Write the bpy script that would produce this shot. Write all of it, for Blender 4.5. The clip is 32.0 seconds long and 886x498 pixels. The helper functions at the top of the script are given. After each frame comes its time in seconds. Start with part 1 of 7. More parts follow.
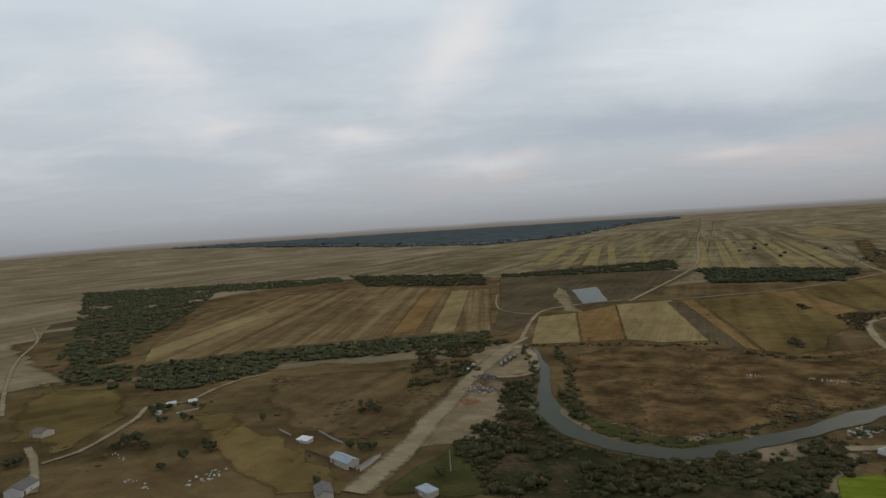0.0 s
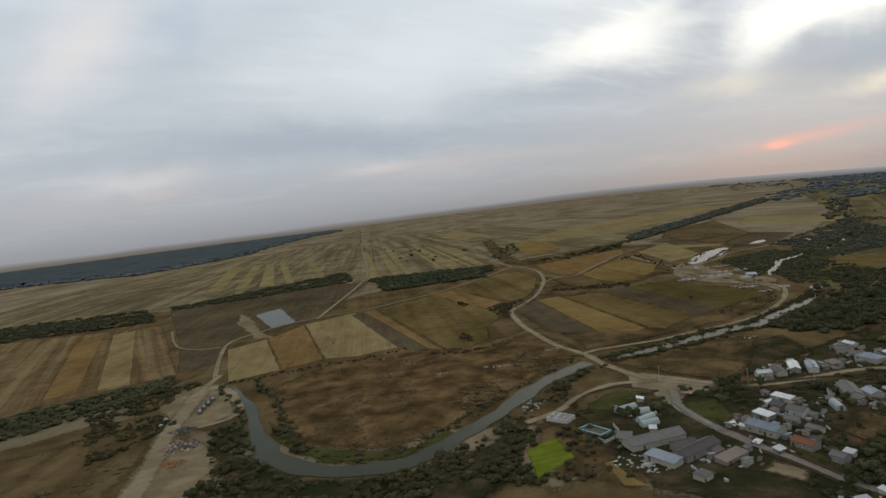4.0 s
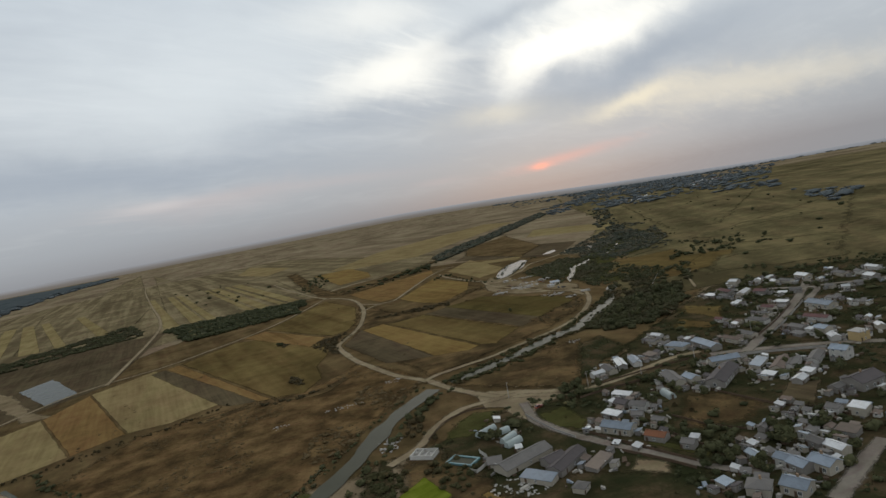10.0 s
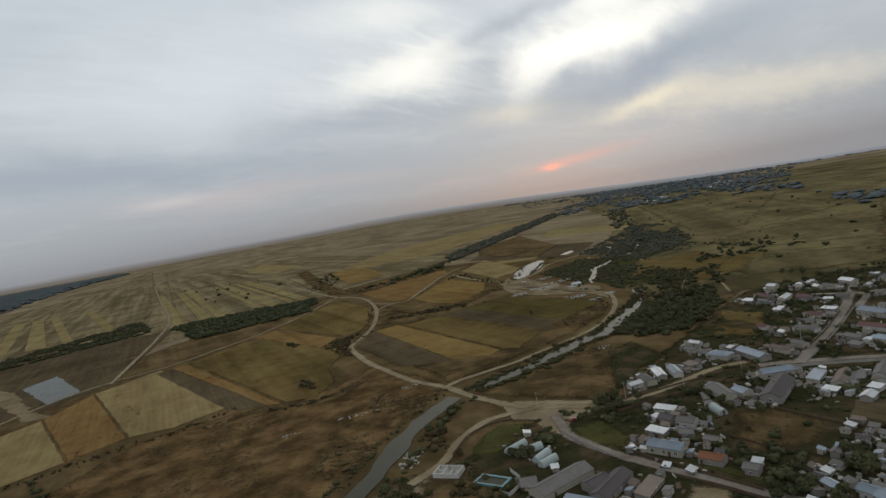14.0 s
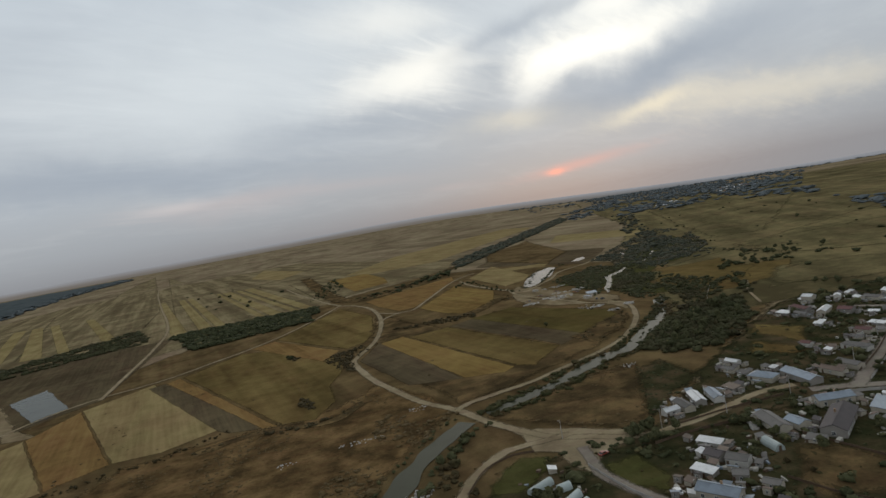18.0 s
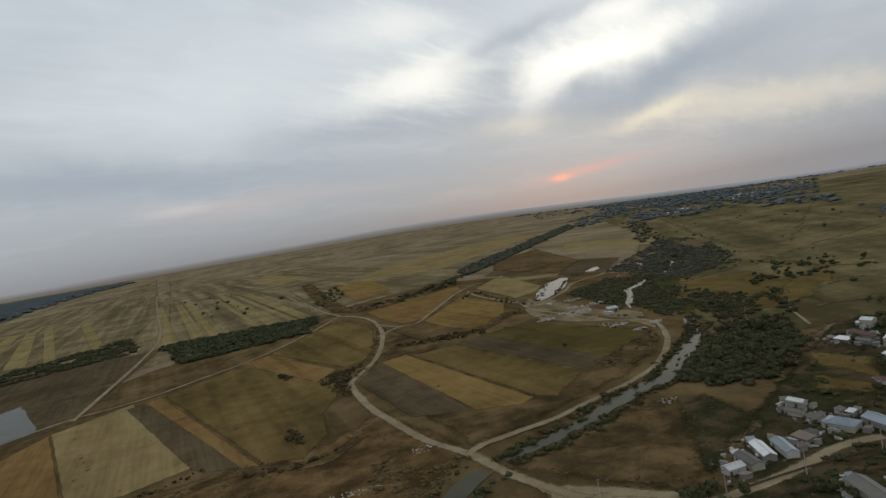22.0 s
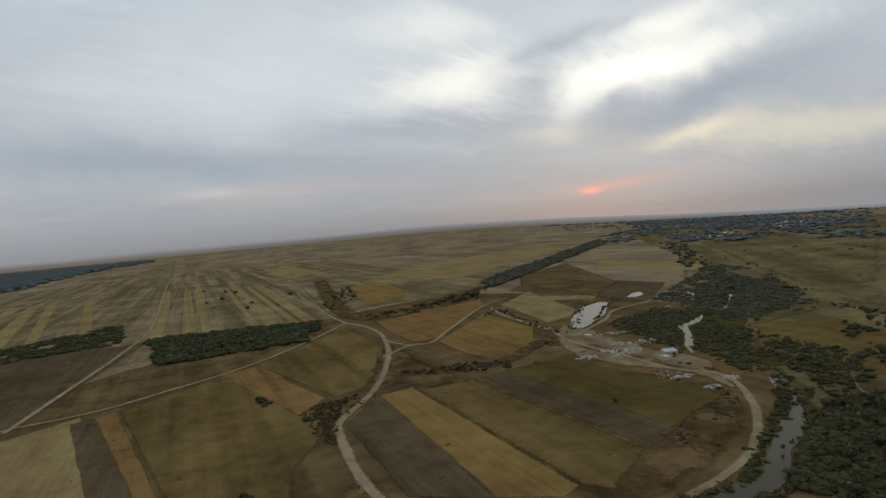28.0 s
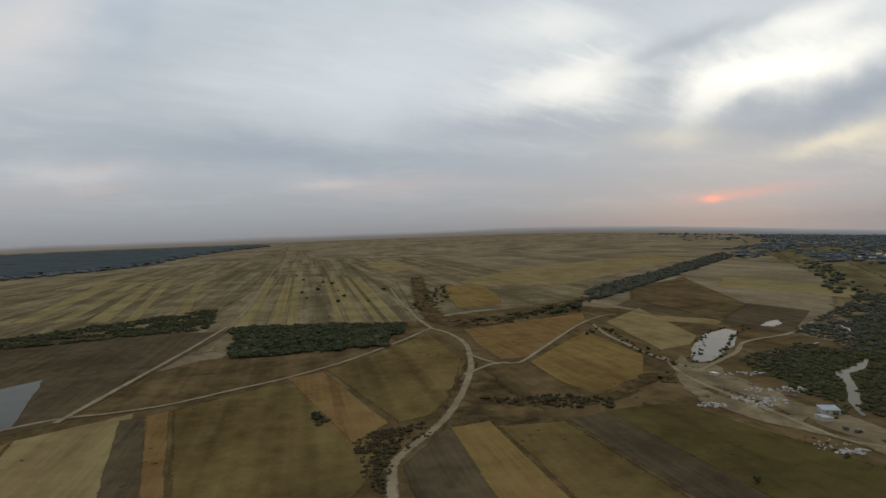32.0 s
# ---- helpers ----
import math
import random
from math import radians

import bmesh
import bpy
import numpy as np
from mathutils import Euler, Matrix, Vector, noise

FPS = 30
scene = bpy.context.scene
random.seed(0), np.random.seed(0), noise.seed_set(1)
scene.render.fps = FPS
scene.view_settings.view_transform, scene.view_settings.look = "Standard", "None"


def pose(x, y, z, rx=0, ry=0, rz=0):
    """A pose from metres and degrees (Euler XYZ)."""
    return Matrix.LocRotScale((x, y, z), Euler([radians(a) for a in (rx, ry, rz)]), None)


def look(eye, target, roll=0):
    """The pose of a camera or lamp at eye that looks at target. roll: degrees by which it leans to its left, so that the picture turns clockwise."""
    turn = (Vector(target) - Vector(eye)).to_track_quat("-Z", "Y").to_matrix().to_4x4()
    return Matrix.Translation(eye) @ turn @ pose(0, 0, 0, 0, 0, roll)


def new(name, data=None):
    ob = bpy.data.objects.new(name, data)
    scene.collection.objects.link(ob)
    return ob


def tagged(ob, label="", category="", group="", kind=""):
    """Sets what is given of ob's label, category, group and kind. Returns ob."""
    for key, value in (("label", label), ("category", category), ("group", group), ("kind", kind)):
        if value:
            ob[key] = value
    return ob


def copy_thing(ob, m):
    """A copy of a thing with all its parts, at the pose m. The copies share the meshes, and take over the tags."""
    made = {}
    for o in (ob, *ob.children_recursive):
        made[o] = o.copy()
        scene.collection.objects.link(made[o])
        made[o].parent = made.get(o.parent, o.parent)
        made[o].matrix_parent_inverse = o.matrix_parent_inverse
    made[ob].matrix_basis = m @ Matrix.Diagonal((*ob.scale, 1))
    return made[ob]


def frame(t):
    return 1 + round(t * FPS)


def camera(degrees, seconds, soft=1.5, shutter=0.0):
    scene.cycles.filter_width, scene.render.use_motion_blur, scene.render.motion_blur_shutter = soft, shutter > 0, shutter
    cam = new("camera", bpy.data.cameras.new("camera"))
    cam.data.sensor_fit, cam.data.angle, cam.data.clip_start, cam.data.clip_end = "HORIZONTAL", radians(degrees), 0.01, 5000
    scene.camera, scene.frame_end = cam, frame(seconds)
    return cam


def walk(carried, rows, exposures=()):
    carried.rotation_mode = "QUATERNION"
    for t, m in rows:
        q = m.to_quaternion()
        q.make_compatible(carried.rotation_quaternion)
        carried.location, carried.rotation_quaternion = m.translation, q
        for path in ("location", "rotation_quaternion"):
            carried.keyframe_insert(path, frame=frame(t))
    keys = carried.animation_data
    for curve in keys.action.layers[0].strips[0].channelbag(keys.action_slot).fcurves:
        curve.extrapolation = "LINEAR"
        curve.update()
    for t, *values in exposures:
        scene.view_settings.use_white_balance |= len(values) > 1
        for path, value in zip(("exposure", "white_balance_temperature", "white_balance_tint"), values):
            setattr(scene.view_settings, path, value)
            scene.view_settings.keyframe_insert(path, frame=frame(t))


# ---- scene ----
cam = camera(73.495, 32.0, 1.5)
PATH = [
    (0, look((22.10, 4.31, 89.01), (-39.290, 83.152, 85.076), -3.611)),
    (0.5, look((20.15, 4.50, 89.92), (-36.536, 86.786, 85.906), -3.613)),
    (1, look((18.18, 4.67, 90.80), (-34.265, 89.693, 86.180), -3.828)),
    (1.5, look((16.14, 4.79, 91.62), (-35.670, 90.202, 86.993), -3.280)),
    (2, look((14.02, 4.73, 92.42), (-30.716, 94.010, 87.157), -4.096)),
    (2.5, look((11.85, 4.43, 93.21), (-21.169, 98.666, 87.761), -5.862)),
    (3, look((9.72, 3.91, 94.05), (-8.665, 101.978, 87.367), -7.263)),
    (3.5, look((7.68, 3.21, 94.95), (-4.624, 102.248, 88.553), -7.947)),
    (5.5, look((1.67, -1.52, 99.67), (-5.343, 97.982, 92.553), -4.369)),
    (6, look((-0.00, -0.00, 100.00), (0.000, 99.782, 93.404), -6.247)),
    (6.5, look((-1.59, 1.88, 100.20), (0.226, 101.650, 93.651), -6.607)),
    (7, look((-3.02, 4.00, 100.26), (-1.339, 103.764, 93.558), -5.725)),
    (7.5, look((-4.32, 6.31, 100.16), (-2.537, 106.089, 93.752), -5.633)),
    (8, look((-5.56, 8.80, 99.92), (-3.610, 108.536, 92.977), -5.644)),
    (8.5, look((-6.84, 11.49, 99.55), (-4.483, 111.227, 92.754), -5.981)),
    (9, look((-8.24, 14.41, 99.16), (-2.623, 114.018, 92.362), -6.943)),
    (9.5, look((-9.72, 17.55, 98.87), (4.280, 116.316, 91.884), -8.124)),
    (10, look((-11.07, 20.74, 98.62), (11.400, 117.924, 91.464), -11.107)),
    (10.5, look((-12.15, 23.89, 98.40), (9.757, 121.238, 91.839), -11.096)),
    (11, look((-12.93, 26.94, 98.17), (10.009, 124.040, 91.379), -11.162)),
    (11.5, look((-13.45, 29.95, 97.91), (11.765, 126.490, 91.214), -11.901)),
    (12, look((-13.73, 32.92, 97.63), (11.678, 129.415, 91.039), -12.083)),
    (12.5, look((-13.83, 35.83, 97.35), (12.055, 132.135, 89.871), -11.962)),
    (13, look((-13.74, 38.67, 97.14), (7.285, 136.203, 90.421), -10.916)),
    (13.5, look((-13.51, 41.50, 97.13), (7.112, 139.104, 90.202), -10.166)),
    (14, look((-13.26, 44.34, 97.21), (7.669, 141.886, 90.317), -10.383)),
    (14.5, look((-13.03, 47.24, 97.32), (7.575, 144.844, 90.343), -10.573)),
    (16.5, look((-12.17, 60.51, 97.77), (8.810, 158.078, 91.373), -11.283)),
    (17, look((-11.48, 64.39, 97.82), (9.408, 161.991, 91.684), -11.007)),
    (17.5, look((-10.71, 68.39, 97.87), (9.787, 166.084, 91.823), -10.586)),
    (18, look((-9.87, 72.60, 97.94), (10.490, 170.324, 92.011), -10.533)),
    (18.5, look((-9.01, 77.06, 98.00), (11.010, 174.866, 92.294), -9.987)),
    (19, look((-8.14, 81.86, 98.10), (11.641, 179.719, 92.482), -10.028)),
    (19.5, look((-7.31, 87.04, 98.26), (12.468, 184.916, 92.835), -10.306)),
    (20, look((-6.52, 92.55, 98.46), (13.107, 190.465, 93.208), -10.066)),
    (20.5, look((-5.71, 98.27, 98.71), (14.103, 196.155, 93.526), -9.785)),
    (21, look((-4.84, 104.16, 99.02), (15.124, 201.991, 93.505), -10.182)),
    (21.5, look((-3.91, 110.21, 99.39), (15.949, 208.068, 94.040), -10.032)),
    (22, look((-2.92, 116.42, 99.82), (16.915, 214.303, 94.815), -9.923)),
    (22.5, look((-1.89, 122.74, 100.22), (18.057, 220.597, 95.088), -10.067)),
    (23, look((-0.80, 129.16, 100.57), (18.992, 227.055, 95.532), -9.525)),
    (23.5, look((0.37, 135.71, 100.90), (20.109, 233.607, 95.767), -10.194)),
    (24, look((1.59, 142.38, 101.17), (21.123, 240.330, 96.316), -10.144)),
    (24.5, look((2.83, 149.14, 101.39), (22.165, 247.135, 96.567), -9.944)),
    (25, look((4.10, 156.01, 101.58), (23.427, 253.999, 96.697), -10.102)),
    (25.5, look((5.39, 162.98, 101.75), (24.668, 260.990, 97.070), -9.903)),
    (27.5, look((11.65, 193.46, 101.90), (29.438, 291.765, 97.423), -10.017)),
    (28, look((13.60, 201.35, 101.77), (29.656, 299.971, 97.660), -5.292)),
    (28.5, look((15.59, 209.21, 101.63), (31.374, 307.867, 97.410), -5.579)),
    (29, look((17.64, 216.97, 101.49), (33.243, 315.658, 97.410), -5.803)),
    (29.5, look((19.78, 224.64, 101.42), (35.302, 323.338, 97.267), -5.410)),
    (30, look((21.98, 232.20, 101.48), (30.405, 331.771, 97.616), -5.548)),
    (30.5, look((24.08, 239.75, 101.62), (32.035, 339.364, 97.920), -4.472)),
    (31, look((26.07, 247.36, 101.84), (32.769, 347.064, 98.129), -3.993)),
    (31.5, look((27.95, 255.05, 102.15), (33.493, 354.833, 98.518), -4.110)),
    (32, look((29.78, 262.82, 102.51), (28.231, 362.760, 99.347), -2.104)),
]
walk(cam, PATH, [(0.0, 0.16), (3.0, 0.16), (8.0, 0.13), (13.0, 0.07), (20.0, 0.04), (32.0, 0.0)])

# ---- world, sun, light ----
SUN_AZ, SUN_EL = 24.3, 4.0


def link(tree, a, b):
    tree.links.new(a, b)


def math_node(tree, op, a, b=None, c=None, clamp=False):
    n = tree.nodes.new("ShaderNodeMath")
    n.operation, n.use_clamp = op, clamp
    for i, v in enumerate((a, b, c)):
        if v is None:
            continue
        if isinstance(v, (int, float)):
            n.inputs[i].default_value = v
        else:
            tree.links.new(v, n.inputs[i])
    return n.outputs[0]


def mix_node(tree, fac, a, b, mode="MIX"):
    n = tree.nodes.new("ShaderNodeMix")
    n.data_type, n.blend_type, n.clamp_factor = "RGBA", mode, True
    for i, v in ((0, fac), (6, a), (7, b)):
        if isinstance(v, (int, float)):
            n.inputs[i].default_value = v
        elif isinstance(v, (tuple, list)):
            n.inputs[i].default_value = (*v[:3], 1)
        else:
            tree.links.new(v, n.inputs[i])
    return n.outputs[2]


def noise_node(tree, vec, scale, detail=3.0, rough=0.55, distort=0.0, out="Fac"):
    n = tree.nodes.new("ShaderNodeTexNoise")
    n.inputs["Scale"].default_value, n.inputs["Detail"].default_value = scale, detail
    n.inputs["Roughness"].default_value, n.inputs["Distortion"].default_value = rough, distort
    if vec is not None:
        tree.links.new(vec, n.inputs["Vector"])
    return n.outputs[out]


def mapping_node(tree, vec, rz=0.0, scale=(1, 1, 1), loc=(0, 0, 0)):
    n = tree.nodes.new("ShaderNodeMapping")
    n.vector_type, scale = "TEXTURE", [1.0 / k for k in scale]
    n.inputs["Rotation"].default_value, n.inputs["Scale"].default_value = (0, 0, radians(rz)), scale
    n.inputs["Location"].default_value = loc
    tree.links.new(vec, n.inputs["Vector"])
    return n.outputs[0]


def ramp_node(tree, fac, stops):
    n = tree.nodes.new("ShaderNodeValToRGB")
    e = n.color_ramp.elements
    while len(e) < len(stops):
        e.new(0.5)
    for el, (p, c) in zip(e, stops):
        el.position, el.color = p, (*c[:3], 1)
    tree.links.new(fac, n.inputs[0])
    return n.outputs[0]


def build_world():
    world = bpy.data.worlds.new("dusk_sky")
    scene.world = world
    world.use_nodes = True
    t = world.node_tree
    t.nodes.clear()
    out, bg = t.nodes.new("ShaderNodeOutputWorld"), t.nodes.new("ShaderNodeBackground")
    link(t, bg.outputs[0], out.inputs[0])
    sky = t.nodes.new("ShaderNodeTexSky")
    sky.sky_type, sky.sun_disc = "NISHITA", False
    sky.sun_elevation, sky.sun_rotation = radians(SUN_EL), radians(SUN_AZ)
    clear = mix_node(t, 1.0, sky.outputs[0], (0.1, 0.1, 0.1), "MULTIPLY")
    tc = t.nodes.new("ShaderNodeTexCoord").outputs["Generated"]
    # cloud streets drawn out by perspective, gently warped
    warp = noise_node(t, tc, 6.0, 6, 0.58, 0.2, "Color")
    off = t.nodes.new("ShaderNodeVectorMath")
    off.operation = "MULTIPLY_ADD"
    link(t, warp, off.inputs[0])
    off.inputs[1].default_value, off.inputs[2].default_value = (0.11, 0.11, 0.07), (0, 0, 0)
    add = t.nodes.new("ShaderNodeVectorMath")
    add.operation = "ADD"
    link(t, tc, add.inputs[0]), link(t, off.outputs[0], add.inputs[1])
    back = t.nodes.new("ShaderNodeVectorMath")
    back.operation = "SUBTRACT"
    link(t, add.outputs[0], back.inputs[0])
    back.inputs[1].default_value = (0.055, 0.055, 0.035)
    sep, raw = t.nodes.new("ShaderNodeSeparateXYZ"), t.nodes.new("ShaderNodeSeparateXYZ")
    link(t, back.outputs[0], sep.inputs[0]), link(t, tc, raw.inputs[0])
    deg = 180 / math.pi
    az = math_node(t, "MULTIPLY", math_node(t, "ARCTAN2", sep.outputs[0], sep.outputs[1]), deg)
    el = math_node(t, "MULTIPLY", math_node(t, "ARCSINE", sep.outputs[2]), deg)
    true_el = math_node(t, "MULTIPLY", math_node(t, "ARCSINE", raw.outputs[2]), deg)
    high = math_node(t, "DIVIDE", true_el, 40.0, clamp=True)
    col = ramp_node(t, high, [(0.0, HAZE), (0.05, SKY_LOW), (0.14, SKY_MID), (0.3, SKY_UP), (0.55, SKY_TOP), (1.0, SKY_ZENITH)])
    # layered stratus: broad tone, then finer rolls
    up = math_node(t, "ADD", math_node(t, "ABSOLUTE", raw.outputs[2]), 0.13)
    flat = t.nodes.new("ShaderNodeCombineXYZ")
    link(t, math_node(t, "DIVIDE", raw.outputs[0], up), flat.inputs[0])
    link(t, math_node(t, "DIVIDE", raw.outputs[1], up), flat.inputs[1])
    lay = mapping_node(t, flat.outputs[0], 38, (0.75, 1.15, 1))
    broad = noise_node(t, lay, 0.95, 4, 0.5, 0.5)
    fine = noise_node(t, lay, 3.2, 7, 0.58, 0.8)
    tone = math_node(t, "ADD", math_node(t, "MULTIPLY_ADD", broad, 1.0, -0.5), math_node(t, "MULTIPLY_ADD", fine, 0.5, -0.25))
    fade = math_node(t, "DIVIDE", true_el, 9.0, clamp=True)
    tone = math_node(t, "MULTIPLY", tone, fade)
    pos = math_node(t, "MULTIPLY", tone, 1.0, clamp=True)
    neg = math_node(t, "MULTIPLY", tone, -1.1, clamp=True)
    col = mix_node(t, pos, col, (0.80, 0.83, 0.84))
    col = mix_node(t, neg, col, (0.33, 0.37, 0.43))
    col = mix_node(t, 0.975, clear, col)
    wisp = noise_node(t, mapping_node(t, flat.outputs[0], 38, (0.6, 2.2, 1)), 4.0, 6, 0.6, 0.6)
    soft = math_node(t, "MULTIPLY_ADD", wisp, 1.3, 0.15)
    raw_az = math_node(t, "MULTIPLY", math_node(t, "ARCTAN2", raw.outputs[0], raw.outputs[1]), deg)
    tints = dict(white=(1.22, 1.18, 1.06), warmgrey=(0.53, 0.515, 0.51), gold=(0.93, 0.83, 0.63), red=(0.80, 0.45, 0.37), sun=(1.5, 0.52, 0.32), pink=(0.56, 0.47, 0.45), blue=(0.36, 0.45, 0.56),
                 warm=(0.74, 0.70, 0.68), pale=(0.76, 0.81, 0.83), dark=(0.30, 0.35, 0.42))
    for a, e, half, wide, tilt, kind, amount in CLOUDS:
        thin = wide < 0.5
        da = math_node(t, "MULTIPLY", math_node(t, "SUBTRACT", raw_az if thin else az, a), math.cos(radians(e)))
        de = math_node(t, "SUBTRACT", true_el if thin else el, e)
        c, s = math.cos(radians(tilt)), math.sin(radians(tilt))
        u = math_node(t, "ADD", math_node(t, "MULTIPLY", da, c / half), math_node(t, "MULTIPLY", de, s / half))
        v = math_node(t, "ADD", math_node(t, "MULTIPLY", da, -s / wide), math_node(t, "MULTIPLY", de, c / wide))
        r = math_node(t, "ADD", math_node(t, "MULTIPLY", u, u), math_node(t, "MULTIPLY", v, v))
        g = math_node(t, "MULTIPLY", math_node(t, "EXPONENT", math_node(t, "MULTIPLY", math_node(t, "MULTIPLY", r, soft), -0.8)), amount)
        col = mix_node(t, g, col, tints[kind])
    link(t, col, bg.inputs[0])
    bg.inputs[1].default_value = SKY_STRENGTH


HAZE, SKY_LOW, SKY_MID = (0.268, 0.280, 0.302), (0.342, 0.366, 0.396), (0.424, 0.460, 0.498)
SKY_UP, SKY_TOP, SKY_ZENITH = (0.505, 0.55, 0.595), (0.565, 0.625, 0.68), (0.54, 0.585, 0.62)
SKY_STRENGTH = 1.0
# cloud patches: azimuth, height, half length, half width (degrees), tilt, tint, amount
CLOUDS = []


def cloud(*patch):
    CLOUDS.append(patch)


cloud(1.7, 18.1, 11.83, 3.58, -0.8, "pale", 0.35)
cloud(-4.7, 13.1, 10.19, 2.51, 0.9, "pale", 0.35)
cloud(28.9, 15.4, 11.90, 2.67, -6.1, "pale", 0.45)
cloud(32.9, 3.7, 8.01, 2.35, 3.4, "warmgrey", 0.4)
cloud(5.5, 9.5, 10.56, 1.25, -1.9, "dark", 0.4)
cloud(-16.4, 7.8, 13.54, 1.38, -0.5, "dark", 0.45)
cloud(-28.2, 14.7, 3.78, 2.02, 24.1, "dark", 0.2)
cloud(11.4, 12.7, 4.6, 1.7, 4.0, "white", 0.62)
cloud(14.2, 13.8, 2.2, 1.1, 18.0, "white", 0.4)
cloud(9.9, 18.3, 4.05, 1.43, -2.3, "white", 0.35)
cloud(28.8, 12.1, 6.82, 1.27, 7.2, "white", 0.95)
cloud(30.7, 15.4, 4.24, 1.28, 9.0, "white", 0.6)
cloud(23.3, 10.7, 2.41, 1.24, 50.7, "white", 0.45)
cloud(21.1, 7.4, 3.94, 0.71, 0.9, "gold", 0.45)
cloud(32.6, 6.2, 3.66, 0.71, 3.8, "gold", 0.75)
cloud(37.9, 5.4, 4.08, 1.15, -2.8, "gold", 0.3)
cloud(44.7, 5.0, 5.75, 0.98, 1.4, "gold", 0.35)
cloud(33.6, 9.2, 8.52, 1.37, 8.3, "dark", 0.6)
cloud(19.0, 11.4, 2.15, 1.31, 7.6, "dark", 0.45)
cloud(22.4, 15.3, 6.29, 0.72, 11.4, "dark", 0.45)
cloud(26.8, 9.6, 1.17, 0.68, 9.7, "dark", 0.3)
cloud(-7.9, 4.6, 4.41, 0.42, 0.3, "pink", 0.3)
cloud(-30.9, 4.4, 1.66, 0.35, 4.4, "pink", 0.35)
cloud(-30.5, 6.3, 1.84, 0.35, 2.9, "pink", 0.25)
cloud(13.9, 2.3, 1.85, 0.27, -2.0, "pink", 0.3)
cloud(5.2, 4.2, 5.40, 0.38, -4.1, "pink", 0.2)
cloud(26.3, 2.3, 4.02, 0.40, 4.0, "red", 0.42)
cloud(23.7, 1.9, 0.65, 0.23, 1.8, "sun", 0.68)
cloud(25.0, 2.1, 2.15, 0.30, 5.1, "red", 0.36)
cloud(-10.9, 13.9, 7.97, 3.77, 0.8, "pale", 0.3)
cloud(-35.4, 16.7, 4.11, 1.88, 47.4, "warm", 0.6)
cloud(-62.6, 15.1, 2.43, 1.51, -26.8, "warm", 0.5)
cloud(-58.5, 9.8, 3.43, 0.92, 7.3, "warm", 0.4)
cloud(-45.6, 8.9, 2.39, 0.61, -1.7, "warm", 0.5)
cloud(-32.7, 5.7, 4.06, 0.75, 2.3, "warm", 0.35)
cloud(-11.4, 4.7, 2.63, 0.40, 0.8, "warm", 0.35)
cloud(-5.4, 4.3, 7.57, 0.87, -1.0, "pink", 0.25)
cloud(-50.2, 5.7, 2.44, 0.71, 3.9, "warm", 0.25)
cloud(-36.8, 4.0, 6.43, 0.97, -1.1, "pink", 0.2)
cloud(-12.2, 7.5, 15.08, 1.08, -5.7, "dark", 0.3)
cloud(-49.9, 11.5, 4.03, 0.54, -0.9, "dark", 0.25)
cloud(-53.6, 16.2, 5.48, 2.56, -9.3, "dark", 0.25)
cloud(-62.9, 6.9, 4.86, 1.37, -2.9, "dark", 0.2)
cloud(-28.5, 19.0, 2.00, 0.87, 23.5, "blue", 0.3)
cloud(-27.1, 17.8, 1.71, 0.75, 62.2, "blue", 0.25)
build_world()
lamp = bpy.data.lights.new("low_sun", "SUN")
lamp.energy, lamp.angle, lamp.color = 0.5, radians(60), (1.0, 0.86, 0.72)
sun = new("low_sun", lamp)
sun.matrix_world = look((0, 0, 300), (-math.sin(radians(SUN_AZ)) * 100, -math.cos(radians(SUN_AZ)) * 100, 300 - 100 * math.tan(radians(SUN_EL + 10))))

# ---- materials ----
MATS = {}


def base_mat(name, rough=0.9, spec=0.2, metal=0.0):
    m = bpy.data.materials.new(name)
    m.use_nodes = True
    t = m.node_tree
    b = t.nodes["Principled BSDF"]
    b.inputs["Roughness"].default_value, b.inputs["Specular IOR Level"].default_value = rough, spec
    b.inputs["Metallic"].default_value = metal
    MATS[name] = m
    return m, t, b


def bump_in(t, b, height, strength, dist):
    n = t.nodes.new("ShaderNodeBump")
    n.inputs["Strength"].default_value, n.inputs["Distance"].default_value = strength, dist
    link(t, height, n.inputs["Height"])
    link(t, n.outputs[0], b.inputs["Normal"])


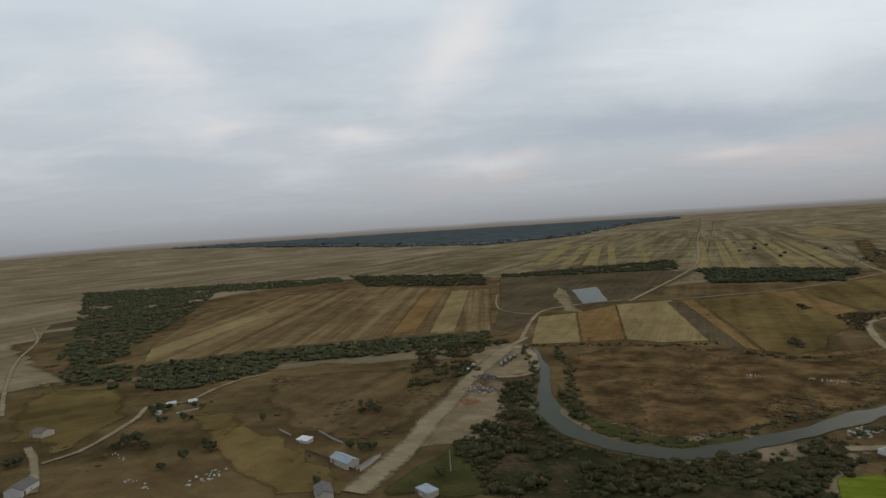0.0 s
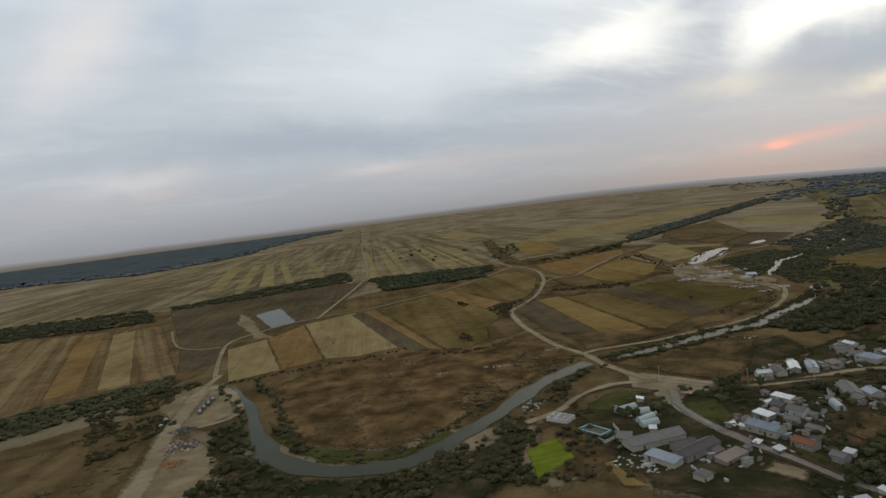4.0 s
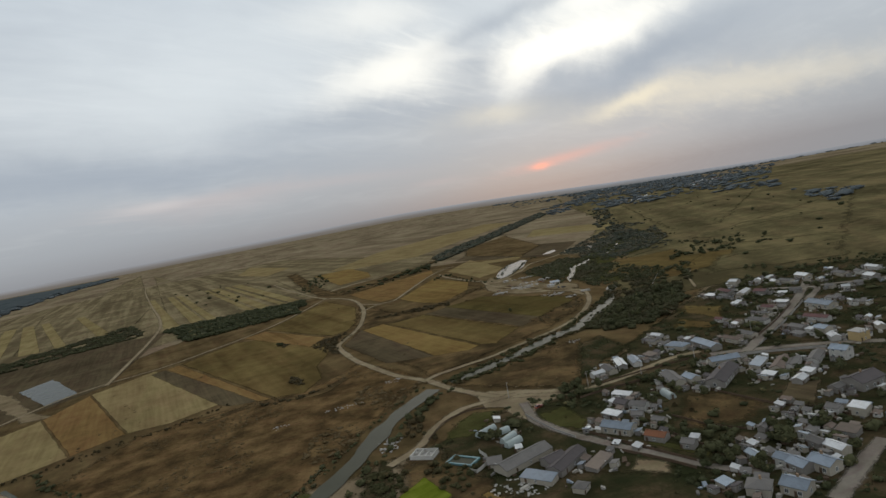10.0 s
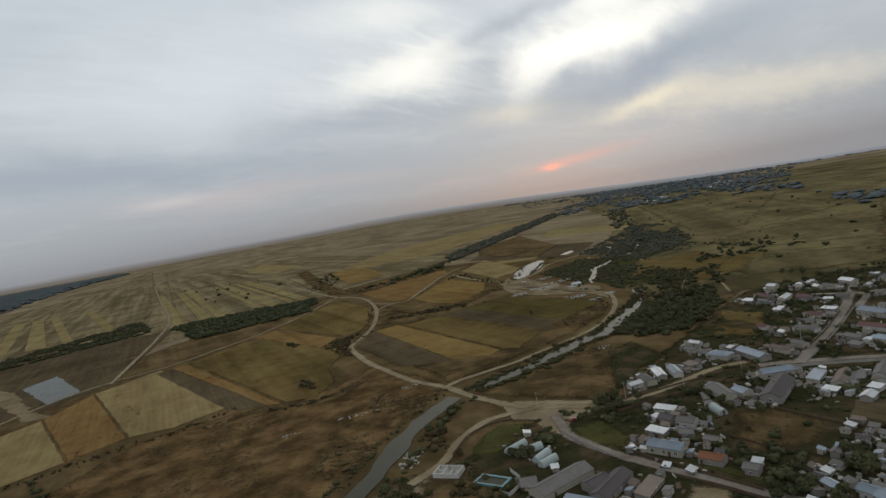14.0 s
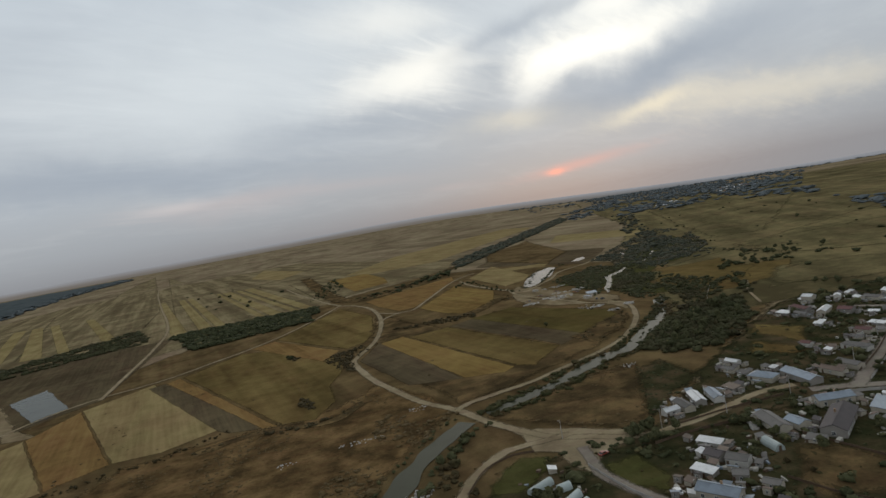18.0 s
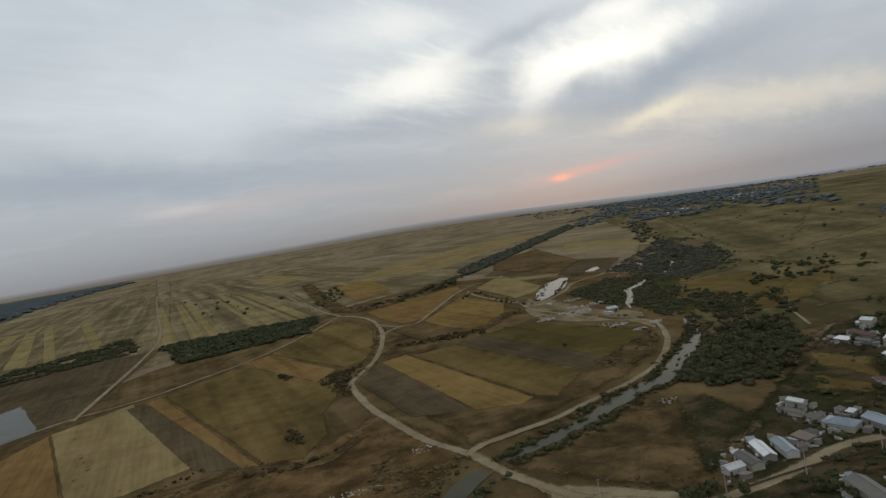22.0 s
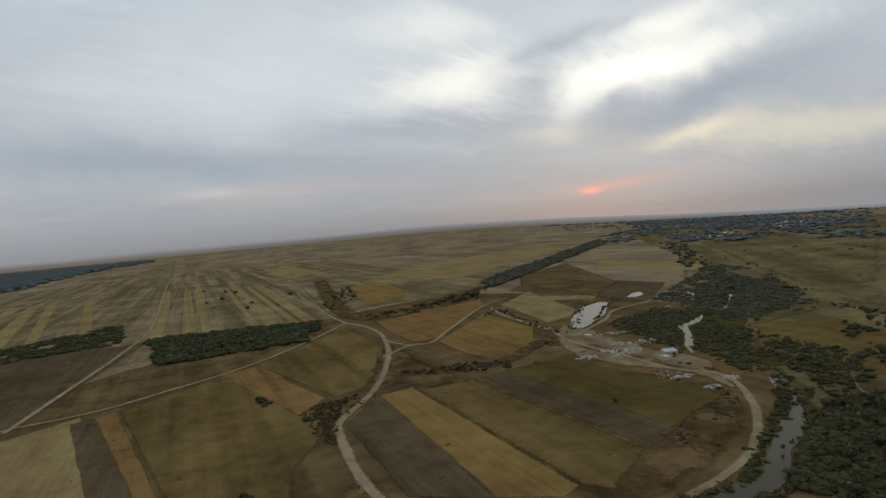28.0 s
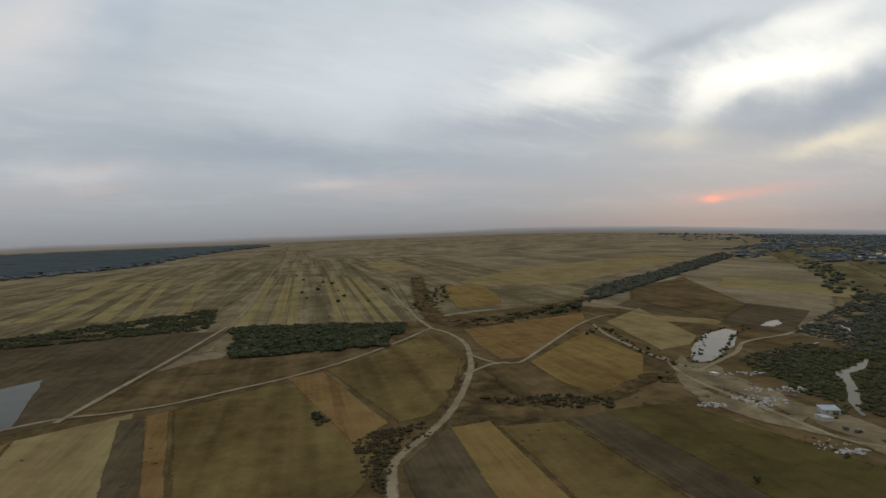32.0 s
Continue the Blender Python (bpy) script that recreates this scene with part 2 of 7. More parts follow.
def earth(name, low, mid, high, angle=0.0, strip=0.0, strip_amount=0.0, furrow=0.0, tufts=0.5, patch=0.012, spread=1.2):
    """Soil, stubble or grass: patches, grain and tufts, with strips and furrows along an angle (degrees from +x)."""
    m, t, b = base_mat(name, 1.0, 0.0)
    at = t.nodes.new("ShaderNodeTexCoord").outputs["Object"]
    big = noise_node(t, at, patch, 5, 0.6, 0.4)
    med = noise_node(t, at, 0.09, 5, 0.65)
    fine = noise_node(t, at, 0.9, 4, 0.7)
    f = math_node(t, "ADD", math_node(t, "MULTIPLY", big, 0.62), math_node(t, "MULTIPLY", med, 0.4))
    f = math_node(t, "ADD", f, math_node(t, "MULTIPLY", fine, 0.18))
    if strip:
        along = mapping_node(t, at, angle, (0.0012, 1.0 / strip, 1))
        s = noise_node(t, along, 1.0, 2, 0.7)
        f = math_node(t, "ADD", f, math_node(t, "MULTIPLY_ADD", s, strip_amount, -0.5 * strip_amount))
    if furrow:
        rows = mapping_node(t, at, angle, (0.02, 1.0 / furrow, 1))
        s = noise_node(t, rows, 1.0, 3, 0.6)
        f = math_node(t, "ADD", f, math_node(t, "MULTIPLY_ADD", s, 0.3, -0.15))
    f = math_node(t, "MULTIPLY_ADD", f, spread, 0.6 - 0.6 * spread)
    col = ramp_node(t, f, [(0.42, low), (0.6, mid), (0.78, high)])
    # bare and withered patches of a browner hue
    bare = noise_node(t, mapping_node(t, at, angle, (0.6, 1.6, 1)), patch * 2.3, 6, 0.62, 0.8)
    worn = mix_node(t, 1.0, col, (0.86, 0.76, 0.82), "MULTIPLY")
    col = mix_node(t, math_node(t, "MULTIPLY_ADD", bare, 3.2, -1.35, True), col, worn)
    tuft = noise_node(t, at, 0.35, 3, 0.6)
    dark = math_node(t, "MULTIPLY", math_node(t, "SUBTRACT", tuft, 0.56), 5.0 * tufts, clamp=True)
    col = mix_node(t, math_node(t, "MULTIPLY", dark, 0.6), col, tuple(c * 0.45 for c in low))
    link(t, col, b.inputs["Base Color"])
    bump_in(t, b, math_node(t, "ADD", fine, tuft), 0.6, 0.5)
    # worn, uneven rim where one ground passes into the next
    rim = t.nodes.new("ShaderNodeAttribute")
    rim.attribute_name = "rim"
    edge = math_node(t, "ADD", math_node(t, "MULTIPLY_ADD", fine, 0.9, -0.45), math_node(t, "MULTIPLY_ADD", tuft, 0.9, -0.45))
    gone = math_node(t, "MULTIPLY_ADD", math_node(t, "ADD", rim.outputs["Fac"], math_node(t, "ADD", edge, -0.5)), 1.7, 0.5, True)
    link(t, math_node(t, "SUBTRACT", 1.0, gone), b.inputs["Alpha"])
    return m


def painted(name, color, rough=0.6, spec=0.3, metal=0.0, dirt=0.35, scale=0.6, vary=0.2):
    """Weathered plain surface: stains, grain, and a shade of its own for each object."""
    m, t, b = base_mat(name, rough, spec, metal)
    at = t.nodes.new("ShaderNodeTexCoord").outputs["Object"]
    stain = noise_node(t, at, scale, 5, 0.65, 0.3)
    grain = noise_node(t, at, scale * 9, 3, 0.6)
    info = t.nodes.new("ShaderNodeObjectInfo").outputs["Random"]
    shade = math_node(t, "MULTIPLY_ADD", info, vary, 1.0 - vary / 2)
    f = math_node(t, "MULTIPLY", math_node(t, "SUBTRACT", stain, 0.42), 3.0 * dirt, clamp=True)
    col = mix_node(t, f, color, tuple(c * 0.5 + 0.02 for c in color))
    g = math_node(t, "MULTIPLY", math_node(t, "MULTIPLY_ADD", grain, 0.3, 0.85), shade)
    cg = t.nodes.new("ShaderNodeCombineColor")
    for i in range(3):
        link(t, g, cg.inputs[i])
    col = mix_node(t, 1.0, col, cg.outputs[0], "MULTIPLY")
    link(t, col, b.inputs["Base Color"])
    bump_in(t, b, grain, 0.2, 0.02)
    return m


def leaf(name, dark, light, dry=(0.16, 0.13, 0.06), dry_amount=0.04, rust=None):
    m, t, b = base_mat(name, 0.9, 0.05)
    isl = t.nodes.new("ShaderNodeNewGeometry").outputs["Random Per Island"]
    at = t.nodes.new("ShaderNodeTexCoord").outputs["Object"]
    n = noise_node(t, at, 0.05, 4, 0.6)
    f = math_node(t, "ADD", math_node(t, "MULTIPLY", isl, 0.25), math_node(t, "MULTIPLY_ADD", n, 1.3, -0.3), clamp=True)
    col = mix_node(t, f, dark, light)
    d = math_node(t, "GREATER_THAN", math_node(t, "FRACT", math_node(t, "MULTIPLY", isl, 17.3)), 1 - dry_amount)
    col = mix_node(t, math_node(t, "MULTIPLY", d, 0.6), col, dry)
    if rust:
        wide = noise_node(t, at, 0.028, 4, 0.65, 0.5)
        col = mix_node(t, math_node(t, "MULTIPLY_ADD", wide, 6.0, -2.9, True), col, rust)
    link(t, col, b.inputs["Base Color"])
    return m


def water(name, tint, spec):
    m, t, b = base_mat(name, 0.22, spec)
    at = t.nodes.new("ShaderNodeTexCoord").outputs["Object"]
    n = noise_node(t, at, 0.05, 4, 0.6)
    link(t, mix_node(t, n, tuple(c * 0.7 for c in tint), tuple(c * 1.3 for c in tint)), b.inputs["Base Color"])
    bump_in(t, b, noise_node(t, at, 0.8, 3, 0.6), 0.08, 0.05)
    return m

from mathutils import geometry

# ---- building helpers ----
def raw_mesh(name, verts, faces, mat=None):
    me = bpy.data.meshes.new(name)
    me.from_pydata([tuple(v) for v in verts], [], [tuple(f) for f in faces])
    if mat:
        me.materials.append(mat)
    return me


def part(name, bm, material, parent, label=""):
    me = bpy.data.meshes.new(name)
    bm.normal_update()
    bm.to_mesh(me)
    bm.free()
    me.materials.append(material)
    ob = new(name, me)
    ob.parent = parent
    if label:
        tagged(ob, label)
    return ob


def skyline(x, y):
    """How much the plain swells in a direction: fully in the west and north, not at all in the low east."""
    a = math.degrees(math.atan2(x, y))
    s = min(1.0, max(0.0, (46 - a) / 40)) if a > 0 else min(1.0, max(0.7, (a + 110) / 50))
    return s * s * (3 - 2 * s)


def far_rise(x, y):
    """The plain swells gently towards its far rim."""
    s = (math.hypot(x, y) - 2900) / 2000
    if s <= 0:
        return 0.0
    fall = min(1.0, s) ** 2 * 75 * (1 - skyline(x, y)) if x > 0 and y > 0 else 0.0
    return -fall + 0.85 * skyline(x, y) * max(0.0, 100 - 100 * (2900 + 2000 * s) / (2900 + 9500 * s ** 1.15))


def smooth_line(pts, step):
    """A rounded line through the points, with a point every step metres or so."""
    p = [Vector((x, y)) for x, y in pts]
    p = [p[0] * 2 - p[1]] + p + [p[-1] * 2 - p[-2]]
    out = []
    for i in range(1, len(p) - 2):
        a, b, c, d = p[i - 1:i + 3]
        n = max(1, min(60, int((c - b).length / step)))
        for k in range(n):
            s = k / n
            out.append(0.5 * (2 * b + (c - a) * s + (2 * a - 5 * b + 4 * c - d) * s * s + (3 * b - a - 3 * c + d) * s ** 3))
    out.append(p[-2])
    return out


def set_rim(me, values):
    """How far each vertex lies on the worn outer rim, 0 to 1."""
    me.attributes.new("rim", "FLOAT", "POINT").data.foreach_set("value", values)


def ribbon(name, pts, width, z, mat, ragged=0.15, step=5.0, rows=((0, 0), (1, 0))):
    """A strip along a line. width: metres, or one for each point. rows: (place across 0..1, height)."""
    line = smooth_line(pts, step)
    n = len(line)
    ws = [width] * 2 if isinstance(width, (int, float)) else list(width)
    verts, faces = [], []
    for i, q in enumerate(line):
        d = (line[min(i + 1, n - 1)] - line[max(i - 1, 0)]).normalized()
        side = Vector((-d.y, d.x))
        s = i / max(1, n - 1) * (len(ws) - 1)
        k = min(int(s), len(ws) - 2)
        w = ws[k] + (ws[k + 1] - ws[k]) * (s - k)
        for u, h in rows:
            r = 1 + ragged * noise.noise((q.x * 0.07 + u * 9, q.y * 0.07, z)) * 2
            v = q + side * (w * (0.5 - u) * r)
            verts.append((v.x, v.y, z + h))
    m = len(rows)
    for i in range(n - 1):
        for j in range(m - 1):
            a = i * m + j
            faces.append((a, a + 1, a + m + 1, a + m))
    me = raw_mesh(name, verts, faces, mat)
    set_rim(me, [1.0 if m > 2 and i % m in (0, m - 1) else 0.0 for i in range(len(verts))])
    return new(name, me)


def flip_up(me):
    if len(me.polygons) and sum(p.normal.z * p.area for p in me.polygons) < 0:
        me.flip_normals()


def free_way(q, d, line, skip):
    """How far one can go from a point of an outline, into it, before the far side."""
    p = np.array([(v.x, v.y) for v in line])
    e = np.roll(p, -1, 0) - p
    w = p - (q.x, q.y)
    det = d.x * e[:, 1] - d.y * e[:, 0]
    det = np.where(np.abs(det) < 1e-9, 1e-9, det)
    way = (w[:, 0] * e[:, 1] - w[:, 1] * e[:, 0]) / det
    at = (w[:, 0] * d.y - w[:, 1] * d.x) / det
    ok = (way > 0.01) & (at >= 0) & (at <= 1)
    ok[[skip, skip - 1]] = False
    return float(way[ok].min()) if ok.any() else 4.0


def sheet(name, pts, z, mat, ragged=1.0, step=5.0, rim=0.0):
    """A flat patch with a slightly uneven edge."""
    line = []
    n = len(pts)
    for i in range(n):
        a, b = Vector(pts[i]), Vector(pts[(i + 1) % n])
        k = max(1, min(40, int((b - a).length / step)))
        for s in range(k):
            q = a + (b - a) * (s / k)
            if s:
                q = q + Vector((noise.noise((q.x * 0.06, q.y * 0.06, 3.1)), noise.noise((q.x * 0.06, q.y * 0.06, 8.7)))) * ragged * 2
            line.append(q)
    n = len(line)
    turn = 1.0 if sum(a.x * b.y - b.x * a.y for a, b in zip(line, line[1:] + line[:1])) > 0 else -1.0
    core = line
    if rim:
        core = []
        for i, q in enumerate(line):
            d = (line[(i + 1) % n] - line[i - 1]).normalized()
            d = Vector((-d.y, d.x)) * turn
            core.append(q + d * min(rim, 0.3 * free_way(q, d, line, i)))
    every = line + core if rim else line
    ring = list(range(n))
    ties = [(n + i, n + (i + 1) % n) for i in ring] if rim else []
    co, _, tris, origin, _, _ = geometry.delaunay_2d_cdt(every, ties, [ring], 1, 0.001)
    me = raw_mesh(name, [(q.x, q.y, z + far_rise(q.x, q.y)) for q in co], tris, mat)
    set_rim(me, [1.0 if rim and not any(k >= n for k in o) else 0.0 for o in origin])
    flip_up(me)
    return new(name, me)


def inside(pts, x, y):
    """Which of the places x, y (arrays) lie inside the outline."""
    hit = np.zeros(len(x), bool)
    n = len(pts)
    for i in range(n):
        (ax, ay), (bx, by) = pts[i], pts[(i + 1) % n]
        if ay == by:
            continue
        cross = (ay > y) != (by > y)
        hit ^= cross & (x < (bx - ax) * (y - ay) / (by - ay) + ax)
    return hit


WATER = []   # places and half widths along the streams, kept free of bushes


def scatter(pts, spacing, rng):
    p = np.array(pts, float)
    lo, hi = p.min(0), p.max(0)
    gx, gy = np.meshgrid(np.arange(lo[0], hi[0], spacing), np.arange(lo[1], hi[1], spacing))
    q = np.stack([gx.ravel(), gy.ravel()], 1)
    q += rng.uniform(-0.45, 0.45, q.shape) * spacing
    q = q[inside(pts, q[:, 0], q[:, 1])]
    for x, y, r in WATER:
        q = q[((q - (x, y)) ** 2).sum(1) > r * r]
    return q


def clumped(places, rng, grain=0.03, keep=0.5):
    """Of the places, those that fall into irregular clumps."""
    if not len(places):
        return places
    v = np.array([noise.fractal((x * grain, y * grain, 4.2), 1.0, 2.0, 3) for x, y in places])
    return places[v > np.quantile(v, 1 - keep)]


def along(pts, spacing, spread, rng):
    line = smooth_line(pts, spacing)
    q = np.array([(v.x, v.y) for v in line])
    return q + rng.normal(0, spread, q.shape)


# ---- foliage ----
def crown_shape(rng, blobs, leaves, core):
    """Verts and faces of a leafy crown about one unit wide and high, standing on z = 0."""
    verts, faces = [], []
    bm = bmesh.new()
    bmesh.ops.create_icosphere(bm, subdivisions=core, radius=1.0)
    ball = np.array([v.co[:] for v in bm.verts])
    tris = [[v.index for v in f.verts] for f in bm.faces]
    bm.free()
    centres = []
    for i in range(blobs):
        a = rng.uniform(0, 6.28)
        d = 0 if i == 0 else rng.uniform(0.15, 0.3)
        r = rng.uniform(0.18, 0.32) if i else 0.34
        centres.append((d * math.cos(a), d * math.sin(a), rng.uniform(0.3, 0.72) if i else 0.42, r))
    for cx, cy, cz, r in centres:
        k = len(verts)
        bump = 1 + 0.36 * rng.normal(size=(len(ball), 1)).clip(-1.5, 1.5)
        v = ball * bump * r * (1, 1, 0.95) + (cx, cy, cz)
        v[:, 2] = v[:, 2].clip(0, None)
        verts += v.tolist()
        faces += [[k + j for j in t] for t in tris]
    for i in range(leaves):
        cx, cy, cz, r = centres[i % blobs]
        d = rng.normal(size=3)
        d[2] = abs(d[2]) * 0.9 - 0.15
        d /= np.linalg.norm(d)
        c = d * r * rng.uniform(0.9, 1.28) + (cx, cy, cz)
        a, b = np.cross(d, rng.normal(size=3)), None
        a /= np.linalg.norm(a)
        b = np.cross(a, d + 0.45 * rng.normal(size=3))
        b /= np.linalg.norm(b) + 1e-6
        s = rng.uniform(0.05, 0.13)
        k = len(verts)
        c[2] = max(c[2], 0.04)
        verts += [(c + a * s).tolist(), (c + b * s * 0.8).tolist(), (c - a * s).tolist(), (c - b * s * 0.8).tolist()]
        faces.append([k, k + 1, k + 2, k + 3])
    return np.array(verts), faces


leaf_rng = np.random.default_rng(5)
NEAR_CROWNS = [crown_shape(leaf_rng, 4, 84, 1) for _ in range(6)]
FAR_CROWNS = [crown_shape(leaf_rng, 3, 40, 1) for _ in range(6)]
TINY_CROWNS = [crown_shape(leaf_rng, 2, 18, 1) for _ in range(5)]


def thicket(name, places, low, high, mat, rng, shapes, wide=1.0, label="", z=0.0, category="bushes"):
    """Many bushes or far trees in one mesh."""
    all_v, loops, starts, totals = [], [], [], []
    base = 0
    count = 0
    for x, y in places:
        v, faces = shapes[rng.integers(len(shapes))]
        h = low + (high - low) * rng.uniform() ** 1.4 * 1.2
        w = h * wide * rng.uniform(0.8, 1.3)
        if rng.uniform() < 0.45:
            h *= rng.uniform(0.5, 0.8)
        a = rng.uniform(0, 6.28)
        c, s = math.cos(a), math.sin(a)
        all_v.append(np.stack([x + w * (c * v[:, 0] - s * v[:, 1]), y + w * (s * v[:, 0] + c * v[:, 1]), z + far_rise(x, y) - 0.1 * h + h * v[:, 2]], 1))
        for f in faces:
            starts.append(count)
            totals.append(len(f))
            loops.extend([base + i for i in f])
            count += len(f)
        base += len(v)
    if not all_v:
        return None
    me = bpy.data.meshes.new(name)
    co = np.concatenate(all_v).astype(np.float32)
    me.vertices.add(len(co))
    me.vertices.foreach_set("co", co.ravel())
    me.loops.add(count)
    me.loops.foreach_set("vertex_index", np.array(loops, np.int32))
    me.polygons.add(len(starts))
    me.polygons.foreach_set("loop_start", np.array(starts, np.int32))
    me.update(calc_edges=True)
    me.materials.append(mat)
    ob = new(name, me)
    return tagged(ob, label, category, "", "stuff")

# ---- ground, fields, roads, water ----
STRIP = 104.0   # the way the long field strips run, degrees from +x
# plain: tone paled and greyed, with far haze put into the colour
earth("plain", (0.126, 0.100, 0.060), (0.194, 0.154, 0.093), (0.280, 0.227, 0.142), STRIP, 60, 0.6, 0, 0.25, 0.005)
earth("pasture", (0.064, 0.047, 0.022), (0.108, 0.077, 0.035), (0.160, 0.114, 0.052), 40, 30, 0.5, 0, 0.5, 0.015, 1.3)
earth("scrub_grass", (0.052, 0.036, 0.017), (0.110, 0.072, 0.032), (0.180, 0.119, 0.054), 0, 0, 0, 0, 0.9, 0.05, 1.6)
earth("stubble_pale", (0.158, 0.121, 0.055), (0.224, 0.173, 0.080), (0.278, 0.217, 0.103), STRIP, 9, 0.35, 2.0, 0.15)
earth("stubble_gold", (0.138, 0.091, 0.033), (0.192, 0.131, 0.047), (0.242, 0.17, 0.062), STRIP, 9, 0.4, 2.0, 0.15)
earth("stubble_orange", (0.133, 0.083, 0.033), (0.192, 0.122, 0.048), (0.234, 0.156, 0.064), STRIP, 9, 0.3, 2.0, 0.15)
earth("ploughed", (0.06, 0.047, 0.027), (0.091, 0.071, 0.041), (0.128, 0.099, 0.056), STRIP, 8, 0.3, 1.5, 0.2)
earth("meadow_olive", (0.084, 0.061, 0.024), (0.132, 0.096, 0.037), (0.182, 0.134, 0.053), STRIP, 14, 0.4, 0, 0.3)
earth("meadow_green", (0.064, 0.051, 0.019), (0.095, 0.074, 0.027), (0.130, 0.102, 0.038), STRIP, 12, 0.3, 0, 0.3)
earth("meadow_gold", (0.077, 0.058, 0.022), (0.117, 0.086, 0.033), (0.159, 0.119, 0.047), 60, 25, 0.5, 0, 0.4)
earth("strips", (0.105, 0.084, 0.046), (0.158, 0.128, 0.070), (0.240, 0.197, 0.109), STRIP, 30, 0.9, 2.5, 0.1)
earth("ridge_strips", (0.100, 0.070, 0.033), (0.152, 0.108, 0.051), (0.212, 0.155, 0.078), 124, 16, 1.1, 2.5, 0.1)
earth("meadow_dull", (0.070, 0.050, 0.024), (0.111, 0.079, 0.037), (0.163, 0.115, 0.055), STRIP, 18, 0.4, 0, 0.5, 0.02, 1.4)
earth("rough_meadow", (0.047, 0.035, 0.018), (0.092, 0.065, 0.031), (0.158, 0.108, 0.050), 0, 0, 0, 0, 0.6, 0.035, 1.8)
earth("east_grass", (0.076, 0.065, 0.032), (0.126, 0.106, 0.052), (0.190, 0.154, 0.075), 64, 40, 0.4, 0, 0.3, 0.008, 1.6)
earth("dirt", (0.172, 0.138, 0.084), (0.246, 0.2, 0.122), (0.308, 0.256, 0.166), 0, 0, 0, 0, 0.05, 0.05)
earth("street", (0.150, 0.130, 0.100), (0.212, 0.187, 0.148), (0.275, 0.245, 0.200), 0, 0, 0, 0, 0.1, 0.06)
earth("sand", (0.128, 0.100, 0.056), (0.198, 0.157, 0.092), (0.285, 0.228, 0.138), 0, 0, 0, 0, 0.3, 0.05)
earth("bank_grass", (0.040, 0.040, 0.015), (0.060, 0.060, 0.021), (0.088, 0.083, 0.032), 0, 0, 0, 0, 0.6, 0.05)
earth("bright_green", (0.075, 0.10, 0.010), (0.12, 0.155, 0.016), (0.17, 0.20, 0.03), 20, 3, 0.5, 0, 0.6)
earth("garden_soil", (0.026, 0.029, 0.013), (0.043, 0.040, 0.019), (0.088, 0.065, 0.036), 0, 0, 0, 0, 0.7, 0.045, 1.7)
earth("stubble_dull", (0.165, 0.130, 0.058), (0.222, 0.177, 0.080), (0.275, 0.222, 0.105), STRIP, 7, 0.5, 2.0, 0.15)
# tints stand in for part of the sky's reflection; specular kept low
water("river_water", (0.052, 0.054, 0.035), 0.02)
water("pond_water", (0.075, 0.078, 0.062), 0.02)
leaf("willow_leaf", (0.050, 0.053, 0.026), (0.098, 0.098, 0.048))
leaf("wood_leaf", (0.042, 0.045, 0.022), (0.072, 0.071, 0.035), (0.12, 0.09, 0.05), 0.05, (0.060, 0.050, 0.028))
leaf("bank_leaf", (0.036, 0.038, 0.016), (0.068, 0.066, 0.030), (0.14, 0.10, 0.05), 0.06, (0.076, 0.056, 0.029))
leaf("reed_leaf", (0.055, 0.065, 0.016), (0.085, 0.095, 0.026))
leaf("hedge_leaf", (0.037, 0.042, 0.020), (0.062, 0.065, 0.032))
leaf("scrub_leaf", (0.041, 0.034, 0.018), (0.074, 0.058, 0.029), (0.09, 0.062, 0.03), 0.15)
leaf("heath_leaf", (0.080, 0.058, 0.028), (0.125, 0.088, 0.042), (0.10, 0.07, 0.03), 0.2)
leaf("mid_leaf", (0.046, 0.052, 0.038), (0.078, 0.082, 0.058), (0.12, 0.10, 0.06), 0.06, (0.092, 0.078, 0.050))
# distant trees: the blue of the haze is put into the leaf colours
leaf("hazed_canopy_leaf", (0.044, 0.056, 0.058), (0.064, 0.077, 0.079), (0.092, 0.102, 0.108))
leaf("hazed_far_leaf", (0.100, 0.115, 0.118), (0.120, 0.134, 0.138), (0.092, 0.102, 0.108))

n = 120
gv = [(-6000 + 12000 * i / n, -6000 + 12000 * j / n, -0.05 + far_rise(-6000 + 12000 * i / n, -6000 + 12000 * j / n)) for j in range(n + 1) for i in range(n + 1)]
gf = [(j * (n + 1) + i, j * (n + 1) + i + 1, (j + 1) * (n + 1) + i + 1, (j + 1) * (n + 1) + i) for j in range(n) for i in range(n)]
tagged(new("ground", raw_mesh("ground", gv, gf, MATS["plain"])), "dry brown autumn plain of stubble and grass", "ground", "", "structure")


RIMS = dict(east_grass=12.0, meadow_dull=10.0, rough_meadow=8.0, pasture=9.0, scrub_grass=8.0, meadow_gold=7.0, strips=8.0, garden_soil=6.0, sand=4.0, dirt=2.5, meadow_olive=3.5, bright_green=0.8, bank_grass=3.5)
ROAD_LINES = []


def field(kind, label, z, pts, ragged=1.0):
    ob = sheet("field", pts, z, MATS[kind], ragged if ragged > 1 else ragged * 0.4, 5.0, RIMS.get(kind, 1.6))
    return tagged(ob, label, "field", "farm fields", "structure")


def road(label, width, z, pts, kind="dirt"):
    ROAD_LINES.append([tuple(p) for p in smooth_line(pts, 4.0)])
    return tagged(ribbon("road", pts, width, z, MATS[kind], 0.18, 5.0, ((-0.3, 0), (0.2, 0), (0.8, 0), (1.3, 0))), label, "road", "", "structure")


